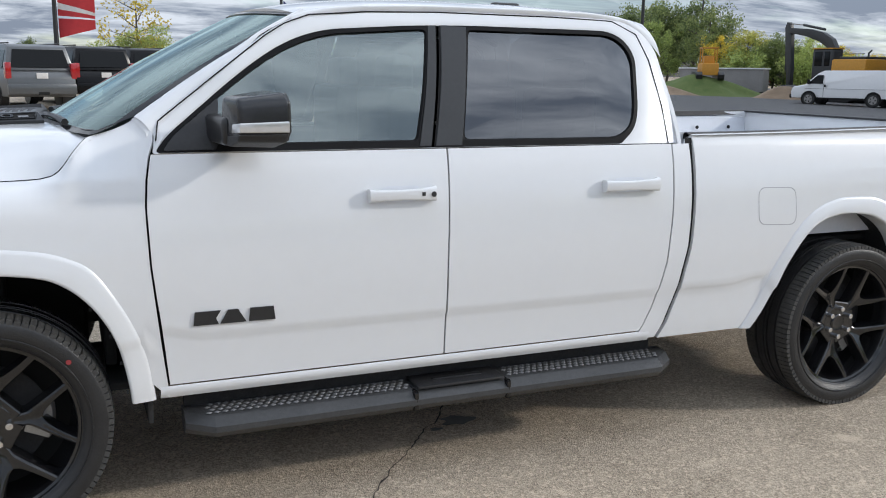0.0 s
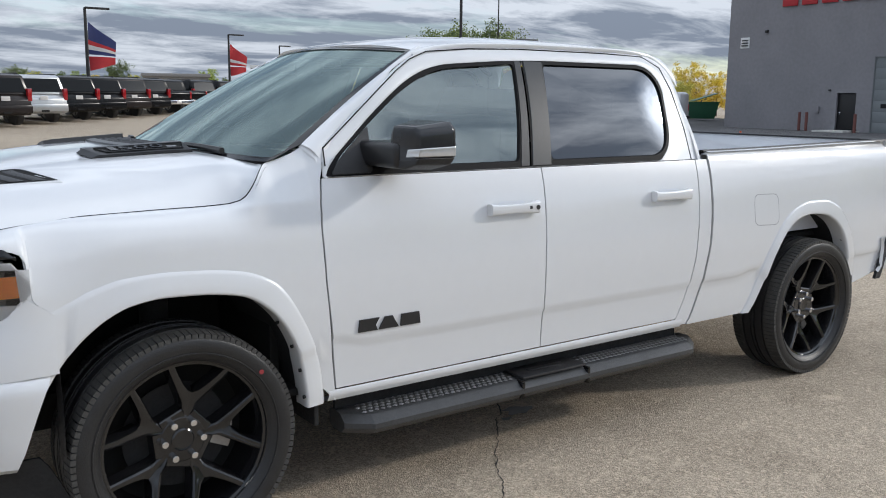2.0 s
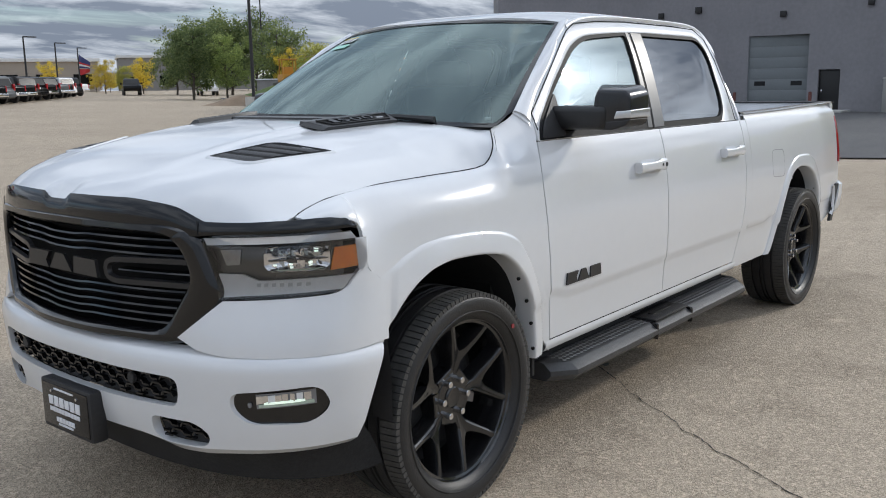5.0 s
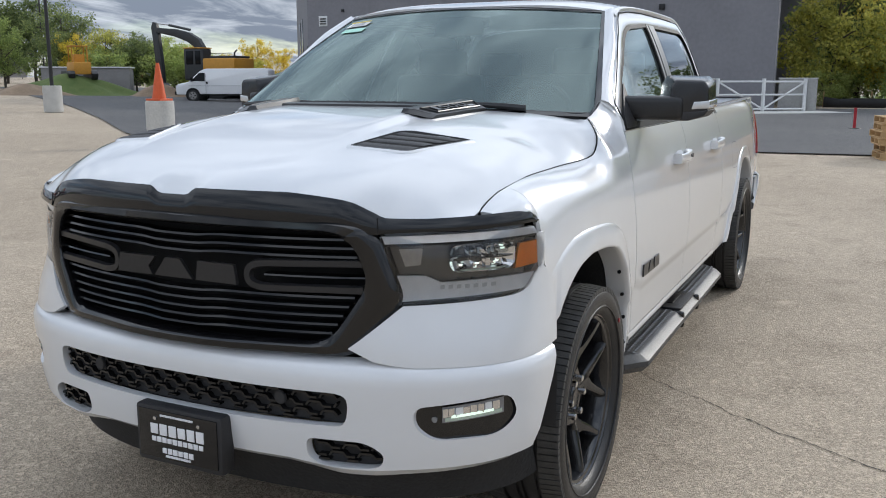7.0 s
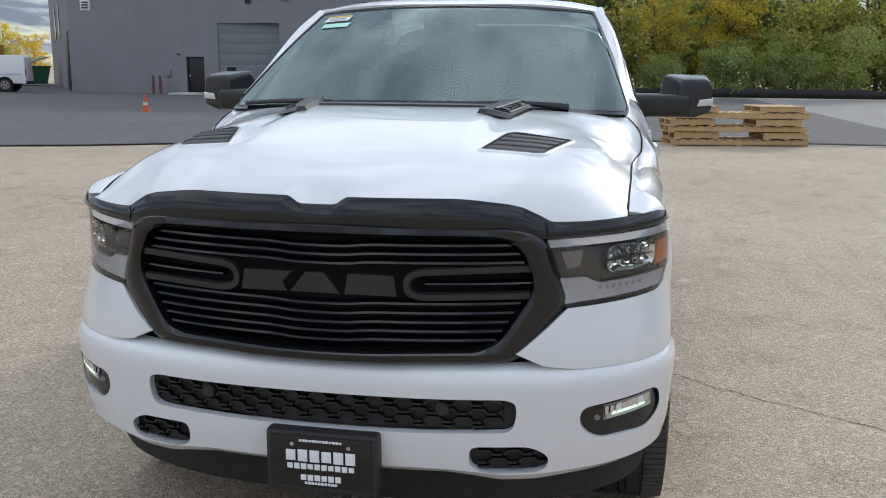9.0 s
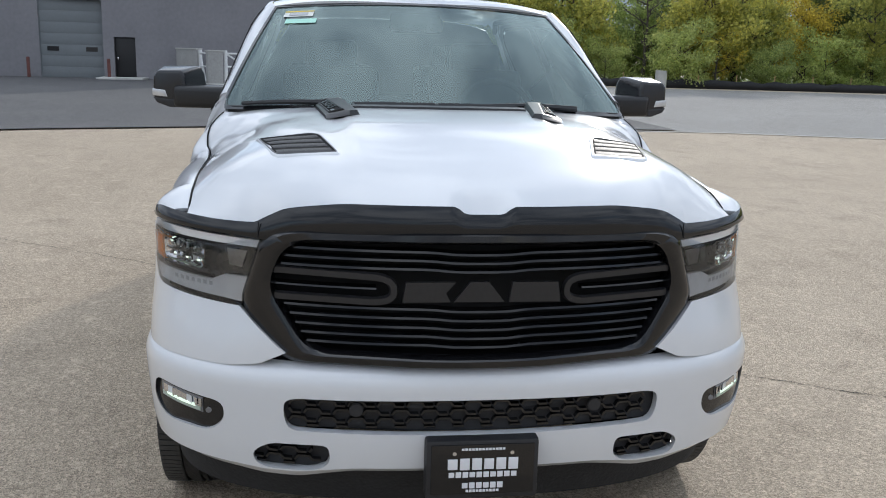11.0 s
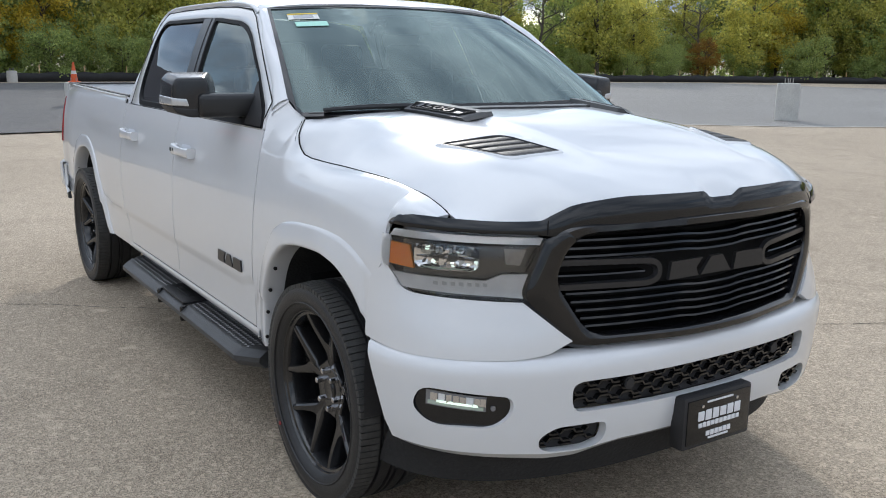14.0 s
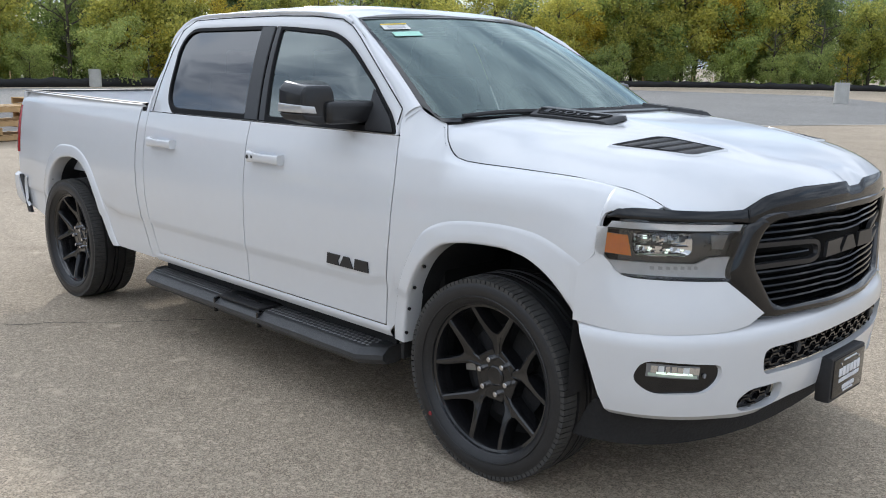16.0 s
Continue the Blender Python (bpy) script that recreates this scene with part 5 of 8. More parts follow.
def wheel(x, s, turn):
    hub = new("wheel")
    hub.parent = truck
    hub.location = (x, s * 0.876, 0.410)
    hub.scale = (1.02, 1.06, 1.02)
    hub.rotation_euler = (0, radians(turn), 0)
    side = [(0.296, 0.104), (0.302, 0.116), (0.318, 0.128), (0.340, 0.139), (0.362, 0.1415), (0.380, 0.138), (0.388, 0.134)]
    half = side + [(0.3965, 0.120), (0.4030, 0.092), (0.4055, 0.068), (0.3960, 0.066), (0.3960, 0.056), (0.4065, 0.054), (0.4075, 0.018), (0.3970, 0.016), (0.3970, 0.006), (0.4075, 0.004)]
    prof = half + [(r, -y) for r, y in reversed(half)]
    tyre = lathe("tyre", prof, RUBBER, hub, 96, "black low-profile road tyre", 50, s)
    verts, faces = tread_block_mesh(s)
    tagged(link_mesh("tread", verts, faces, TREAD, tyre, flat=True), kind="stuff")
    lathe("sidewall_rib", [(0.330, 0.1365), (0.332, 0.1405), (0.335, 0.1408), (0.337, 0.138)], RUBBER, tyre, 96, "", 50, s)
    lathe("rim", [(0.306, 0.104), (0.307, 0.113), (0.303, 0.116), (0.299, 0.114), (0.296, 0.107), (0.287, 0.103), (0.282, 0.092), (0.278, 0.05), (0.266, -0.02), (0.262, -0.11)], RIM, hub, 96, "satin black alloy rim", 35, s)
    lathe("wheel_back", [(0.275, -0.055), (0.20, -0.05), (0.05, -0.05), (0.001, -0.05)], DARK, hub, 32, "", 35, s)
    lathe("brake_disc", [(0.195, -0.012), (0.195, -0.008), (0.105, -0.008), (0.10, 0.005), (0.05, 0.01)], LINER, hub, 48, "dark steel brake disc", 35, s)
    sheet("brake_caliper", lambda a, k: ((0.12, 0.205, 0.215, 0.13)[k] * math.cos(a), s * (0.012, 0.012, -0.02, -0.02)[k], (0.12, 0.205, 0.215, 0.13)[k] * math.sin(a)), lin(0.1, 0.75, 8), range(4), CAST, hub, (0, s, 0))
    for i in range(5):
        verts, faces = spoke_mesh(s, (i + 0.5) * math.tau / 5)
        link_mesh("spoke", verts, faces, RIM, hub, sharp=30)
        verts, faces = hub_web_mesh(s, i * math.tau / 5)
        link_mesh("hub_web", verts, faces, RIM, hub, sharp=30)
    lathe("hub_plate", [(0.084, 0.020), (0.083, 0.0565), (0.080, 0.0580), (0.060, 0.0580), (0.040, 0.0580)], RIM, hub, 40, "", 25, s)
    lathe("hub_cap", [(0.044, 0.036), (0.042, 0.061), (0.036, 0.065), (0.030, 0.063), (0.001, 0.064)], RIM, hub, 40, "round black centre cap", 35, s)
    for i in range(6):
        a = (i + 0.5) * math.tau / 6
        bm = cyl_bm(0.0125, 0.0105, 0.03, (0.0700 * math.cos(a), s * 0.067, 0.0700 * math.sin(a)), "Y", 8, bevel=0.002)
        part("lug_nut", bm, CHROME, hub, "chrome lug nut")
    return hub


for x, s, turn in ((0.0, -1, 30), (0.0, 1, 16), (WHEELBASE, -1, 65), (WHEELBASE, 1, 25)):
    hub = wheel(x, s, turn)
    if x == 0.0:
        a = radians((40, 322)[s > 0] + turn)
        part("paint_dot", cyl_bm(0.009, 0.008, 0.004, (0.352 * math.cos(a), s * 0.1425, 0.352 * math.sin(a)), "Y", 14), MARK, hub, "red paint dot")

# --- mirrors, handles, fuel door, lamps at the tail ---
for s in (-1, 1):
    def solid_loop(loop, x0, x1, bevel, taper=(1.0, 1.0)):
        """A rounded solid from an outline (outwards, up), drawn out along x."""
        n = len(loop)
        bm = bmesh.new()
        vs = [bm.verts.new((x, s * (0.01 + (y - 0.01) * ky), z * kz + (1 - kz) * -0.03)) for x, (ky, kz) in ((x0, taper), (x1, (1.0, 1.0))) for y, z in loop]
        bm.faces.new(vs[:n])
        bm.faces.new(vs[n:])
        for i in range(n):
            bm.faces.new((vs[i], vs[(i + 1) % n], vs[n + (i + 1) % n], vs[n + i]))
        bmesh.ops.recalc_face_normals(bm, faces=bm.faces)
        if bevel:
            bmesh.ops.bevel(bm, geom=bm.edges[:], offset=bevel, segments=3, profile=0.6, affect="EDGES", clamp_overlap=True)
        return bm
    head = [(-0.104, 0.000), (-0.094, 0.074), (-0.074, 0.110), (0.108, 0.106), (0.134, 0.076), (0.139, -0.026), (0.112, -0.062), (0.020, -0.086), (-0.104, -0.086)]
    mirror = part("door_mirror", solid_loop(head, -0.082, 0.084, 0.024, (0.64, 0.84)), CAPM, truck, "black door mirror with a silver turn signal", sharp=60)
    mirror.matrix_basis = pose(0.904 if s < 0 else 0.948, s * 1.110, 1.456, 0, 0, s * -14)
    part("mirror_cap_base", solid_loop([(-0.100, -0.084), (-0.098, -0.048), (0.139, -0.034), (0.113, -0.064), (0.020, -0.088)], -0.0830, 0.080, 0.008, (0.65, 0.85)), TRIM, mirror)
    part("turn_signal", solid_loop([(0.030, -0.034), (0.046, 0.004), (0.142, 0.010), (0.142, -0.028)], -0.0835, 0.078, 0.005, (0.650, 0.845)), SIGNAL, mirror, "silver turn signal strip")
    part("mirror_rim", solid_loop([(0.008 + (y - 0.008) * 0.96, z * 0.96) for y, z in head], 0.072, 0.089, 0.006), SCOOPM, mirror)
    part("mirror_glass", box_bm(0.006, 0.18, 0.120, (0.089, s * 0.018, 0.018), 0.002), CHROME, mirror)
    arm = part("mirror_arm", box_bm(0.15, 0.29, 0.100, (0.866 if s < 0 else 0.890, s * 0.972, 1.427), 0.026, 3, turn=Matrix.Rotation(radians(s * -6), 4, "Z")), SCOOPM, truck)
    plate("mirror_sail", round_loop([(0.625, 1.350), (0.665, 1.400), (0.835, 1.535), (0.815, 1.352)], 0.015), cab_lift(s), TRIM, truck, OUT[s], off=0.006, thick=0.012)
    for x in (1.500, 2.552):
        y = s * side_y(x, 1.165)
        def strap(u, a, x=x, y=y, s=s):
            """A bowed strap: ends sink into the door, the middle stands off it."""
            e = abs(u) ** 5
            tall, deep = 0.024 + 0.004 * e - 0.004 * (1 - abs(u)) + 0.002 * u, 0.010 + 0.013 * e
            c, q = math.cos(a), math.sin(a)
            c, q = math.copysign(abs(c) ** 0.55, c), math.copysign(abs(q) ** 0.55, q)
            k = 0.04 if abs(u) > 0.9995 else 1.0
            return (x + 0.136 * u, y + s * (0.034 - 0.016 * e + deep * c * k), 1.170 + tall * q * k)
        handle = sheet("door_handle", strap, [-1, -0.9994] + lin(-0.97, 0.97, 15) + [0.9994, 1], lin(0, math.tau, 17), WHITE, truck, OUT[s], "white pull handle")
        plate("handle_cup", round_loop([(x - 0.085, 1.140), (x + 0.075, 1.140), (x + 0.085, 1.200), (x - 0.075, 1.202)], 0.028), lambda p, q, off, s=s: (p, s * (side_y(p, q) + off), q), BEDW, handle, OUT[s], off=0.003)
        if x < 2:
            part("door_lock", cyl_bm(0.011, 0.010, 0.006, (x + 0.122, y + s * 0.0425, 1.170), "Y", 14), TRIM, handle, "black lock button")
            part("door_sensor", box_bm(0.014, 0.004, 0.014, (x + 0.080, y + s * 0.0440, 1.172), 0.001), TRIM, handle)
    # tail lamp and rear bumper end
    sheet("tail_lamp", lambda u, z, s=s: (4.800 + 0.044 * u, s * (side_y(4.8, min(z, 1.3)) - 0.006 + 0.004 * math.sin(math.pi * u)), z), lin(0, 1, 6), lin(0.945, 1.295, 8), RED, truck, OUT[s], "red tail lamp", thick=0.03)
    for i, (x, z) in enumerate([(0.468, 0.50), (0.452, 0.61), (0.420, 0.71), (0.362, 0.812)]):
        part("flare_bolt", cyl_bm(0.008, 0.007, 0.008, (x - 0.006, s * 1.0, z), "X", 8), DARK, truck)
    for x, z in ((4.262, 0.60), (4.245, 0.69), (4.205, 0.80)):
        part("flare_bolt", cyl_bm(0.008, 0.007, 0.008, (x - 0.012, s * 0.985, z), "X", 8), DARK, truck)

# fuel door, cut as a fine seam on the driver's side
FUEL = round_loop([(3.275, 0.955), (3.505, 0.945), (3.500, 1.125), (3.272, 1.132)], 0.045)
ring("fuel_door_seam", FUEL, [(3.388 + (x - 3.388) * 0.965, 1.04 + (z - 1.04) * 0.955) for x, z in FUEL], lambda p, q, off: (p, -(side_y(p, q) - 0.012 + off), q), GREYP, truck, (0, -1, 0), ((0, 0.0008), (1, 0.0008)), "round-cornered fuel door seam")

sheet("rear_bumper", lambda u, k: (4.66 + 0.26 * (1 - abs(u) ** 6) + (0.0, 0.02, 0.03, 0.02, -0.02)[k], u * 1.0, (0.775, 0.765, 0.70, 0.58, 0.545)[k]), lin(-1, 1, 41), range(5), WHITE, truck, (1, 0, 0), thick=0.02)
for s in (-1, 1):
    edge_x = lambda z: 4.70 + (z - 0.54) * 0.45
    sheet("bumper_end", lambda u, k, s=s: (lambda z: (edge_x(z) + (4.935 - edge_x(z)) * u, s * ((0.975, 0.998, 1.002, 0.996, 0.97)[k] - 0.03 * smooth(u, 0.6, 1.0)), z))((0.785, 0.765, 0.69, 0.60, 0.55)[k]), lin(0, 1, 8), range(5), WHITE, truck, OUT[s], "white rear bumper corner", thick=0.02)
    sheet("bumper_corner_trim", lambda u, k, s=s: (lambda z: (edge_x(z) - 0.055 + 0.06 * u, s * 0.990, z))(0.50 + 0.275 * k / 5), lin(0, 1, 3), range(6), TRIM, truck, OUT[s], "black bumper corner trim", thick=0.02)

# --- cargo bed ---
for s in (-1, 1):
    sheet("bed_wall", lambda x, z, s=s: (x, s * (0.842 + 0.03 * smooth(z, 1.2, 1.36)), z), lin(2.93, 4.80, 8), lin(0.86, 1.365, 8), BEDW, truck, (0, -s, 0))
    sheet("bed_rail_cap", lambda x, k, s=s: (x, s * (0.862, 0.868, 0.884, 0.898, 0.902)[k], 1.372 + 0.022 * smooth(x, 2.9, 4.84) + (-0.02, 0.010, 0.013, 0.010, 0.0)[k]), lin(2.915, 4.79, 20), range(5), TRIM, truck, (0, 0, 1), "black bed rail cap")
    sheet("bed_rail_top", lambda x, k, s=s: (x, s * (0.898, 0.912, 0.924 - 0.02 * smooth(x, 4.3, 4.84))[k], 1.374 + 0.022 * smooth(x, 2.9, 4.84) + (0.003, 0.004, 0.0)[k]), lin(2.92, 4.832, 20), range(3), WHITE, truck, (0, 0, 1))
    for x in (3.05, 3.32, 4.35, 4.62):
        part("stake_plug", cyl_bm(0.012, 0.012, 0.006, (x, s * 0.842, 1.29), "Y", 10), DARK, truck)
sheet("bed_floor", lambda x, y: (x, y, 0.86 + 0.008 * (round(y * 30) % 2)), lin(2.93, 4.80, 3), lin(-0.845, 0.845, 52), BEDW, truck, (0, 0, 1))
sheet("bed_front", lambda y, z: (2.925, y, z), lin(-0.86, 0.86, 8), lin(0.85, 1.385, 6), BEDW, truck, (1, 0, 0), thick=0.03)
for s in (-1, 1):
    part("wheel_well", box_bm(1.02, 0.36, 0.12, (3.82, s * 0.68, 1.075), 0.05, 3), BEDW, truck)
part("tailgate", box_bm(0.07, 1.80, 0.54, (4.815, 0, 1.125), 0.015, 2), WHITE, truck, "closed white tailgate")
part("tailgate_cap", box_bm(0.075, 1.74, 0.014, (4.80, 0, 1.398), 0.008, 2), TRIM, truck)

# --- side steps ---
for s in (-1, 1):
    step = new("side_step")
    step.parent = truck
    step.location = (0.065, s * -0.060, -0.046)
    tagged(step, "black side step with diamond tread pads")
    X0, X1 = 0.595, 2.78
    def step_point(x, k, s=s):
        t = min(1.0, min(x - X0, X1 - x) / 0.10)
        wide = 0.066 + 0.080 * max(0.0, t)
        prof = [(-0.06, 0.352), (-0.06, 0.412), (-0.04, 0.418), (wide - 0.046, 0.416), (wide - 0.034, 0.411), (wide, 0.384), (wide + 0.001, 0.362), (wide - 0.026, 0.335), (-0.03, 0.335)]
        y, z = prof[int(k)]
        return (x, s * (0.955 + y), z)
    xs = [X0, X0 + 0.05, X0 + 0.099, X0 + 0.101] + lin(X0 + 0.2, X1 - 0.2, 18) + [X1 - 0.101, X1 - 0.099, X1 - 0.05, X1]
    verts = [step_point(x, k) for x in xs for k in range(9)]
    faces = [(j * 9 + k, j * 9 + (k + 1) % 9, (j + 1) * 9 + (k + 1) % 9, (j + 1) * 9 + k) for j in range(len(xs) - 1) for k in range(9)] + [tuple(range(9)), tuple(range((len(xs) - 1) * 9, len(xs) * 9))]
    bm = bmesh.new()
    vs = [bm.verts.new(v) for v in verts]
    for f in faces:
        bm.faces.new([vs[i] for i in f])
    bmesh.ops.recalc_face_normals(bm, faces=bm.faces)
    part("step_board", bm, STEPM, step, sharp=35)
    for a, b in ((0.665, 1.475), (1.92, 2.71)):
        verts, faces = [], []
        for i in range(int((b - a) / 0.030)):
            for j in range(5):
                x, y = a + 0.015 + i * 0.030 + (0.015 if j % 2 else 0), 0.922 + j * 0.029
                k = len(verts)
                verts += [(x - 0.013, s * y, 0.419), (x, s * (y - 0.012), 0.419), (x + 0.013, s * y, 0.419), (x, s * (y + 0.012), 0.419), (x - 0.006, s * y, 0.4225), (x, s * (y - 0.006), 0.4225), (x + 0.006, s * y, 0.4225), (x, s * (y + 0.006), 0.4225)]
                q = [(k, k + 1, k + 5, k + 4), (k + 1, k + 2, k + 6, k + 5), (k + 2, k + 3, k + 7, k + 6), (k + 3, k, k + 4, k + 7), (k + 4, k + 5, k + 6, k + 7)]
                faces += q if s > 0 else [tuple(reversed(f)) for f in q]
        tagged(link_mesh("tread_pad", verts, faces, PADM, step, "raised diamond tread", flat=True), kind="stuff")
    part("step_joint", box_bm(0.022, 0.115, 0.084, (1.490, s * 1.044, 0.375), 0.012, 2), GLOSS, step)
    part("step_joint", box_bm(0.022, 0.115, 0.084, (1.905, s * 1.044, 0.375), 0.012, 2), GLOSS, step)
    part("step_plate", box_bm(0.39, 0.15, 0.012, (1.6975, s * 1.005, 0.424), 0.005, 2), TRIM, step)
    part("step_plate_bar", box_bm(0.22, 0.03, 0.006, (1.70, s * 1.005, 0.432), 0.003, 2), BADGE, step)
    part("step_skirt", box_bm(2.12, 0.02, 0.15, (1.66, s * 0.925, 0.412), 0.006), LINER, step)
    for x in (0.80, 1.70, 2.55):
        part("step_bracket", box_bm(0.06, 0.35, 0.05, (x, s * 0.80, 0.372), 0.008), TRIM, step)

# --- underside ---
for s in (-1, 1):
    part("frame_rail", box_bm(5.4, 0.09, 0.14, (1.95, s * 0.46, 0.46), 0.01), DARK, truck)
    part("lower_arm", box_bm(0.10, 0.40, 0.05, (0.0, s * 0.58, 0.33), 0.015), LINER, truck)
    part("spring_strut", cyl_bm(0.055, 0.055, 0.45, (0.02, s * 0.60, 0.70), "Z", 14), LINER, truck)
for s in (-1, 1):
    part("splash_panel", box_bm(0.02, 0.62, 0.62, (0.54, s * 0.64, 0.66), 0.004), LINER, truck)
part("floor_pan", box_bm(2.5, 1.86, 0.03, (1.65, 0, 0.50), 0.005), DARK, truck)
part("bed_underside", box_bm(1.85, 1.60, 0.03, (3.85, 0, 0.82), 0.005), DARK, truck)
part("engine_block", box_bm(1.0, 0.95, 0.50, (-0.15, 0, 0.72), 0.05), DARK, truck)
part("rear_axle", cyl_bm(0.05, 0.05, 1.5, (WHEELBASE, 0, 0.40), "Y", 14), LINER, truck)
part("axle_case", cyl_bm(0.16, 0.10, 0.24, (WHEELBASE, 0.05, 0.40), "X", 18), LINER, truck)
part("exhaust", cyl_bm(0.035, 0.035, 2.4, (2.6, 0.3, 0.38), "X", 12), STEEL, truck)

# --- hood scoops, vents, wipers ---
for s in (-1, 1):
    # a bar whose long face leans outwards, with a blunt front and a straight ridge
    def scoop_point(u, k, s=s):
        foot = Vector((-0.112 + 0.355 * u, 0.440 + 0.040 * u, 0.0))
        ridge = Vector((-0.150 + 0.368 * u, 0.352 + 0.072 * u, 1.442 + 0.024 * u))
        foot.z = hood_z(foot.x, foot.y) + 0.001
        back = ridge + Vector((0, -0.026 - 0.02 * u, 0.002))
        inner = Vector((back.x, back.y - 0.012, hood_z(back.x, back.y - 0.012) - 0.004))
        p = (foot, foot.lerp(ridge, 0.02) + Vector((0, 0, 0.010)), foot.lerp(ridge, 0.16) + Vector((0, 0, 0.009)), foot.lerp(ridge, 0.90) + Vector((0, 0, 0.003)), ridge, back, inner)[k]
        return (p.x, s * p.y, p.z)
    us = lin(0, 1, 14)
    verts = [scoop_point(u, k) for k in range(7) for u in us]
    nose_at = len(verts)
    verts += [(-0.172, s * 0.352, hood_z(-0.172, 0.352) + 0.003), (-0.140, s * 0.436, hood_z(-0.140, 0.436) + 0.001)]
    n = len(us)
    faces = facing(verts, [(k * n + i, k * n + i + 1, (k + 1) * n + i + 1, (k + 1) * n + i) for k in range(6) for i in range(n - 1)], (0, 0, 1))
    cap_f = [(nose_at + 1, n, 2 * n, nose_at), (0, n, nose_at + 1, 0)[:3], (2 * n, 3 * n, 4 * n, nose_at), (4 * n, 5 * n, 6 * n, nose_at)]
    faces += facing(verts, cap_f, (-1, 0, 0.5)) + facing(verts, [tuple(k * n + n - 1 for k in range(7))], (1, 0, 0))
    scoop = link_mesh("hood_scoop", verts, faces, SCOOPM, truck, "raised black hood scoop with numerals", sharp=30)
    def face_point(u, v, off, s=s):
        """A place on the leaning face of the scoop: u along, v up."""
        a, b = Vector(scoop_point(u, 2)), Vector(scoop_point(u, 3))
        return a.lerp(b, v) + Vector((0, s * 0.45, 0.89)) * off
    panel_at = lambda u, v, off: tuple(face_point(0.13 + 0.80 * u - 0.05 * v * (1 - 2 * u), 0.12 + 0.76 * v, off))
    sheet("scoop_panel", lambda u, v: panel_at(u, v, 0.0012), lin(0, 1, 12), lin(0, 1, 3), DARK, scoop, (0, s, 1))
    tube("panel_rim", [panel_at(u, v, 0.002) for u, v in ((0, 0), (0.5, 0), (1, 0), (1, 0.5), (1, 1), (0.5, 1), (0, 1), (0, 0.5), (0, 0))], 0.0035, SCOOPM, scoop, "", 6)
    sheet("small_bar", lambda u, v: tuple(face_point((0.775 if s < 0 else 0.145) + 0.10 * u, 0.26 + 0.22 * v, 0.0035)), lin(0, 1, 4), lin(0, 1, 3), GREYD, scoop, (0, s, 1))
    # flush vent in the hood: a thin pale rim, dark floor and fine curved louvres
    vent_pts = [(-0.655, s * 0.398), (-0.628, s * 0.596), (-0.300, s * 0.672), (-0.405, s * 0.462)]
    mx, my = sum(p[0] for p in vent_pts) / 4, sum(p[1] for p in vent_pts) / 4
    vent_loop = round_loop(vent_pts, [0.012, 0.05, 0.012, 0.05], 5)
    inset = lambda k: [(mx + (x - mx) * k, my + (y - my) * k) for x, y in vent_loop]
    vent = ring("hood_vent", inset(1.03), inset(0.94), on_hood, WHITE, truck, (0, 0, 1), ((0, 0.0), (0.35, 0.006), (0.7, 0.0065), (1.0, 0.002)), "flush black hood vent with broad louvres")
    ring("vent_frame", inset(0.955), inset(0.905), on_hood, SCOOPM, vent, (0, 0, 1), ((0, 0.004), (0.2, 0.0066), (0.8, 0.0066), (1.0, 0.002)))
    plate("vent_floor", inset(0.955), on_hood, DARK, vent, (0, 0, 1), off=0.0028, shares=(1, 0.85, 0.7, 0.55, 0.4, 0.2))
    for i in range(4):
        t = 0.09 + 0.22 * i
        def louvre_at(u, k, t=t):
            w = t + (0.0, 0.02, 0.135, 0.15)[k]
            a = Vector(vent_pts[0]).lerp(Vector(vent_pts[3]), w)
            b = Vector(vent_pts[1]).lerp(Vector(vent_pts[2]), w)
            p = a.lerp(b, 0.08 + 0.84 * u)
            return on_hood(p.x - 0.010 * math.sin(math.pi * u), p.y, (0.0035, 0.0052, 0.0048, 0.003)[k])
        sheet("louvre", louvre_at, lin(0, 1, 9), range(4), TRIM, vent, (0, 0, 1), sharp=30)
    # numerals, each bent on to the panel
    for place, sign in enumerate("1500"):
        fc = bpy.data.curves.new("numeral", "FONT")
        fc.body = sign
        tmp = new("tmp_text", fc)
        bpy.context.view_layer.update()
        me = bpy.data.meshes.new_from_object(tmp.evaluated_get(bpy.context.evaluated_depsgraph_get()))
        bpy.data.objects.remove(tmp)
        xs, ys = [v.co.x for v in me.vertices], [v.co.y for v in me.vertices]
        wide = (0.07, 0.13, 0.13, 0.13)[place]
        start = (0.0, 0.10, 0.26, 0.42)[place]
        for v in me.vertices:
            a, b = (v.co.x - min(xs)) / (max(xs) - min(xs)), (v.co.y - min(ys)) / (max(ys) - min(ys))
            a = start + wide * a
            v.co = face_point((0.19 + a) if s < 0 else (0.87 - a), 0.24 + 0.54 * b, 0.004)
        me.materials.clear()
        me.materials.append(CAPM)
        ob = new("numeral", me)
        ob.parent = scoop
        solid = ob.modifiers.new("thickness", "SOLIDIFY")
        solid.thickness, solid.offset = 0.003, 0.0

# black panel across the back of the hood, with fine slats
def across(x, off):
    return lambda u: (x + 0.035 * u * u, 0.335 * u, hood_z(x, 0.335 * u * 0.9) + off)


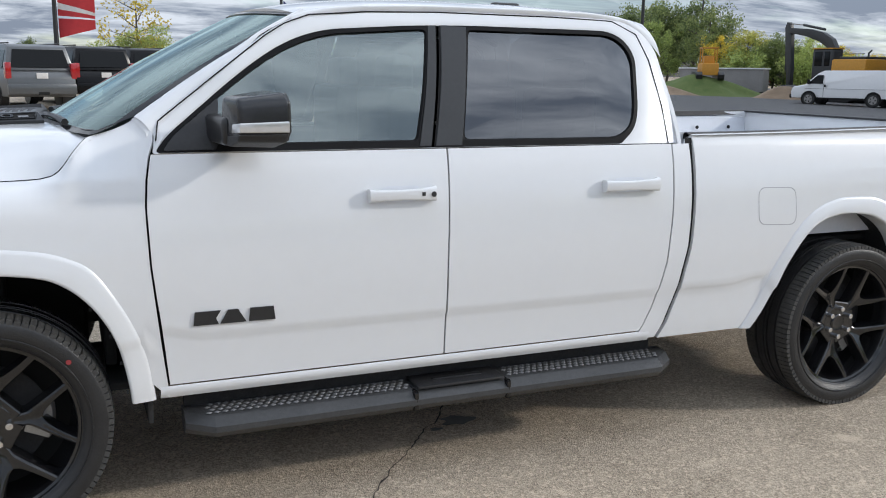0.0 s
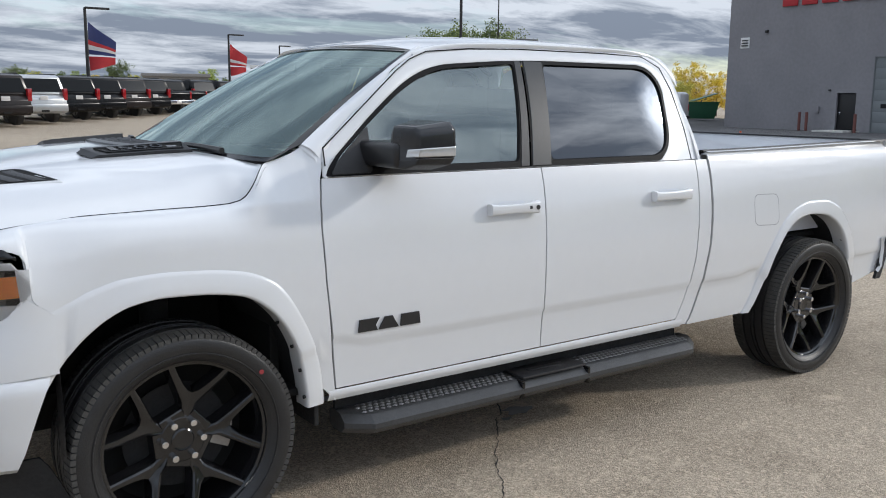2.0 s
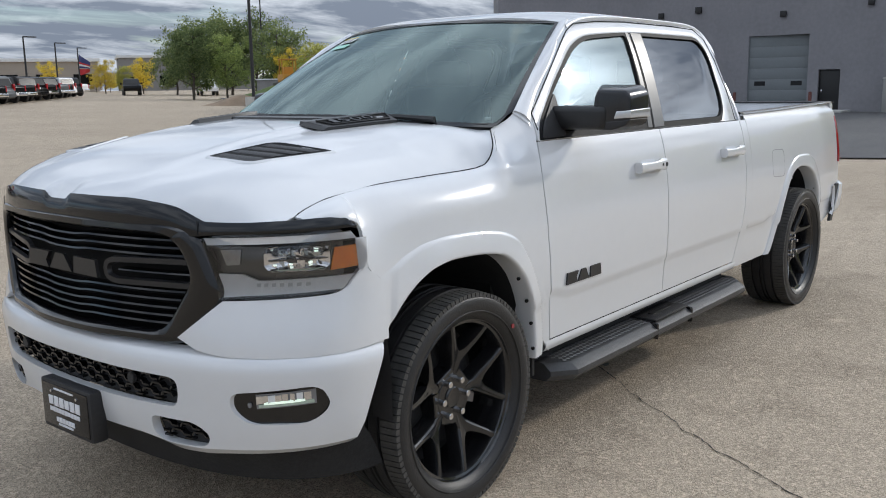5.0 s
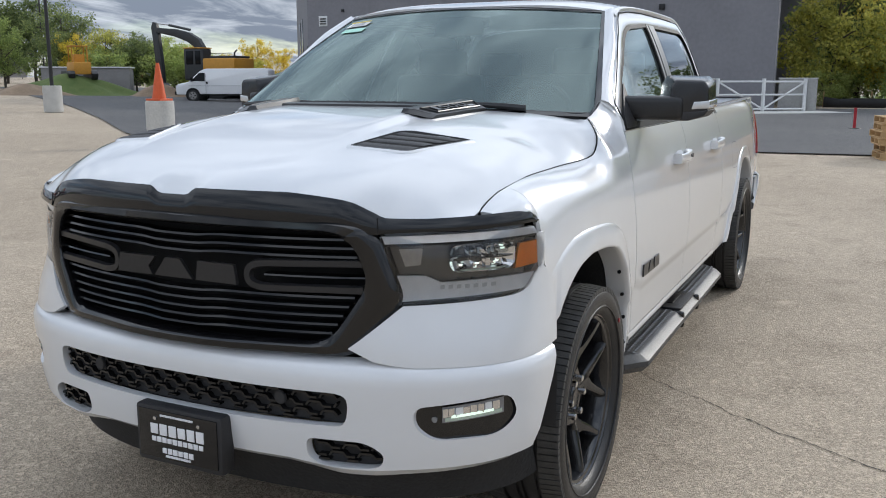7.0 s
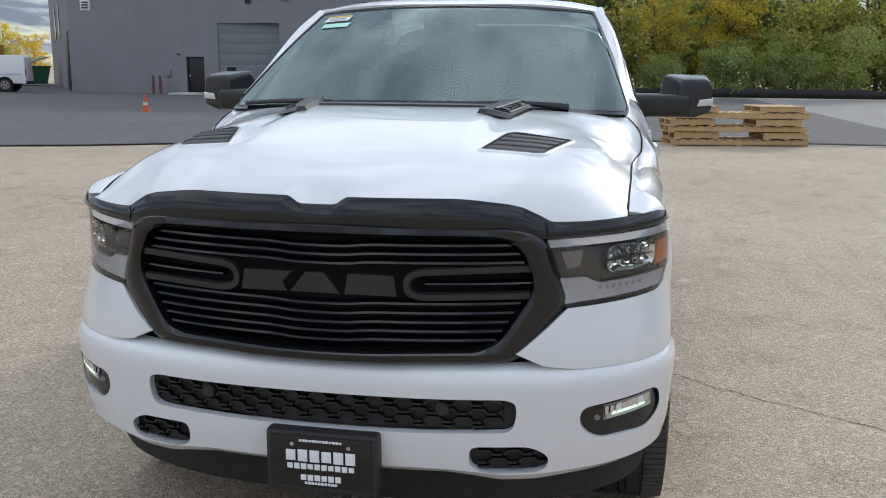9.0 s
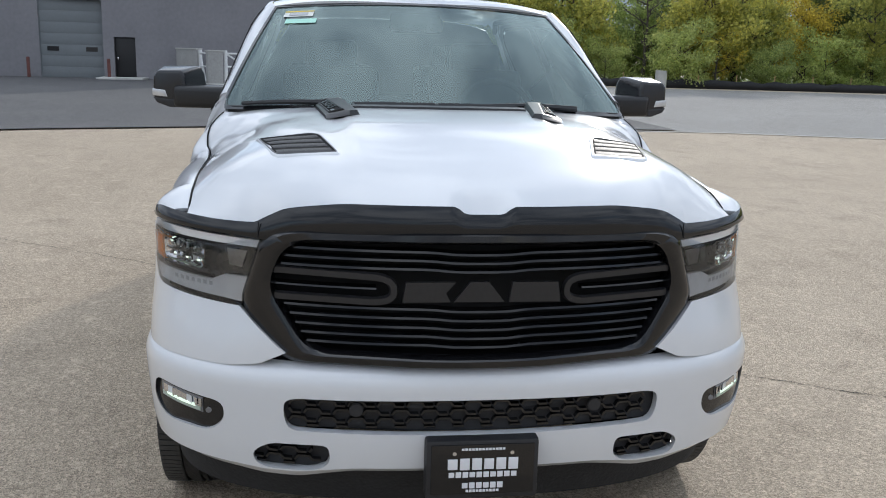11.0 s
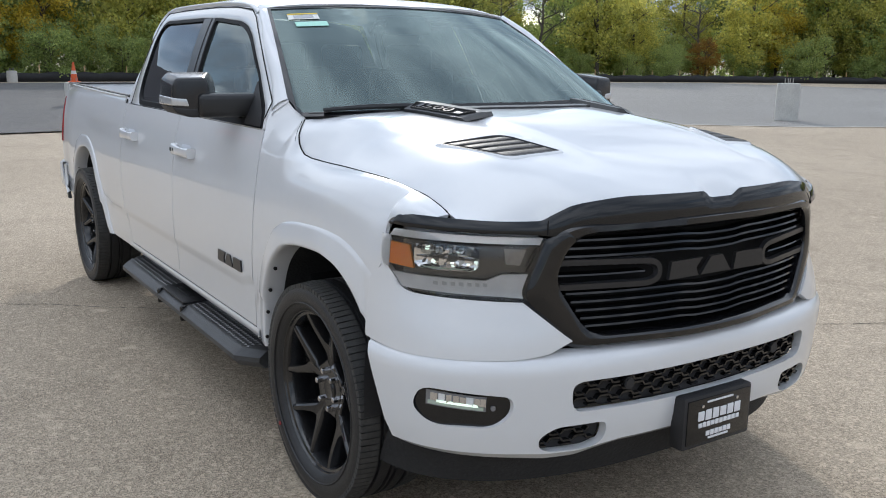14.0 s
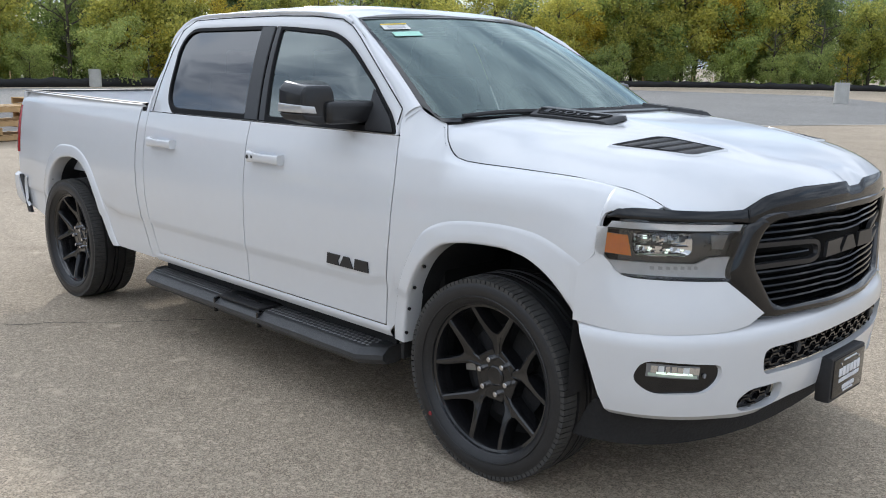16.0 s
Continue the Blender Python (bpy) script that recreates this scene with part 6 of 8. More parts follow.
cowl_rim = sheet("cowl_panel", lambda u, k: across((0.000, 0.003, 0.042, 0.046, 0.200, 0.216)[k], (0.0, 0.008, 0.010, 0.004, 0.004, -0.03)[k])(u), lin(-1, 1, 31), range(6), SCOOPM, truck, (0, 0, 1), "black slatted panel at the foot of the windscreen", sharp=25)
for i in range(5):
    for half in (-1, 1):
        sheet("cowl_slat", lambda u, k, i=i: across(0.058 + 0.028 * i + (0.0, 0.004, 0.012, 0.015)[k], (0.004, 0.0085, 0.0075, 0.004)[k])(u), lin(0.03 * half, 0.97 * half, 16), range(4), TRIM, cowl_rim, (0, 0, 1), sharp=30)
for y0, y1 in ((-0.62, -0.20), (0.36, 0.78)):
    pts = []
    for i in range(9):
        u = (y0 + (y1 - y0) * i / 8) / 0.878
        p = Vector(screen_point(u, 0.030 + 0.012 * math.sin(math.pi * i / 8)))
        pts.append(tuple(p + Vector((-0.010, 0, 0.012))))
    tube("wiper_blade", pts, 0.014, RUBBER, truck, "black wiper blade", 6, 0.009)
part("roof_antenna", box_bm(0.16, 0.05, 0.05, (2.42, 0, 1.964), 0.022, 3), SCOOPM, truck, "dark roof antenna fin")

# stickers inside the windscreen, on the passenger's side
def sticker(u0, u1, v0, v1, material, name, label, off=0.004):
    sheet(name, lambda u, v: tuple(Vector(screen_point(u, v)) + Vector((-off * 0.45, 0, off))), lin(u0, u1, 4), lin(v0, v1, 4), material, truck, (-1, 0, 1), label)


sticker(0.70, 0.895, 0.845, 0.900, STICKER, "windscreen_sticker", "white sticker with a yellow edge and dark bars")
sticker(0.70, 0.895, 0.896, 0.908, YELLOWP, "sticker_band", "", 0.006)
sticker(0.735, 0.86, 0.856, 0.886, GREYP, "sticker_bars", "", 0.006)
sticker(0.665, 0.865, 0.765, 0.815, MINT, "windscreen_sticker", "mint green sticker")

# front plate in its holder
holder = part("plate_holder", box_bm(0.06, 0.335, 0.185, (-1.000, -0.012, 0.465), 0.012, 2), TRIM, truck, "black dealer plate with white bars of print")
part("plate", box_bm(0.006, 0.305, 0.155, (-1.031, -0.012, 0.468), 0.002), GLOSS, holder)
for z, w, h, count in ((0.532, 0.130, 0.007, 13), (0.486, 0.215, 0.036, 6), (0.453, 0.205, 0.017, 10), (0.419, 0.125, 0.018, 6), (0.402, 0.100, 0.008, 10)):
    for i in range(count):
        step_w = w / count
        part("print_bar", box_bm(0.003, step_w * 0.80, h * (1.0 if i % 3 else 0.9), (-1.035, -0.012 + w / 2 - step_w * (i + 0.5), z), 0.0008), PRINT, holder)
for y in (-0.085, 0.085):
    part("plate_screw", cyl_bm(0.006, 0.006, 0.004, (-1.035, y - 0.012, 0.520), "X", 10), CHROME, holder)

# --- cabin ---
part("dashboard", box_bm(0.50, 1.50, 0.16, (0.62, 0, 1.315), 0.05, 3), LEATHER, truck)
for y in (-0.40, 0.40):
    for x, lean in ((1.55, 14), (2.42, 12)):
        seat = new("seat")
        seat.parent = truck
        seat.location = (x, y, 0.0)
        part("cushion", box_bm(0.52, 0.54, 0.16, (-0.20, 0, 0.95), 0.05, 3), LEATHER, seat)
        part("backrest", box_bm(0.14, 0.52, 0.62, (0.10, 0, 1.26), 0.05, 3, turn=None), LEATHER, seat)
        part("headrest", box_bm(0.10, 0.28, 0.18, (0.13, 0, 1.62), 0.04, 3), LEATHER, seat)
sheet("steering_wheel", lambda a, b: (0.98 + 0.19 * math.sin(a) * 0.42 - 0.016 * math.cos(b) * 0.9, -0.40 + (0.185 + 0.016 * math.sin(b)) * math.cos(a), 1.36 + (0.185 + 0.016 * math.sin(b)) * math.sin(a) * 0.9), lin(0, math.tau, 33), lin(0, math.tau, 9), LEATHER, truck, (0, 0, 1), "black steering wheel")
part("rear_view_mirror", box_bm(0.04, 0.26, 0.07, (1.02, 0, 1.78), 0.02, 2), GLOSS, truck)
part("sensor_housing", box_bm(0.10, 0.24, 0.05, (1.09, 0, 1.815), 0.02, 2), GLOSS, truck)
part("firewall", box_bm(0.04, 1.66, 0.80, (0.42, 0, 0.95), 0.01), DARK, truck)
part("cabin_back", box_bm(0.03, 1.70, 0.75, (2.80, 0, 1.0), 0.01), LEATHER, truck)

# ---- ground ----
def ground_z(x, y):
    """The lot climbs gently away to the north."""
    return min(1.6, 0.020 * max(0.0, (y - 0.55 * x) - 6.0)) if y > 0 else 0.0


gx = [-3000, -800, -300, -120, -60] + lin(-30, 130, 33) + [200, 400, 900, 3000]
gy = [-3000, -800, -300, -150, -90] + lin(-70, 130, 41) + [200, 400, 900, 3000]
ground = sheet("ground", lambda x, y: (x, y, ground_z(x, y)), gx, gy, LOT, None, (0, 0, 1))
tagged(ground, "worn tan asphalt lot with cracks and stains", "ground", kind="structure")


def paved(name, left, right, material, lift, label):
    """A strip of paving between two matched lines on the ground."""
    verts, faces = [], []
    n = 9
    for a, b in zip(left, right):
        for i in range(n):
            x, y = a[0] + (b[0] - a[0]) * i / (n - 1), a[1] + (b[1] - a[1]) * i / (n - 1)
            verts.append((x, y, ground_z(x, y) + lift))
    for j in range(len(left) - 1):
        for i in range(n - 1):
            faces.append((j * n + i, j * n + i + 1, (j + 1) * n + i + 1, (j + 1) * n + i))
    ob = link_mesh(name, verts, facing(verts, faces, (0, 0, 1)), material, None)
    return tagged(ob, label, "pavement", kind="structure")


EDGE = [(53.0, 70.0), (36.4, 45.4), (27.3, 32.0), (20.4, 22.9), (15.7, 17.1), (13.2, 13.6), (12.2, 11.4), (12.9, 9.6), (14.9, 6.0), (16.9, 0.6), (17.3, -3.0), (17.2, -8.0), (16.0, -12.5), (13.0, -16.3), (11.6, -18.1), (10.0, -21.7), (4.0, -34.0)]
FAR = [(70.0, 70.0), (64.0, 46.0), (60.0, 38.0), (52.0, 34.0), (50.0, 30.0), (48.0, 26.0), (47.0, 20.0), (47.0, 14.0), (47.0, 8.0), (47.5, 2.0), (48.5, -3.0), (49.0, -8.0), (49.0, -18.0), (47.5, -28.0), (46.0, -38.0), (44.0, -52.0), (22.0, -56.0)]
paved("pavement_dark", EDGE[:12], FAR[:12], ROADM, 0.032, "dark newer asphalt apron before the building")
paved("pavement_pale", EDGE[11:], FAR[11:], PALE, 0.007, "pale grey asphalt running to the trees")

WEAR = mat("worn_white_line", (0.56, 0.53, 0.48), 0.9, vary=0.35, scale=30)
CRACKM = mat("crack_dirt", (0.03, 0.027, 0.024), 0.95, vary=0.3, scale=30)


def ribbon(name, pts, width, material, lift, label, category, jag=0.0, seed=1):
    rnd = random.Random(seed)
    verts, faces = [], []
    fine = []
    for a, b in zip(pts, pts[1:]):
        k = max(1, int(math.dist(a, b) / 0.028)) if jag else 6
        fine += [(a[0] + (b[0] - a[0]) * i / k, a[1] + (b[1] - a[1]) * i / k) for i in range(k)]
    fine.append(pts[-1])
    drift = 0.0
    for i, (x, y) in enumerate(fine):
        a, b = fine[max(0, i - 1)], fine[min(len(fine) - 1, i + 1)]
        d = Vector((b[0] - a[0], b[1] - a[1])).normalized()
        nrm = Vector((-d.y, d.x))
        drift = drift * 0.72 + rnd.uniform(-jag, jag)
        w = width * (rnd.uniform(0.35, 1.3) if jag else 1.0) / 2
        for sg in (-1, 1):
            q = Vector((x, y)) + nrm * (drift + sg * w)
            verts.append((q.x, q.y, ground_z(q.x, q.y) + lift))
    for i in range(len(fine) - 1):
        faces.append((2 * i, 2 * i + 1, 2 * i + 3, 2 * i + 2))
    ob = link_mesh(name, verts, facing(verts, faces, (0, 0, 1)), material, None, flat=True)
    return tagged(ob, label, category, kind="structure")


ribbon("pavement_crack", [(6.5, 6.0), (5.2, 4.2), (4.2, 2.7), (3.8, 2.1), (3.3, 1.4), (3.0, 1.02), (2.0, -0.3), (1.41, -1.05), (1.07, -1.5), (0.72, -2.1), (0.42, -2.65), (0.10, -3.2), (-0.5, -4.6), (-1.2, -6.0)], 0.0075, CRACKM, 0.004, "long jagged dark crack across the lot", "crack", 0.0105, 3)
ribbon("pavement_crack", [(-1.4, -7.5), (-2.6, -6.2), (-3.6, -5.6)], 0.006, CRACKM, 0.004, "short dark crack in the lot", "crack", 0.012, 5)
for wide, pts in ((0.11, [(8.02, -9.82), (9.94, -12.31)]), (0.11, [(7.56, -9.80), (9.77, -12.60)]), (0.06, [(9.18, -8.59), (10.1, -9.83), (11.04, -11.08)]), (0.035, [(6.08, -7.17), (6.58, -8.11)])):
    ribbon("trim_line", pts, wide, WEAR, 0.004, "worn white parking line", "line", 0.012, 7)
ribbon("trim_line", [(17.1, -4.0), (16.9, -9.0), (15.9, -12.6), (13.0, -16.3), (11.6, -18.1), (10.0, -21.7), (4.0, -34.0)], 0.22, mat("pale_joint", (0.40, 0.38, 0.35), 0.9, vary=0.2), 0.012, "pale joint between two pavings", "joint")
OIL = mat("oil_stain", (0.05, 0.045, 0.042), 0.35, vary=0.3)
rnd = random.Random(8)
for cx, cy, r in ((1.95, -0.53, 0.055), (1.82, -0.60, 0.02)):
    verts = [(cx + r * (1 + 0.35 * math.sin(3 * a + cx) + rnd.uniform(-0.15, 0.15)) * math.cos(a) * 1.6, cy + r * (1 + rnd.uniform(-0.2, 0.2)) * math.sin(a), 0.004) for a in lin(0, math.tau * 23 / 24, 24)]
    tagged(link_mesh("pavement_stain", verts, [tuple(range(24))], OIL, None, flat=True), "small dark oil stain on the lot", "stain", kind="structure")

# round utility cover, set in the lot
COVER = mat("worn_iron_cover", (0.30, 0.29, 0.285), 0.34, metal=0.7, vary=0.2, scale=10, bump=0.3, bump_scale=60)
cover = thing("manhole_cover", (6.08, 7.70, 0.0), label="round worn grey iron cover set flush in the lot", category="manhole cover")
part("ring", cyl_bm(0.66, 0.64, 0.012, (0, 0, 0.006), "Z", 48, bevel=0.003), CAST, cover, "pale cast ring")
part("lid", cyl_bm(0.56, 0.555, 0.012, (0, 0, 0.012), "Z", 48, bevel=0.003), COVER, cover)
for i in range(2):
    part("lifting_slot", box_bm(0.10, 0.035, 0.006, (0.40 - 0.80 * i, 0, 0.018), 0.002), DARK, cover)

# ---- the grey building ----
WALLM = mat("grey_wall_paint", (0.235, 0.229, 0.243), 0.75, vary=0.10, scale=0.6, bump=0.15, bump_scale=25)
DOORM = mat("grey_door_paint", (0.185, 0.203, 0.212), 0.55, vary=0.06, scale=1.5)
BLACKD = mat("black_door_paint", (0.012, 0.012, 0.013), 0.4, vary=0.1)
WHITEM = mat("white_painted_metal", (0.72, 0.72, 0.71), 0.5, vary=0.06)
CONC = mat("pale_concrete", (0.52, 0.51, 0.48), 0.85, vary=0.14, scale=3, bump=0.3, bump_scale=40)
BLOCKW = mat("grey_block_wall", (0.26, 0.25, 0.24), 0.9, vary=0.12, scale=2.0)
SIGNR = mat("red_sign", (0.42, 0.02, 0.03), 0.4, vary=0.05)
GLASSD = mat("dark_door_glass", (0.02, 0.022, 0.025), 0.1, vary=0.1)
building = thing("building", label="long grey painted commercial building with garage doors", category="building")
B0, B1 = Vector((45.14, 30.8)), Vector((43.2, 2.8))


def wall_x(y):
    return B0.x + (B1.x - B0.x) * (y - B0.y) / (B1.y - B0.y)


BH = 9.0
wall = part("wall", box_bm(0.4, 28.1, BH, (0, 0, BH / 2)), WALLM, building)
wall.matrix_basis = pose((B0.x + B1.x) / 2 + 0.2, (B0.y + B1.y) / 2, 0, 0, 0, math.degrees(math.atan2(-(B1.x - B0.x), B1.y - B0.y)) - 180)
door_specs = [("garage_door", 21.25, 17.5, 3.92), ("garage_door", 14.27, 11.2, 3.80), ("entry_door", 23.28, 22.14, 2.10), ("entry_door", 10.68, 9.64, 2.06)]
cutters = [prism([((wall.matrix_basis.inverted() @ Vector((wall_x(y), y, 0))).y, z) for y, z in ((y0, -0.2), (y1, -0.2), (y1, zt), (y0, zt))], -1.0, 1.0) for _, y0, y1, zt in door_specs]
for c in cutters:
    c.matrix_basis = wall.matrix_basis
cut(wall, cutters)
# the long side runs off at an angle from the corner, with a door and two tall windows
north = new("side_wall_group")
north.parent = building
north.matrix_basis = pose(B0.x + 0.12, B0.y + 0.02, 0, 0, 0, 36.5)
tagged(north, "grey side wall with a door and tall windows")
part("side_wall", box_bm(25.0, 0.4, BH, (12.5, -0.2, BH / 2)), WALLM, north)
part("side_door", box_bm(2.6, 0.05, 3.6, (3.2, 0.02, 1.8), 0.01), BLACKD, north, "tall black door")
for x in (11.0, 16.0):
    part("side_window", box_bm(1.3, 0.05, 2.4, (x, 0.02, 4.6), 0.01), GLASSD, north)
part("side_wall", box_bm(26, 0.4, BH, (13.1, 0.2, BH / 2)), WALLM, building).matrix_basis = pose(B1.x + 0.1, B1.y - 0.06, 0, 0, 0, 14)
end = north.matrix_basis @ Vector((25.0, -0.2, 0))
part("back_wall", box_bm(0.4, end.y - B1.y, BH, (end.x + 0.2, (end.y + B1.y) / 2, BH / 2)), WALLM, building)
roof_loop = [(B1.x + 0.3, B1.y), (B1.x + 26, B1.y), (end.x, end.y - 0.3), (B0.x + 0.6, B0.y - 0.2)]
roof = prism(roof_loop, BH - 0.35, BH - 0.05, "Z")
roof.name, roof.parent = "roof", building
roof.data.materials.clear()
roof.data.materials.append(WALLM)
for kind, y0, y1, zt in door_specs:
    w, yc, x = y0 - y1, (y0 + y1) / 2, wall_x((y0 + y1) / 2) + 0.22
    if kind == "garage_door":
        d = new(kind)
        d.parent = building
        d.location = (x, yc, 0)
        tagged(d, "grey sectional garage door with two small windows")
        for i in range(7):
            part("panel", box_bm(0.06, w - 0.04, zt / 7 - 0.006, (0, 0, zt / 7 * (i + 0.5)), 0.004), DOORM, d)
        for sy in (-1, 1):
            part("pane", box_bm(0.02, 0.55, 0.22, (-0.035, sy * w * 0.30, 1.42)), GLASSD, d)
            part("guide_rail", box_bm(0.09, 0.07, zt, (-0.02, sy * (w / 2 + 0.0), zt / 2)), DOORM, d)
        for sy in (-1, 1):
            b = thing("bollard", (x - 0.9, yc + sy * (w / 2 + 0.35), 0), label="rusty red steel bollard beside a garage door", category="bollard", group="bollards at the garage doors")
            part("post", cyl_bm(0.08, 0.08, 1.0, (0, 0, 0.5), "Z", 14, bevel=0.02), mat("rusty_red_paint", (0.16, 0.06, 0.05), 0.7, vary=0.3), b)
    else:
        d = part(kind, box_bm(0.06, w - 0.06, zt - 0.03, (x, yc, zt / 2), 0.006), BLACKD, building, "black steel entry door")
        part("door_handle", box_bm(0.06, 0.06, 0.14, (x - 0.06, yc + w * 0.35, 1.02), 0.01), CHROME, d)
        part("door_frame", box_bm(0.08, 0.06, zt, (x - 0.02, yc + w / 2, zt / 2)), BLACKD, d)
        part("door_frame", box_bm(0.08, 0.06, zt, (x - 0.02, yc - w / 2, zt / 2)), BLACKD, d)
louver = part("wall_louvre", box_bm(0.06, 0.62, 0.62, (wall_x(29.6) - 0.01, 29.6, 5.0), 0.01), WHITEM, building, "white square wall louvre")
for i in range(3):
    part("louvre_slat", box_bm(0.05, 0.44, 0.07, (wall_x(29.6) - 0.04, 29.6, 4.84 + 0.15 * i)), BLACKD, louver)
for y, z, q in ((28.07, 5.58, 0.16), (23.7, 2.23, 0.10), (19.3, 5.13, 0.30), (17.1, 5.3, 0.34), (12.53, 4.82, 0.30), (8.4, 5.1, 0.28)):
    part("wall_lamp", box_bm(0.14, q, q, (wall_x(y) - 0.07, y, z), 0.02), BLACKD, building, "small dark wall fixture")
part("meter_box", box_bm(0.14, 0.25, 0.35, (wall_x(24.4) - 0.07, 24.4, 1.19), 0.02), WALLM, building)
for y in (25.05, 24.6):
    b = thing("bollard", (wall_x(y) - 0.7, y, 0), label="rusty red steel bollard beside a garage door", category="bollard", group="bollards at the garage doors")
    part("post", cyl_bm(0.08, 0.08, 1.05, (0, 0, 0.525), "Z", 14, bevel=0.02), bpy.data.materials["rusty_red_paint"], b)
# the sign's letters are plain red blocks
for i in range(10):
    y = 26.6 - i * 1.25
    if i != 6:
        part("sign_block", box_bm(0.12, 0.95, 0.95, (wall_x(y) - 0.06, y, 7.35), 0.05), SIGNR, building, "red block of a wall sign")
part("entry_slab", box_bm(1.6, 2.2, 0.12, (wall_x(10.15) - 0.8, 10.15, 0.06), 0.02), CONC, building)
part("entry_slab", box_bm(1.6, 1.8, 0.12, (wall_x(22.7) - 0.8, 22.7, 0.06), 0.02), CONC, building)

# pale walls of the corner yard, with white pipe gates between them
YARDW = mat("pale_yard_wall", (0.36, 0.355, 0.34), 0.9, vary=0.14, scale=1.2, bump=0.2, bump_scale=30)


def yard_wall(a, b, h, label):
    """A thick rendered wall from a to b, with a coping."""
    d = Vector(b) - Vector(a)
    w = thing("yard_wall", ((a[0] + b[0]) / 2, (a[1] + b[1]) / 2, 0), math.degrees(math.atan2(d.y, d.x)), label=label, category="wall", group="pale walls of the corner yard")
    part("wall_body", box_bm(d.length, 0.24, h - 0.06, (0, 0, (h - 0.06) / 2), 0.01), YARDW, w)
    part("coping", box_bm(d.length + 0.05, 0.30, 0.06, (0, 0, h - 0.03), 0.012), CONC, w)


def pipe_gate(a, b, h, posts, braces, label):
    """White pipes: upright posts at shares of the way, three rails, braces."""
    d = Vector(b) - Vector(a)
    n = d.length
    g = thing("pipe_gate", (*a, 0), math.degrees(math.atan2(d.y, d.x)), label=label, category="gate", group="white pipe gates of the corner yard")
    for k in posts:
        part("gate_post", cyl_bm(0.085, 0.085, h, (n * k, 0, h / 2), "Z", 12), WHITEM, g)
    for z in (0.16, 0.82, h - 0.14):
        part("rail", cyl_bm(0.045, 0.045, n, (n / 2, 0, z), "X", 10), WHITEM, g)
    for k0, k1 in braces:
        e = Vector((n * (k1 - k0), 0, 0.30 - h))
        bm = cyl_bm(0.045, 0.045, e.length, (0, 0, 0), "Z", 10)
        bmesh.ops.transform(bm, matrix=Matrix.Translation((n * (k0 + k1) / 2, 0, h / 2 + 0.01)) @ e.to_track_quat("Z", "Y").to_matrix().to_4x4(), verts=bm.verts)
        part("brace", bm, WHITEM, g)


yard_wall((43.55, 7.55), (40.30, 6.12), 1.62, "low pale rendered wall running out from the building")
yard_wall((39.25, 5.66), (39.62, 5.02), 1.56, "short pale rendered wall between two white gates")
yard_wall((43.30, 2.55), (43.05, 0.86), 1.60, "low pale rendered wall at the building's corner")
pipe_gate((40.10, 6.05), (39.35, 5.75), 1.56, (0.02,), ((0.0, 1.0),), "narrow white pipe gate between pale walls")
pipe_gate((39.66, 4.86), (42.80, 1.36), 1.56, (0.0, 0.52, 1.0), ((0.0, 0.52), (1.0, 0.52)), "white pipe gate with diagonal braces on a slab")
slab = tagged(part("gate_slab", box_bm(2.6, 6.6, 0.06, (0, 0, 0.03), 0.02), CONC), "pale concrete slab under the gate", "slab", kind="structure")
slab.matrix_basis = pose(40.6, 2.55, 0, 0, 0, 42)

# ---- concrete pole bases, cones, pallets, posts ----
ORANGE = mat("orange_cone", (0.62, 0.10, 0.025), 0.55, vary=0.12)
WHITEB = mat("white_band", (0.62, 0.60, 0.58), 0.5, vary=0.1)
POLEM = mat("black_pole", (0.02, 0.02, 0.021), 0.5, vary=0.1)


def pole_base(x, y, h=1.05, r=0.30, pole=0.0):
    b = thing("pole_base", (x, y, ground_z(x, y)), label="round pale concrete light pole base", category="pole base", group="concrete pole bases")
    part("concrete", cyl_bm(r, r, h, (0, 0, h / 2), "Z", 28, bevel=0.02), CONC, b)
    if pole:
        part("pole", cyl_bm(0.075, 0.055, pole, (0, 0, h + pole / 2), "Z", 10), POLEM, b, "slim black pole")
    else:
        for i in range(4):
            a = i * math.tau / 4 + 0.4
            part("anchor_bolt", cyl_bm(0.015, 0.015, 0.14, (0.11 * math.cos(a), 0.11 * math.sin(a), h + 0.07), "Z", 6), STEEL, b)
    return b


def cone(x, y, z, h=0.72):
    c = thing("traffic_cone", (x, y, z), label="orange traffic cone on a square foot", category="traffic cone", group="orange traffic cones")
    k = h / 0.72
    part("foot", box_bm(0.36 * k, 0.36 * k, 0.04 * k, (0, 0, 0.02 * k), 0.01), ORANGE, c)
    part("body", cyl_bm(0.135 * k, 0.03 * k, 0.68 * k, (0, 0, 0.38 * k), "Z", 20), ORANGE, c)
    part("band", cyl_bm(0.098 * k, 0.079 * k, 0.12 * k, (0, 0, 0.36 * k), "Z", 20), WHITEB if h < 0.7 else ORANGE, c)


pole_base(12.3, 12.5, 1.05, 0.31)
cone(12.3, 12.5, ground_z(12.3, 12.5) + 1.05, 0.82)
pole_base(22.6, 27.7, 1.05, 0.36, 9.0)
pole_base(13.4, -19.9, 1.05, 0.32)
pole_base(27.0, -3.36, 0.72, 0.30)
cone(27.0, -3.36, 0.72, 0.62)
pole_base(50.5, -4.7, 0.62, 0.27)
pole_base(47.5, -40.0, 1.05, 0.33)
pole_base(15.6, -43.0, 1.05, 0.36)
pole_base(51.0, -20.5, 1.05, 0.36)
cone(25.2, 15.1, 0.0, 0.62)
post = thing("marker_post", (27.9, -1.2, 0), label="thin red marker post on a black foot", category="marker post")
part("foot", cyl_bm(0.22, 0.18, 0.05, (0, 0, 0.025), "Z", 16), RUBBER, post)
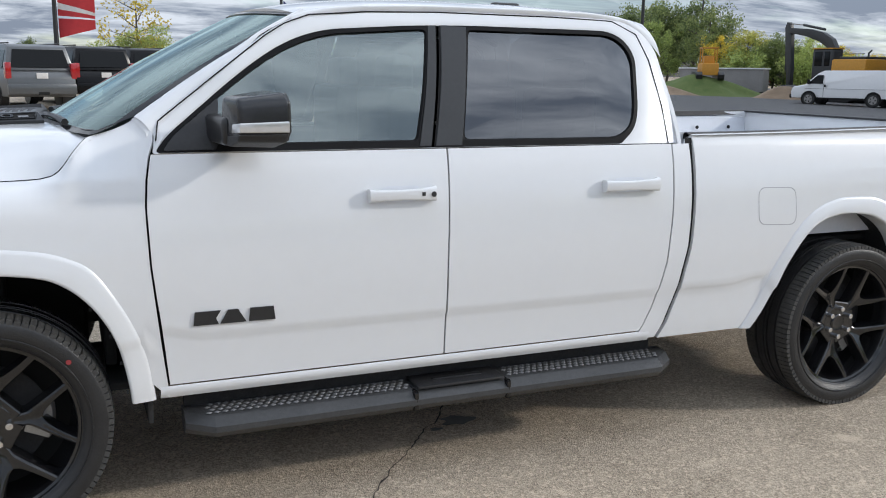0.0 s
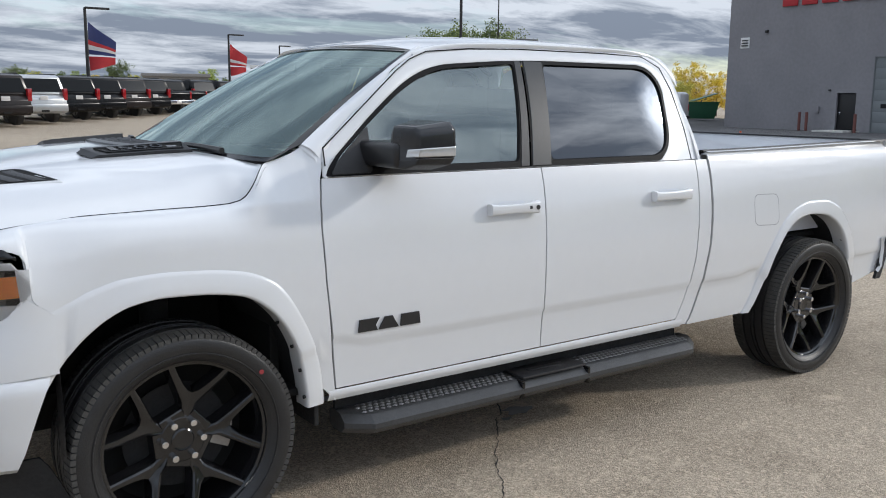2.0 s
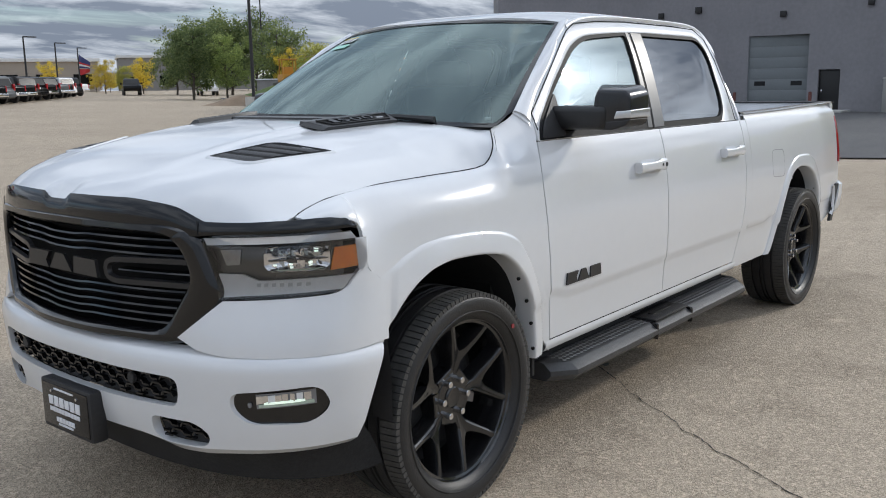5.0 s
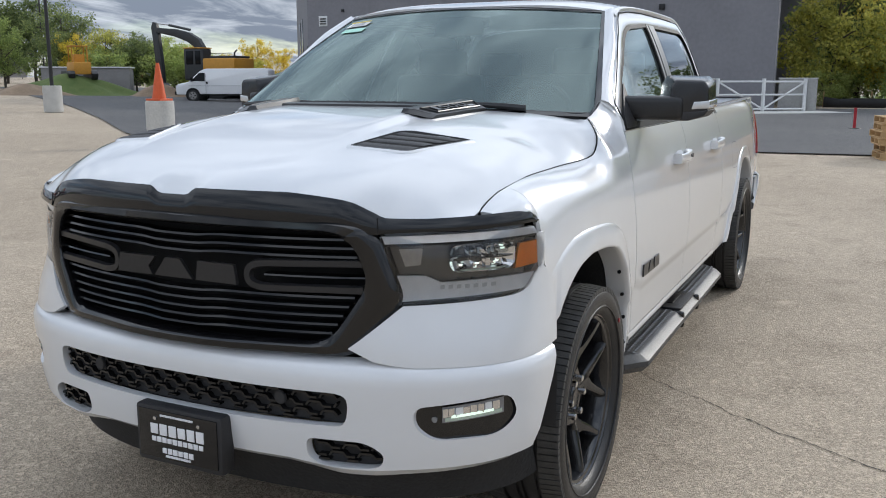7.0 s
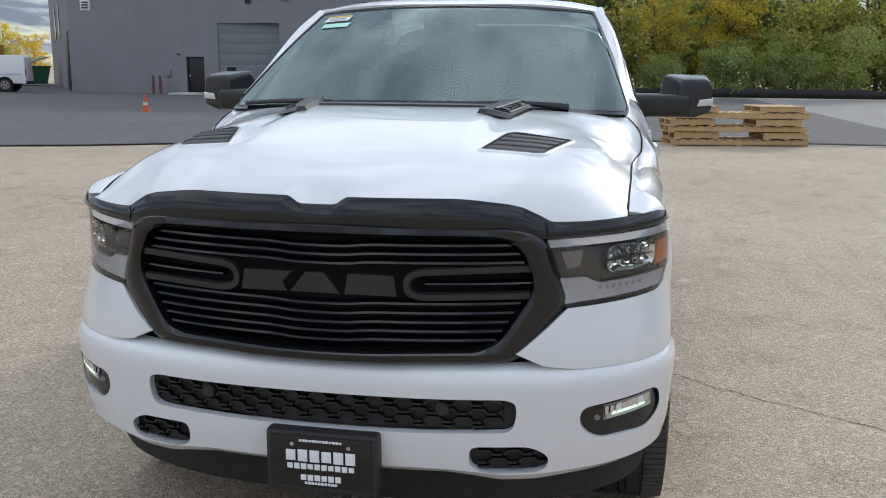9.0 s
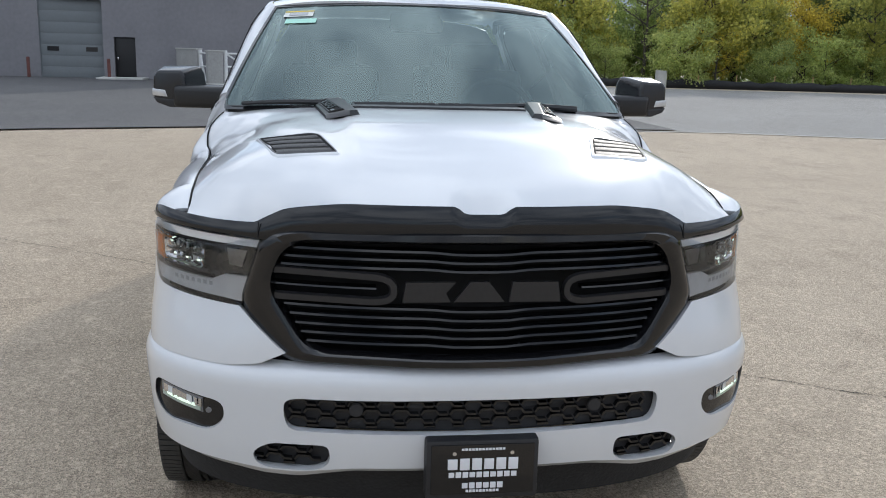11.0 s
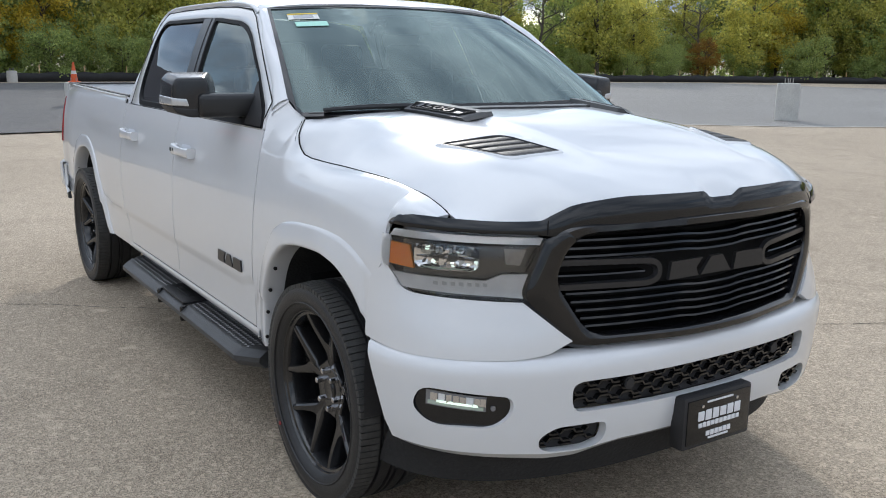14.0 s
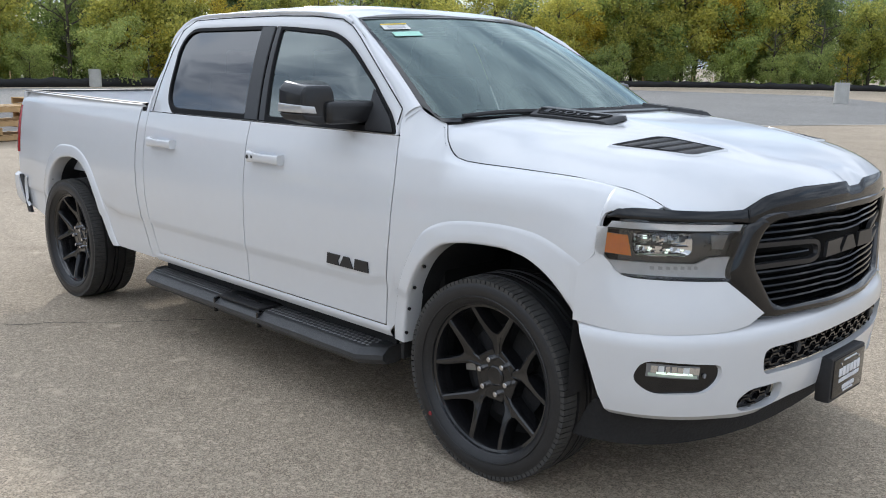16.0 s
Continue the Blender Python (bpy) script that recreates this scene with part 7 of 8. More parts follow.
part("stem", cyl_bm(0.045, 0.045, 0.62, (0, 0, 0.36), "Z", 10), SIGNR, post)

WOOD = mat("pallet_wood", (0.50, 0.33, 0.165), 0.8, vary=0.25, scale=6, bump=0.3, bump_scale=30, object_random=0.5)


def pallet(name_label, long=1.2, deep=1.0):
    """Stringers run along y, boards lie across them."""
    p = thing("wooden_pallet", label=name_label, category="pallet", group="stacked wooden pallets")
    count = max(7, round(long / 0.19))
    for i in range(count):
        part("top_board", box_bm(deep, 0.11, 0.022, (0, -long / 2 + 0.06 + i * (long - 0.12) / (count - 1), 0.128), 0.003), WOOD, p)
    for x in (-0.46, 0, 0.46):
        part("stringer", box_bm(0.045, long, 0.095, (x * deep, 0, 0.070), 0.003), WOOD, p)
    for i in range(3):
        part("bottom_board", box_bm(deep, 0.12, 0.02, (0, (i - 1) * (long / 2 - 0.07), 0.011), 0.003), WOOD, p)
    return p


short = pallet("weathered brown wooden pallet in a stack", 0.95, 1.0)
wide = pallet("long weathered wooden pallet across two stacks", 2.9, 0.9)
rnd = random.Random(4)
STACK, TURN = Vector((16.95, -3.27)), 11.0
along_stack = Vector((-math.sin(radians(TURN)), math.cos(radians(TURN))))
laid = {"short": 0, "wide": 0}
for level, rows in enumerate(((0.0,), (-0.95, 0.85), (0.05,), (-0.80, 0.95), (-0.05,), (-0.88, 0.90))):
    for d in rows:
        kind = "wide" if len(rows) == 1 else "short"
        q = STACK + along_stack * (d + rnd.uniform(-0.06, 0.06)) + Vector((rnd.uniform(-0.05, 0.05), 0))
        m = pose(q.x, q.y, level * 0.1395, 0, 0, TURN + rnd.uniform(-3, 3))
        proto = wide if kind == "wide" else short
        if laid[kind]:
            copy_thing(proto, m)
        else:
            proto.matrix_basis = m
        laid[kind] += 1

# ---- parked vehicles ----
CAR_GLASS = mat("car_dark_glass", (0.008, 0.009, 0.010), 0.12, vary=0.1, spec=0.16)
PAINTS = {
    "black": mat("black_car_paint", (0.006, 0.006, 0.007), 0.22, vary=0.1, spec=0.22),
    "silver": mat("silver_car_paint", (0.42, 0.43, 0.44), 0.3, metal=0.6, vary=0.04, coat=0.8),
    "dark brown": mat("brown_car_paint", (0.022, 0.017, 0.016), 0.22, vary=0.1, spec=0.3),
    "dark red": mat("red_car_paint", (0.20, 0.012, 0.015), 0.25, vary=0.1, coat=0.8),
    "white": mat("white_car_paint", (0.75, 0.75, 0.75), 0.3, vary=0.03, coat=0.8),
    "grey": mat("grey_car_paint", (0.10, 0.105, 0.11), 0.3, metal=0.4, vary=0.08, coat=0.3),
}


def hull(name, profile, width, material, parent, bevel=0.05, label=""):
    """A side outline (x, z) given a width(z) and rounded edges."""
    n = len(profile)
    bm = bmesh.new()
    vs = [bm.verts.new((x, s * width(x, z), z)) for s in (-1, 1) for x, z in profile]
    bm.faces.new(vs[:n])
    bm.faces.new(list(reversed(vs[n:])))
    for i in range(n):
        k = (i + 1) % n
        bm.faces.new((vs[k], vs[i], vs[n + i], vs[n + k]))
    bmesh.ops.recalc_face_normals(bm, faces=bm.faces)
    if bevel:
        bmesh.ops.bevel(bm, geom=bm.edges[:], offset=bevel, segments=2, profile=0.6, affect="EDGES", clamp_overlap=True)
    return part(name, bm, material, parent, label, sharp=45)


def car_wheels(car, xs, half, r):
    for x in xs:
        for s in (-1, 1):
            w = part("wheel", cyl_bm(r, r, 0.25, (x, s * (half - 0.12), r), "Y", 28, bevel=0.03), RUBBER, car)
            part("rim", cyl_bm(r * 0.66, r * 0.62, 0.02, (x, s * (half + 0.003), r), "Y", 20), STEEL, w)
            for i in range(5):
                a = i * math.tau / 5
                part("wheel_gap", box_bm(r * 0.30, 0.01, r * 0.16, (x + r * 0.42 * math.cos(a), s * (half + 0.012), r + r * 0.42 * math.sin(a)), turn=Matrix.Rotation(-a, 4, "Y")), DARK, w)


def suv(color):
    """Nose to -x, tail at +x; 5.2 m long."""
    c = thing("parked_suv", label=f"{color} full-size estate car parked in the lot row", category="car", group="parked vehicles in the lot row")
    P = PAINTS[color]
    lower = [(-2.6, 0.42), (-2.62, 0.75), (-2.55, 1.02), (-1.55, 1.14), (2.40, 1.16), (2.56, 0.95), (2.60, 0.55), (2.50, 0.38), (-2.4, 0.34)]
    hull("body", lower, lambda x, z: 0.99 - 0.05 * smooth(abs(x), 1.9, 2.6), P, c, 0.05)
    upper = [(-1.55, 1.12), (-0.75, 1.76), (-0.4, 1.84), (2.05, 1.87), (2.28, 1.80), (2.46, 1.12)]
    hull("cabin", upper, lambda x, z: 0.955 - 0.16 * smooth(z, 1.15, 1.9), P, c, 0.05)
    for s in (-1, 1):
        for x0, x1 in ((-0.95, 0.10), (0.18, 1.10), (1.18, 2.14)):
            lo0 = x0 if x0 > -0.9 else -1.18
            verts = [(lo0, s * 0.962, 1.18), (x1, s * 0.962, 1.18), (min(x1, 2.10), s * 0.832, 1.70), (max(x0, -0.62), s * 0.832, 1.70)]
            link_mesh("side_window", verts, facing(verts, [(0, 1, 2, 3)], (0, s, 0)), CAR_GLASS, c, flat=True)
        part("tail_lamp", box_bm(0.20, 0.16, 0.46, (2.47, s * 0.90, 1.12), 0.03), RED, c, "red tail lamp")
        part("mirror", box_bm(0.14, 0.20, 0.16, (-0.85, s * 1.06, 1.22), 0.04), P, c)
        part("roof_rail", box_bm(2.2, 0.04, 0.04, (0.9, s * 0.70, 1.90), 0.012), BLACKD, c)
    verts = [(2.485, -0.80, 1.22), (2.485, 0.80, 1.22), (2.315, 0.70, 1.72), (2.315, -0.70, 1.72)]
    link_mesh("rear_window", verts, facing(verts, [(0, 1, 2, 3)], (1, 0, 0)), CAR_GLASS, c, flat=True)
    verts = [(-1.50, -0.84, 1.18), (-1.50, 0.84, 1.18), (-0.84, 0.72, 1.72), (-0.84, -0.72, 1.72)]
    link_mesh("windscreen", verts, facing(verts, [(0, 1, 2, 3)], (-1, 0, 0)), CAR_GLASS, c, flat=True)
    part("rear_bumper", box_bm(0.16, 1.90, 0.30, (2.57, 0, 0.60), 0.05), P, c)
    part("plate", box_bm(0.012, 0.32, 0.16, (2.585, 0, 0.98), 0.004), WHITEB, c)
    part("bumper_plate", box_bm(0.02, 0.30, 0.08, (2.655, 0, 0.48), 0.004), DARK, c)
    car_wheels(c, (-1.55, 1.50), 0.98, 0.39)
    return c


def pickup(color):
    c = thing("parked_pickup", label=f"{color} pickup truck parked in the lot row", category="pickup truck", group="parked vehicles in the lot row")
    P = PAINTS[color]
    hull("body", [(-2.85, 0.50), (-2.88, 0.85), (-2.78, 1.12), (-1.5, 1.22), (2.80, 1.24), (2.88, 1.1), (2.86, 0.62), (2.7, 0.50)], lambda x, z: 0.99 - 0.04 * smooth(abs(x), 2.2, 2.9), P, c, 0.05)
    hull("cabin", [(-1.5, 1.18), (-0.75, 1.78), (-0.5, 1.88), (0.75, 1.88), (0.95, 1.78), (1.08, 1.18)], lambda x, z: 0.95 - 0.20 * smooth(z, 1.2, 1.9), P, c, 0.05)
    for s in (-1, 1):
        for x0, x1 in ((-0.95, -0.10), (-0.02, 0.85)):
            verts = [(x0 - (0.2 if x0 < -0.5 else 0), s * 0.958, 1.24), (x1, s * 0.958, 1.24), (x1 - 0.05, s * 0.80, 1.74), (x0 + (0.25 if x0 < -0.5 else 0), s * 0.80, 1.74)]
            link_mesh("side_window", verts, facing(verts, [(0, 1, 2, 3)], (0, s, 0)), CAR_GLASS, c, flat=True)
        part("tail_lamp", box_bm(0.08, 0.12, 0.40, (2.84, s * 0.90, 1.02), 0.03), RED, c, "red tail lamp")
        part("mirror", box_bm(0.16, 0.24, 0.22, (-0.8, s * 1.10, 1.32), 0.04), DARK, c)
    verts = [(1.06, -0.70, 1.28), (1.06, 0.70, 1.28), (0.96, 0.62, 1.74), (0.96, -0.62, 1.74)]
    link_mesh("rear_window", verts, facing(verts, [(0, 1, 2, 3)], (1, 0, 0)), CAR_GLASS, c, flat=True)
    part("bed_opening", box_bm(1.55, 1.66, 0.02, (1.95, 0, 1.245), 0.005), DARK, c)
    part("rear_bumper", box_bm(0.18, 1.9, 0.22, (2.93, 0, 0.62), 0.04), CHROME, c)
    part("plate", box_bm(0.012, 0.32, 0.16, (3.03, 0, 0.64), 0.004), WHITEB, c)
    car_wheels(c, (-1.85, 1.75), 0.98, 0.41)
    return c


order = ["grey suv", "black suv", "black suv", "dark brown suv", "silver suv", "black suv", "black suv", "dark brown suv", "black suv", "black pickup", "black pickup", "black suv", "dark red pickup", "black suv", "black pickup", "grey suv", "black pickup", "black pickup", "dark brown suv", "black suv", "black pickup", "black suv", "grey pickup", "black pickup", "white suv", "black suv", "white pickup"]
rnd = random.Random(12)
made = {}
for i, what in enumerate(order):
    x, y = -1.0 + i * 1.785, 26.8 + i * 2.285
    color, kind = what.rsplit(" ", 1)
    m = pose(x, y, ground_z(x, y), 0, 0, -72 + rnd.uniform(-3, 3))
    if what not in made:
        made[what] = suv(color) if kind == "suv" else pickup(color)
        made[what].matrix_basis = m
    else:
        copy_thing(made[what], m)
for what, x, y, a in (("white pickup", 62, 84, 60), ("white pickup", 70, 82, 62), ("dark red pickup", 76, 78, 150), ("black suv", 82, 84, 60), ("white suv", 90, 82, 60), ("dark red pickup", 84, 68, 10), ("black pickup", 56, 90, 60), ("grey suv", 98, 74, 40)):
    copy_thing(made[what], pose(x, y, ground_z(x, y), 0, 0, a))

# white cargo van
van = thing("cargo_van", (41.25, 34.27, ground_z(41.25, 34.27) + 0.03), -67, label="long white cargo van parked by the building", category="van")
VP = PAINTS["white"]
hull("body", [(-2.95, 0.42), (-2.98, 0.80), (-2.85, 1.08), (-2.10, 1.22), (-1.40, 1.90), (-1.05, 2.05), (2.75, 2.08), (2.95, 1.95), (2.98, 0.45)], lambda x, z: 1.0 - 0.14 * smooth(z, 1.2, 2.1) - 0.10 * smooth(-x, 2.0, 2.95), VP, van, 0.06)
for s in (-1, 1):
    verts = [(-1.95, s * 1.006, 1.27), (-1.05, s * 1.006, 1.27), (-1.05, s * 0.925, 1.78), (-1.42, s * 0.925, 1.78)]
    link_mesh("side_window", verts, facing(verts, [(0, 1, 2, 3)], (0, s, 0)), CAR_GLASS, van, flat=True)
    part("head_lamp", box_bm(0.10, 0.26, 0.28, (-2.92, s * 0.72, 0.86), 0.03), GREYP, van)
    part("mirror", box_bm(0.12, 0.18, 0.28, (-1.85, s * 1.12, 1.38), 0.03), DARK, van)
    part("tail_lamp", box_bm(0.05, 0.12, 0.45, (2.97, s * 0.88, 1.1), 0.02), RED, van)
verts = [(-2.10, -0.82, 1.26), (-2.10, 0.82, 1.26), (-1.46, 0.78, 1.86), (-1.46, -0.78, 1.86)]
link_mesh("windscreen", [(x - 0.02, y, z + 0.01) for x, y, z in verts], facing(verts, [(0, 1, 2, 3)], (-1, 0, 0)), CAR_GLASS, van, flat=True)
part("front_bumper", box_bm(0.14, 1.8, 0.22, (-2.98, 0, 0.52), 0.04), DARK, van)
part("rear_bumper", box_bm(0.14, 1.9, 0.18, (3.02, 0, 0.50), 0.04), DARK, van)
for s in (-1, 1):
    part("body_crease", box_bm(4.9, 0.012, 0.02, (0.35, s * 0.998, 0.98), 0.003), GREYD, van)
    part("door_seam", box_bm(0.014, 0.012, 1.25, (-1.00, s * 0.985, 1.12), 0.003), DARK, van)
    part("door_handle", box_bm(0.10, 0.03, 0.14, (-0.92, s * 0.995, 1.16), 0.01), DARK, van)
    part("sill", box_bm(4.6, 0.02, 0.10, (0.1, s * 0.99, 0.42), 0.006), DARK, van)
    for x in (-1.845, 1.845):
        part("wheel_arch", cyl_bm(0.45, 0.45, 0.03, (x, s * 0.985, 0.40), "Y", 28), DARK, van)
car_wheels(van, (-1.845, 1.845), 1.0, 0.37)
van.scale = (0.96, 0.96, 0.95)

# green waste skip
skip = thing("waste_skip", (55.0, 41.4, ground_z(55.0, 41.4)), -40, label="dark green steel waste skip with an open lid", category="skip")
GREENP = mat("green_paint", (0.02, 0.11, 0.055), 0.5, vary=0.15)
hull("body", [(-1.6, 0.15), (-1.9, 1.35), (1.9, 1.35), (1.6, 0.15)], lambda x, z: 0.95, GREENP, skip, 0.02)
part("rim", box_bm(3.9, 2.0, 0.08, (0, 0, 1.38), 0.01), GREENP, skip)
part("lid", box_bm(1.9, 1.9, 0.05, (0.9, 0, 1.75), 0.01, turn=Matrix.Rotation(radians(-18), 4, "Y")), GREENP, skip)

# ---- building site: berm, excavator, wheel loader ----
GRASS = mat("rough_grass", (0.07, 0.115, 0.028), 0.9, vary=0.3, scale=2.0, color2=(0.13, 0.16, 0.05))
DIRT = mat("bare_dirt", (0.26, 0.19, 0.13), 0.95, vary=0.25, scale=1.5, bump=0.6, bump_scale=6)


def mound(name, cx, cy, rx, ry, h, turn, material, label, seed):
    def f(a, r):
        k = r * (1 + 0.12 * math.sin(3 * a + seed) + 0.08 * math.sin(7 * a + 2 * seed))
        x, y = rx * k * math.cos(a), ry * k * math.sin(a)
        c, q = math.cos(radians(turn)), math.sin(radians(turn))
        wx, wy = cx + x * c - y * q, cy + x * q + y * c
        top = h * (1 - smooth(r, 0.0, 1.0)) * (1 + 0.25 * noise.noise(Vector((wx * 0.5, wy * 0.5, seed))))
        return (wx, wy, ground_z(wx, wy) + top - 0.02)
    ob = sheet(name, f, lin(0, math.tau, 49), lin(1.0, 0.02, 14), material, None, (0, 0, 1))
    return tagged(ob, label, "mound")


mound("grass_mound", 41.2, 47.6, 5.6, 2.4, 1.30, -40, GRASS, "low grassy mound of earth at the building site", 1)
mound("dirt_mound", 38.2, 48.0, 3.2, 1.6, 0.75, -40, DIRT, "bare brown heap of dirt", 2)
mound("dirt_mound", 44.9, 43.0, 2.3, 1.5, 1.00, -40, DIRT, "bare brown heap of dirt", 3)

YEL = mat("machine_yellow", (0.55, 0.26, 0.03), 0.5, vary=0.15)
BOOM = mat("machine_black", (0.03, 0.032, 0.034), 0.5, vary=0.2)
exc = thing("excavator", (46.1, 39.0, ground_z(46.1, 39.0)), 93, label="orange excavator with a tall black folded boom", category="excavator")
for s in (-1, 1):
    hull("track", [(-1.7, 0.22), (-1.9, 0.48), (-1.6, 0.82), (1.6, 0.82), (1.9, 0.48), (1.7, 0.22), (1.3, 0.02), (-1.3, 0.02)], lambda x, z: 0.28, RUBBER, exc, 0.04).location = (0, s * 1.0, 0)
part("turntable", cyl_bm(0.7, 0.7, 0.25, (-0.3, 0, 0.92), "Z", 20), BOOM, exc)
part("house", box_bm(2.55, 2.3, 1.68, (-1.02, 0, 1.84), 0.12), YEL, exc, "orange engine house")
part("engine_deck", box_bm(1.9, 1.9, 0.16, (-1.15, 0, 2.76), 0.05), BOOM, exc)
part("handrail", box_bm(1.7, 0.04, 0.04, (-1.15, 0.95, 3.00), 0.01), BOOM, exc)
tube("exhaust_pipe", [(-1.75, 0.3, 2.7), (-1.75, 0.3, 3.05), (-1.95, 0.3, 3.22)], 0.06, BOOM, exc)
cab = part("cab", box_bm(1.62, 0.95, 2.10, (1.00, 0.66, 2.28), 0.14, 3), BOOM, exc, "black cab")
part("cab_glass", box_bm(0.62, 0.98, 0.92, (1.30, 0.66, 2.72), 0.05), CAR_GLASS, cab)
part("cab_glass", box_bm(0.46, 0.98, 0.92, (0.62, 0.66, 2.72), 0.05), CAR_GLASS, cab)
part("cab_roof", box_bm(1.66, 1.0, 0.07, (1.00, 0.66, 3.36), 0.02), YEL, cab)
# the boom rises behind the cab and arches out; the dipper hangs from its end
hull("boom", [(0.55, 1.9), (0.95, 3.25), (1.45, 4.02), (2.20, 4.42), (3.40, 4.70), (4.95, 4.82), (5.05, 4.50), (3.50, 4.20), (2.45, 3.86), (1.85, 3.50), (1.45, 2.9), (1.1, 1.9)], lambda x, z: 0.20, BOOM, exc, 0.03, "black arched boom").location = (0, -0.25, 0)
hull("dipper", [(5.05, 5.15), (5.30, 5.22), (5.45, 4.85), (5.10, 2.2), (4.95, 0.95), (4.65, 0.95), (4.68, 2.2), (4.90, 4.6)], lambda x, z: 0.17, BOOM, exc, 0.03, "black dipper arm").location = (0, -0.25, 0)
tube("ram", [(2.20, -0.25, 4.62), (4.00, -0.25, 4.98)], 0.085, BOOM, exc, "", 8, 0.085)
tube("ram_rod", [(4.00, -0.25, 4.98), (5.15, -0.25, 5.12)], 0.035, STEEL, exc, "", 8, 0.035)
tube("bucket_ram", [(5.42, -0.25, 4.3), (5.25, -0.25, 2.0)], 0.06, BOOM, exc, "", 8, 0.06)
hull("bucket", [(4.2, 0.05), (4.05, 0.5), (4.5, 1.05), (5.05, 0.98), (5.15, 0.2)], lambda x, z: 0.5, BOOM, exc, 0.03)
load = thing("wheel_loader", (42.2, 47.6, ground_z(42.2, 47.6) + 1.02), 60, label="orange tracked machine on the grassy mound", category="loader")
part("body", box_bm(2.6, 1.4, 1.0, (0, 0, 0.95), 0.10), YEL, load)
part("canopy", box_bm(1.5, 1.4, 0.10, (0.1, 0, 2.75), 0.03), YEL, load)
for x in (-0.5, 0.7):
    for y in (-0.6, 0.6):
        part("canopy_post", box_bm(0.10, 0.10, 1.4, (x, y, 2.05), 0.02), YEL, load)
part("seat_block", box_bm(0.8, 0.8, 0.7, (0.1, 0, 1.75), 0.08), YEL, load)
for s in (-1, 1):
    hull("track", [(-1.5, 0.2), (-1.6, 0.5), (-1.3, 0.75), (1.3, 0.75), (1.6, 0.5), (1.5, 0.2), (1.1, 0.0), (-1.1, 0.0)], lambda x, z: 0.25, RUBBER, load, 0.03).location = (0, s * 0.9, 0)
load.scale = (0.82, 0.82, 0.82)
shed = thing("site_trailer", (49.5, 54.6, ground_z(49.5, 54.6)), 127, label="low grey site trailer behind the mound", category="trailer")
part("body", box_bm(6.5, 2.4, 1.75, (0, 0, 0.98), 0.04), BLOCKW, shed)
part("roof", box_bm(6.7, 2.6, 0.10, (0, 0, 1.90), 0.03), WHITEM, shed)
part("skid", box_bm(6.2, 2.0, 0.12, (0, 0, 0.06), 0.02), DARK, shed)
upole = thing("utility_pole", (71.4, 79.7, ground_z(71.4, 79.7)), -35, label="weathered wooden utility pole with one crossarm", category="utility pole")
part("pole", cyl_bm(0.16, 0.11, 5.6, (0, 0, 2.8), "Z", 10), BLACKD, upole)
part("crossarm", box_bm(1.6, 0.12, 0.14, (0, 0, 5.35), 0.02), BLACKD, upole)

# ---- light poles and flags ----
FLAG = mat("red_flag", (0.45, 0.03, 0.035), 0.8, vary=0.1)
FLAGB = mat("navy_flag", (0.03, 0.04, 0.13), 0.8, vary=0.1)


def lamp_pole(x, y, h, flag="", arm=1.2, size=1.0):
    p = thing("light_pole", (x, y, ground_z(x, y)), label="tall slim black lot light pole" + (" with a drooping flag" if flag else ""), category="light pole", group="lot light poles")
    part("mast", cyl_bm(0.11, 0.07, h, (0, 0, h / 2), "Z", 10), POLEM, p)
    part("lamp_head", box_bm(arm, 0.30, 0.10, (arm / 2, 0, h), 0.03), POLEM, p)
    if flag:
        def f(u, v):
            drop = u * 1.15
            return (0.12 + 1.55 * u * size, 0.14 * math.sin(5 * u + 3 * v), h - 0.8 * size - size * (2.9 * v * (1 - 0.55 * u) + drop))
        for v0, v1, m in ((0, 0.36, FLAGB if flag == "navy" else FLAG), (0.36, 0.46, FLAG), (0.46, 0.56, WHITEB), (0.56, 0.66, FLAGB if flag == "navy" else FLAG), (0.70, 1.0, FLAG)):
            sheet("flag", lambda u, v: f(u, v), lin(0, 1, 9), lin(v0, v1, 5), m, p, (0, -1, 0), "drooping coloured flag")
    return p


for x, y, h, flag, arm, size in ((11.3, 44.4, 5.35, "navy", 1.2, 0.85), (0.2, 33.8, 5.35, "red", 1.2, 0.85), (26.5, 62.8, 5.45, "red", 1.2, 0.85), (38.6, 79.3, 5.55, "", 1.2, 1.0), (48.0, 91.3, 5.6, "", 1.2, 1.0), (57.3, 103.3, 5.6, "navy", 1.2, 0.9), (67.5, 80.5, 13.0, "", 1.2, 1.0)):
    lamp_pole(x, y, h, flag, arm, size)

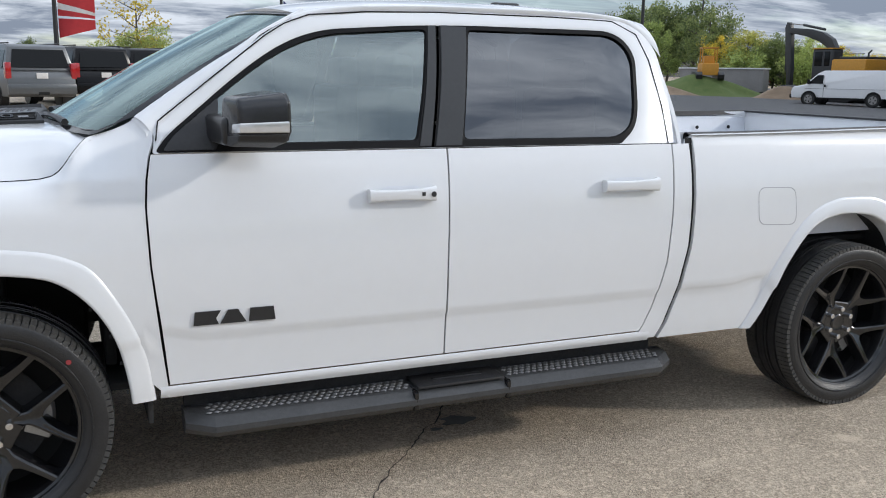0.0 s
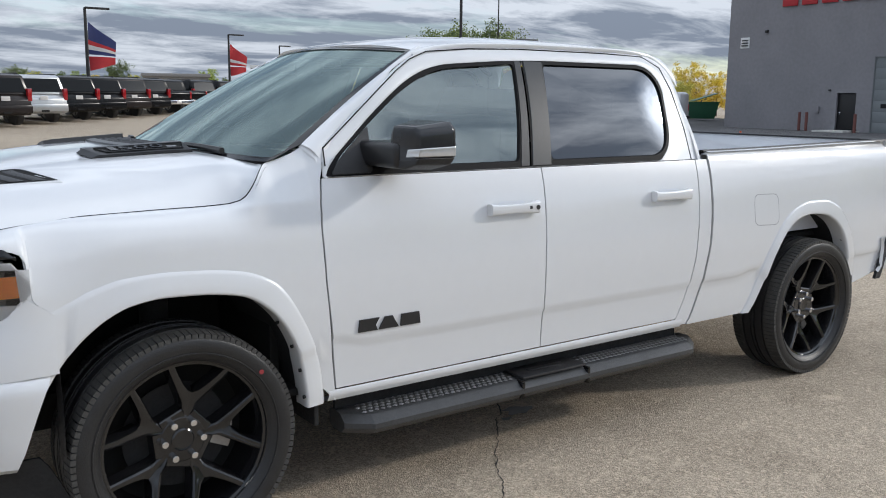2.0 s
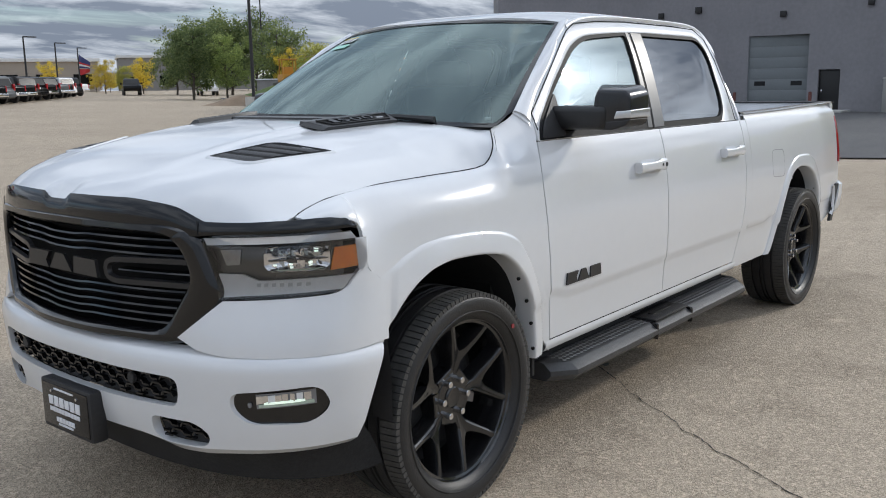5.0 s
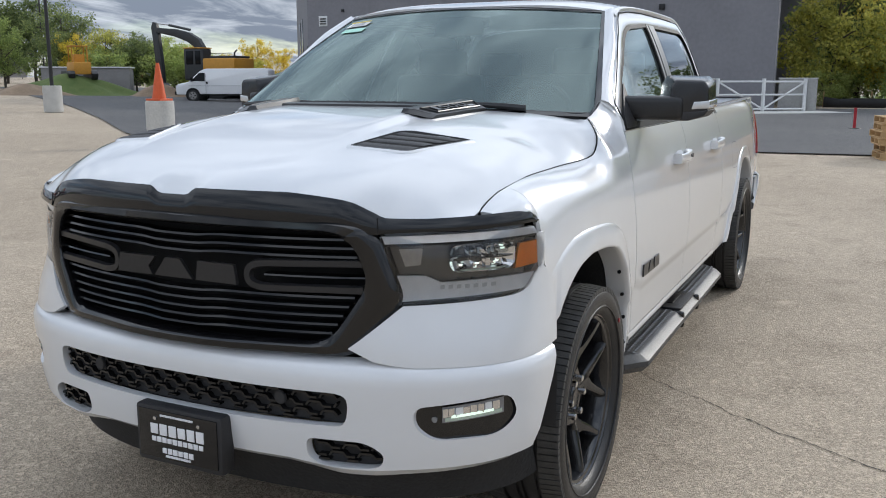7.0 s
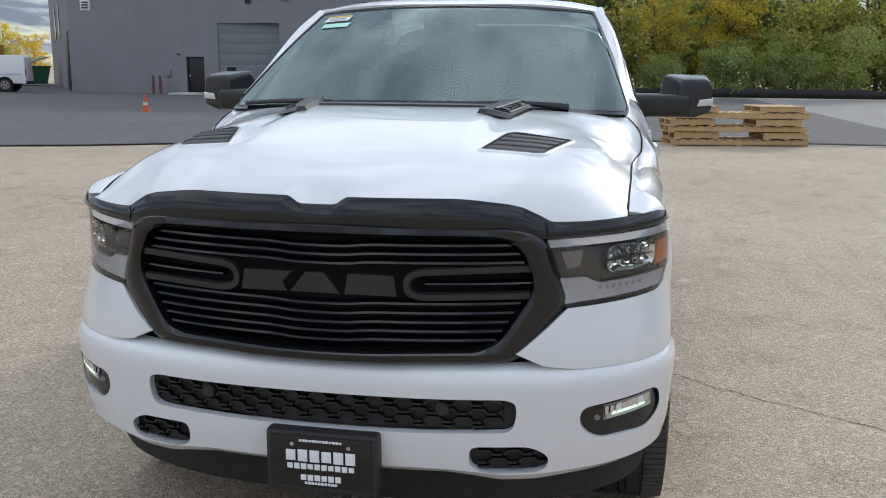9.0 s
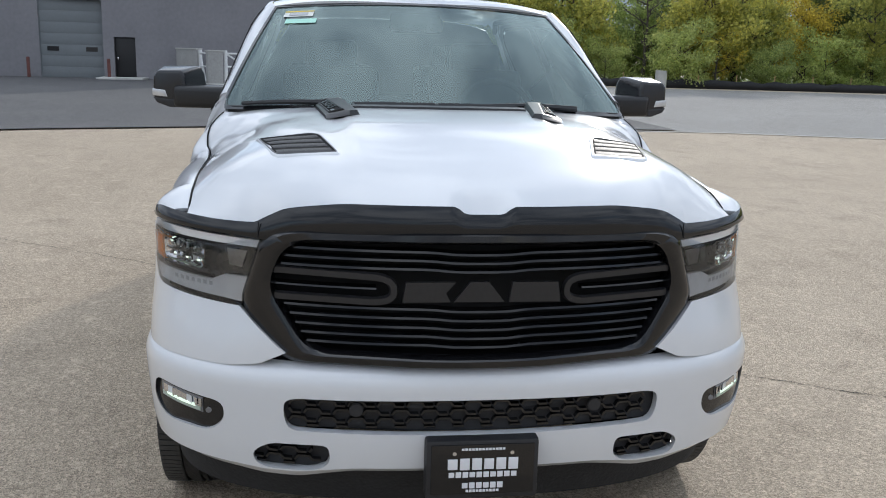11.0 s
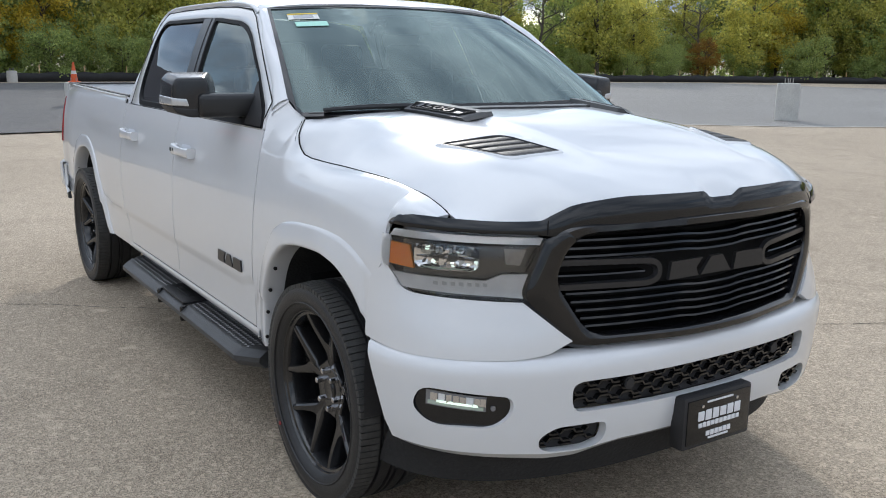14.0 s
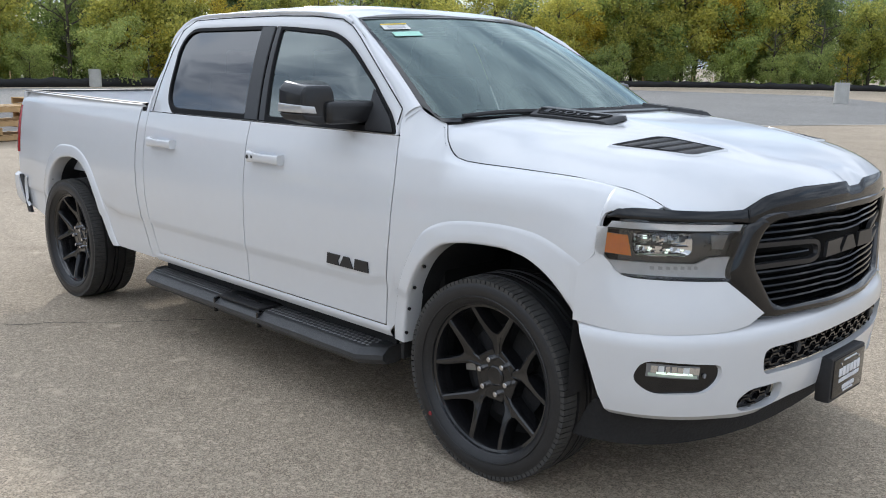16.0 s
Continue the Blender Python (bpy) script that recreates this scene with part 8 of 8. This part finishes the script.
# ---- far shops ----
SHOPW = mat("tan_shop_wall", (0.36, 0.31, 0.26), 0.8, vary=0.1)
for x, y, w, d, h, a, m, roofm, lab in ((66.5, 130, 15, 12, 4.3, -27, SHOPW, WHITEM, "low tan shop with a white roof edge"), (95, 135, 22, 12, 5.5, -30, BLOCKW, WHITEM, "low grey shop with a white roof edge"), (50, 142, 10, 8, 3.0, -20, BLOCKW, BLOCKW, "small low grey shop far off"), (-20, 120, 18, 12, 5.0, 5, BLOCKW, DOORM, "low grey shed far off")):
    b = thing("shop_building", (x, y, ground_z(x, y)), a, label=lab, category="building")
    part("wall", box_bm(w, d, h, (0, 0, h / 2)), m, b)
    part("roof", box_bm(w + 0.6, d + 0.6, 0.5, (0, 0, h + 0.25), 0.05), roofm, b)
    for i in range(int(w / 5)):
        win = part("window", box_bm(2.6, 0.10, 1.6, (-w / 2 + 2.8 + i * 5, -d / 2 - 0.02, 1.7)), CAR_GLASS, b)
        part("sill", box_bm(2.8, 0.14, 0.10, (-w / 2 + 2.8 + i * 5, -d / 2 - 0.05, 0.85)), WHITEM, win)

# ---- trees ----
def leaf_mat(name, a, b, c):
    m = bpy.data.materials.new(name)
    m.use_nodes = True
    t = m.node_tree
    p = t.nodes["Principled BSDF"]
    p.inputs["Roughness"].default_value = 0.7
    p.inputs["Specular IOR Level"].default_value = 0.25
    g = t.nodes.new("ShaderNodeNewGeometry")
    inf = t.nodes.new("ShaderNodeObjectInfo")
    add = t.nodes.new("ShaderNodeMath")
    add.operation = "MULTIPLY_ADD"
    add.inputs[1].default_value = 0.35
    sc = t.nodes.new("ShaderNodeMath")
    sc.operation = "MULTIPLY"
    sc.inputs[1].default_value = 0.65
    t.links.new(g.outputs["Random Per Island"], sc.inputs[0])
    t.links.new(inf.outputs["Random"], add.inputs[0])
    t.links.new(sc.outputs[0], add.inputs[2])
    r = t.nodes.new("ShaderNodeValToRGB")
    a, b, c = (tuple(min(0.9, 1.3 * v) for v in q) for q in (a, b, c))
    r.color_ramp.elements[0].position, r.color_ramp.elements[0].color = 0.15, (*a, 1)
    r.color_ramp.elements[1].position, r.color_ramp.elements[1].color = 0.9, (*c, 1)
    e = r.color_ramp.elements.new(0.55)
    e.color = (*b, 1)
    t.links.new(add.outputs[0], r.inputs["Fac"])
    t.links.new(r.outputs["Color"], p.inputs["Base Color"])
    tr = t.nodes.new("ShaderNodeBsdfTranslucent")
    t.links.new(r.outputs["Color"], tr.inputs["Color"])
    mx = t.nodes.new("ShaderNodeMixShader")
    mx.inputs[0].default_value = 0.58
    t.links.new(p.outputs[0], mx.inputs[1])
    t.links.new(tr.outputs[0], mx.inputs[2])
    t.links.new(mx.outputs[0], t.nodes["Material Output"].inputs[0])
    return m


L_GREEN = leaf_mat("green_leaves", (0.17, 0.22, 0.08), (0.31, 0.37, 0.122), (0.47, 0.51, 0.168))
L_DARK = leaf_mat("dark_leaves", (0.075, 0.104, 0.047), (0.142, 0.180, 0.074), (0.235, 0.268, 0.096))
L_OLIVE = leaf_mat("olive_leaves", (0.210, 0.225, 0.062), (0.390, 0.380, 0.098), (0.580, 0.520, 0.135))
L_BUSH = leaf_mat("bush_leaves", (0.19, 0.24, 0.09), (0.32, 0.37, 0.125), (0.48, 0.50, 0.18))
L_GOLD = leaf_mat("yellow_leaves", (0.300, 0.245, 0.046), (0.540, 0.420, 0.070), (0.700, 0.560, 0.100))
L_RUST = leaf_mat("rust_leaves", (0.120, 0.070, 0.020), (0.240, 0.130, 0.030), (0.340, 0.200, 0.050))
BARK = mat("bark", (0.090, 0.075, 0.060), 0.9, vary=0.3, scale=12, bump=0.6, bump_scale=50)


def tree(label, leaves, h, spread, low, clumps, per, size, seed, bare=False):
    """A trunk with limbs and twigs, and a crown of many small leaves set in loose clumps about the twigs."""
    rnd = random.Random(seed)
    t = thing("tree", label=label, category="tree", group="trees round the lot")
    verts, faces = [], []

    def limb(p, q, r0, r1, n=4):
        seg = 6
        pts = []
        for i in range(n + 1):
            k = i / n
            pts.append(Vector(p).lerp(Vector(q), k) + Vector((rnd.uniform(-1, 1), rnd.uniform(-1, 1), 0)) * 0.05 * (0 < i < n) * h * 0.2)
        base = len(verts)
        for i, c in enumerate(pts):
            d = (pts[min(n, i + 1)] - pts[max(0, i - 1)]).normalized()
            a = d.orthogonal().normalized()
            b = d.cross(a)
            r = r0 + (r1 - r0) * i / n
            verts.extend([c + (a * math.cos(k * math.tau / seg) + b * math.sin(k * math.tau / seg)) * r for k in range(seg)])
        for i in range(n):
            for k in range(seg):
                m = (k + 1) % seg
                faces.append((base + i * seg + k, base + i * seg + m, base + (i + 1) * seg + m, base + (i + 1) * seg + k))
        return pts

    trunk = limb((0, 0, -0.1), (rnd.uniform(-0.3, 0.3), rnd.uniform(-0.3, 0.3), h * 0.82), h * 0.020, h * 0.005, 7)
    ends = []
    for i in range(11):
        k = low + (0.95 - low) * (i + rnd.random()) / 11
        p = trunk[0].lerp(trunk[-1], k)
        a = i * 2.4 + rnd.uniform(-0.4, 0.4)
        reach = spread * (1.0 - 0.55 * abs(k - 0.45)) * rnd.uniform(0.6, 1.05)
        q = p + Vector((math.cos(a) * reach, math.sin(a) * reach, reach * rnd.uniform(0.25, 0.75)))
        limb(p, q, h * 0.008, h * 0.002)
        ends.append(q)
        for _ in range(3):
            u = p.lerp(q, rnd.uniform(0.45, 0.95))
            v = u + Vector((rnd.uniform(-1, 1), rnd.uniform(-1, 1), rnd.uniform(0.1, 0.9))) * reach * 0.45
            limb(u, v, h * 0.003, h * 0.0008, 2)
            ends.append(v)
            if bare:
                for _ in range(3):
                    w = v + Vector((rnd.uniform(-1, 1), rnd.uniform(-1, 1), rnd.uniform(0.2, 1.0))) * reach * 0.3
                    limb(u.lerp(v, rnd.random()), w, h * 0.0015, h * 0.0005, 2)
    link_mesh("trunk", verts, faces, BARK, t, "grey-brown trunk and limbs")
    lv, lf = [], []
    for i in range(clumps):
        c = ends[i % len(ends)] + Vector((rnd.gauss(0, 1), rnd.gauss(0, 1), rnd.gauss(0, 0.8))) * spread * 0.20
        rad = spread * rnd.uniform(0.16, 0.30)
        for _ in range(per):
            d = Vector((rnd.gauss(0, 1), rnd.gauss(0, 1), rnd.gauss(0, 0.8)))
            p = c + d.normalized() * rad * rnd.random() ** 0.5
            if p.z < 0.05:
                continue
            n = Vector((rnd.uniform(-1, 1), rnd.uniform(-1, 1), rnd.uniform(-0.2, 1.0))).normalized()
            a = n.orthogonal().normalized()
            a.rotate(Matrix.Rotation(rnd.uniform(0, 6.28), 3, n))
            b = n.cross(a)
            s = size * rnd.uniform(0.6, 1.25)
            k = len(lv)
            lv.extend([p - a * s, p + b * s * 0.62, p + a * s, p - b * s * 0.62])
            lf.append((k, k + 1, k + 2, k + 3))
    tagged(link_mesh("crown", lv, lf, leaves, t, "", flat=True), kind="stuff")
    return t


T = {
    "green": tree("tall green leafy tree at the lot's edge", L_GREEN, 9.0, 2.9, 0.12, 200, 44, 0.125, 21),
    "dark": tree("dense dark green tree at the lot's edge", L_DARK, 10.5, 3.4, 0.10, 220, 44, 0.140, 22),
    "olive": tree("olive green autumn tree at the lot's edge", L_OLIVE, 8.0, 2.7, 0.10, 200, 44, 0.120, 23),
    "gold": tree("yellow autumn tree at the lot's edge", L_GOLD, 8.5, 2.5, 0.12, 170, 44, 0.112, 24),
    "bush": tree("rounded olive green bush under the trees", L_BUSH, 3.2, 2.2, 0.02, 170, 40, 0.085, 25),
    "darkbush": tree("rounded dark green bush under the trees", L_GREEN, 3.4, 2.4, 0.02, 170, 40, 0.085, 26),
    "rust": tree("small rust brown autumn tree among bushes", L_RUST, 4.4, 1.6, 0.10, 120, 36, 0.085, 27),
    "bare": tree("leafless grey tree with fine twigs", L_RUST, 8.0, 2.4, 0.2, 3, 3, 0.08, 28, True),
    "feather": tree("thin yellow autumn tree with sparse leaves", L_GOLD, 6.0, 2.0, 0.12, 70, 16, 0.10, 29),
}
used = set()


def plant(kind, x, y, scale=1.0, turn=0.0):
    m = pose(x, y, ground_z(x, y), 0, 0, turn) @ Matrix.Scale(scale, 4)
    if kind not in used:
        used.add(kind)
        T[kind].matrix_basis = m
        return
    ob = copy_thing(T[kind], m)
    ob.scale = (scale, scale, scale)


rnd = random.Random(31)
# the wooded edge behind the pale paving: a line of bushes, then trees in depth
EDGE_LINE = [(52.0, 1.0), (52.5, -10.0), (52.0, -20.0), (50.5, -32.0), (49.0, -44.0), (45.0, -58.0), (38.0, -70.0), (24.0, -76.0), (8.0, -75.0)]


def along(d):
    for a, b in zip(EDGE_LINE, EDGE_LINE[1:]):
        L = math.dist(a, b)
        if d <= L:
            k = d / L
            nx, ny = -(b[1] - a[1]) / L, (b[0] - a[0]) / L
            return a[0] + (b[0] - a[0]) * k, a[1] + (b[1] - a[1]) * k, nx, ny
        d -= L
    return None


d = 0.0
while along(d):
    x, y, nx, ny = along(d)
    plant(rnd.choice(("bush", "darkbush", "bush", "bush", "darkbush", "rust", "feather")), x + nx * rnd.uniform(0.2, 1.8), y + ny * rnd.uniform(0.2, 1.8), rnd.uniform(0.5, 1.1), rnd.uniform(0, 360))
    d += rnd.uniform(2.2, 4.6)
for depth, step, kinds in ((3.2, 3.7, ("gold", "olive", "green", "olive", "gold", "olive", "olive", "bare")), (8.5, 4.6, ("green", "olive", "green", "dark", "gold", "olive")), (14.0, 5.0, ("dark", "green", "dark", "olive"))):
    d = rnd.uniform(0, 3)
    while along(d):
        x, y, nx, ny = along(d)
        plant(rnd.choice(kinds), x + nx * (depth + rnd.uniform(-1.2, 1.2)), y + ny * (depth + rnd.uniform(-1.2, 1.2)), rnd.uniform(0.75, 1.15), rnd.uniform(0, 360))
        d += step * rnd.uniform(0.75, 1.3)
# undergrowth between the trees
d = 1.0
while along(d):
    x, y, nx, ny = along(d)
    deep = rnd.uniform(5.5, 7.5)
    plant(rnd.choice(("bush", "darkbush", "darkbush")), x + nx * deep, y + ny * deep, rnd.uniform(0.8, 1.25), rnd.uniform(0, 360))
    d += rnd.uniform(2.4, 3.6)
# beyond the building site and the parked rows
for kind, x, y, sc in (("dark", 53.8, 61.8, 0.70), ("dark", 47.5, 66.5, 0.68), ("green", 50.0, 64.8, 0.62), ("olive", 54.2, 57.6, 0.66), ("gold", 53.2, 59.6, 0.58), ("dark", 54.6, 54.6, 0.46), ("dark", 56.0, 56.8, 0.48), ("green", 56.8, 52.6, 0.50), ("olive", 58.2, 53.6, 0.50), ("dark", 57.2, 54.8, 0.42), ("gold", 59.7, 52.5, 0.50), ("gold", 61.2, 51.0, 0.42), ("olive", 62.5, 48.6, 0.40), ("gold", 68.3, 52.2, 0.62), ("gold", 70.6, 51.0, 0.52), ("darkbush", 52.2, 55.2, 0.9), ("darkbush", 55.0, 52.0, 0.9), ("darkbush", 57.0, 50.6, 0.8),
                       ("dark", 61.7, 89.4, 0.66), ("dark", 63.5, 88.6, 0.86), ("dark", 65.5, 87.5, 0.98), ("dark", 67.8, 86.8, 0.84), ("dark", 69.5, 84.2, 0.98), ("olive", 76.0, 124.0, 0.5), ("gold", 78.5, 122.5, 0.5), ("olive", 72.0, 126.5, 0.42), ("gold", 64.5, 112.0, 0.32), ("gold", 66.0, 111.0, 0.3), ("green", 72.4, 81.4, 0.50), ("dark", 75.9, 80.2, 0.42), ("green", 79.0, 78.0, 0.42), ("gold", 62.6, 97.8, 0.55), ("gold", 60.4, 102.8, 0.52), ("gold", 57.0, 110.0, 0.5), ("olive", 41.2, -71.5, 1.35), ("green", 44.0, -69.5, 1.25), ("gold", 38.5, -74.5, 1.25), ("dark", 42.5, -76.0, 1.2), ("olive", 35.0, -78.0, 1.3), ("green", 47.5, -67.0, 1.2), ("feather", 4.7, 53.6, 0.95), ("bush", 4.9, 52.6, 0.75), ("bush", 2.9, 53.0, 0.6), ("dark", -9, 70, 0.30), ("dark", -12, 74, 0.3)):
    plant(kind, x, y, sc, rnd.uniform(0, 360))
for i in range(64):
    a = radians(40 + i * 1.1)
    r = rnd.uniform(150, 185)
    plant(rnd.choice(("green", "dark", "olive", "gold", "olive", "rust")), r * math.cos(a), r * math.sin(a), rnd.uniform(0.32, 0.55), rnd.uniform(0, 360))

# the deep of the wood behind the first trees
lv, lf = [], []
for i in range(26000):
    w = along(rnd.uniform(0.0, 150.0))
    if not w:
        continue
    x, y, nx, ny = w
    deep = rnd.uniform(9.0, 22.0)
    top = 5.2 + 2.6 * noise.noise(Vector((x * 0.13, y * 0.13, 4.0))) + 1.2 * noise.noise(Vector((x * 0.5, y * 0.5, 9.0)))
    p = Vector((x + nx * deep, y + ny * deep, top * rnd.random() ** 0.8))
    n = Vector((rnd.uniform(-1, 1), rnd.uniform(-1, 1), rnd.uniform(-0.2, 1.0))).normalized()
    a = n.orthogonal().normalized()
    a.rotate(Matrix.Rotation(rnd.uniform(0, 6.28), 3, n))
    b = n.cross(a)
    q = rnd.uniform(0.16, 0.34)
    k = len(lv)
    lv.extend([p - a * q, p + b * q * 0.6, p + a * q, p - b * q * 0.6])
    lf.append((k, k + 1, k + 2, k + 3))
tagged(link_mesh("woodland", lv, lf, L_GREEN, None, flat=True), "deep dark green woodland behind the edge trees", "woodland", kind="stuff")
verts, faces = [], []
steps = [along(d) for d in lin(0.0, 150.0, 76) if along(d)]
for x, y, nx, ny in steps:
    for k in range(6):
        o = -0.6 + 6.0 * k
        verts.append((x + nx * o, y + ny * o, 0.012 + (0.10 + 0.12 * noise.noise(Vector((x * 0.4, y * 0.4, k)))) * smooth(k, 0, 1)))
faces = [(j * 6 + k, j * 6 + k + 1, (j + 1) * 6 + k + 1, (j + 1) * 6 + k) for j in range(len(steps) - 1) for k in range(5)]
tagged(link_mesh("ground_verge", verts, facing(verts, faces, (0, 0, 1)), GRASS, None), "rough grass and earth under the trees", "verge", kind="structure")

# low black silt fence and rough grass along the wooded edge
SILT = mat("black_fabric", (0.018, 0.018, 0.019), 0.8, vary=0.3)
fence = thing("silt_fence", label="low sagging black fabric fence before the trees", category="fence")
verts, faces = [], []
d = 0.0
i = 0
while along(d):
    x, y, nx, ny = along(d)
    sag = 0.16 * math.sin(i * 1.3) ** 2 + rnd.uniform(0, 0.08)
    verts += [(x - nx * 0.9, y - ny * 0.9, 0.0), (x - nx * 0.9 + rnd.uniform(-0.05, 0.05), y - ny * 0.9, 0.62 - sag)]
    if i % 3 == 0:
        part("stake", box_bm(0.05, 0.05, 0.9, (x - nx * 0.85, y - ny * 0.85, 0.45)), WOOD, fence)
    d += 0.8
    i += 1
faces = [(2 * k, 2 * k + 1, 2 * k + 3, 2 * k + 2) for k in range(len(verts) // 2 - 1)]
fabric = link_mesh("fabric", verts, faces, SILT, fence)
fabric.modifiers.new("thickness", "SOLIDIFY").thickness = 0.02
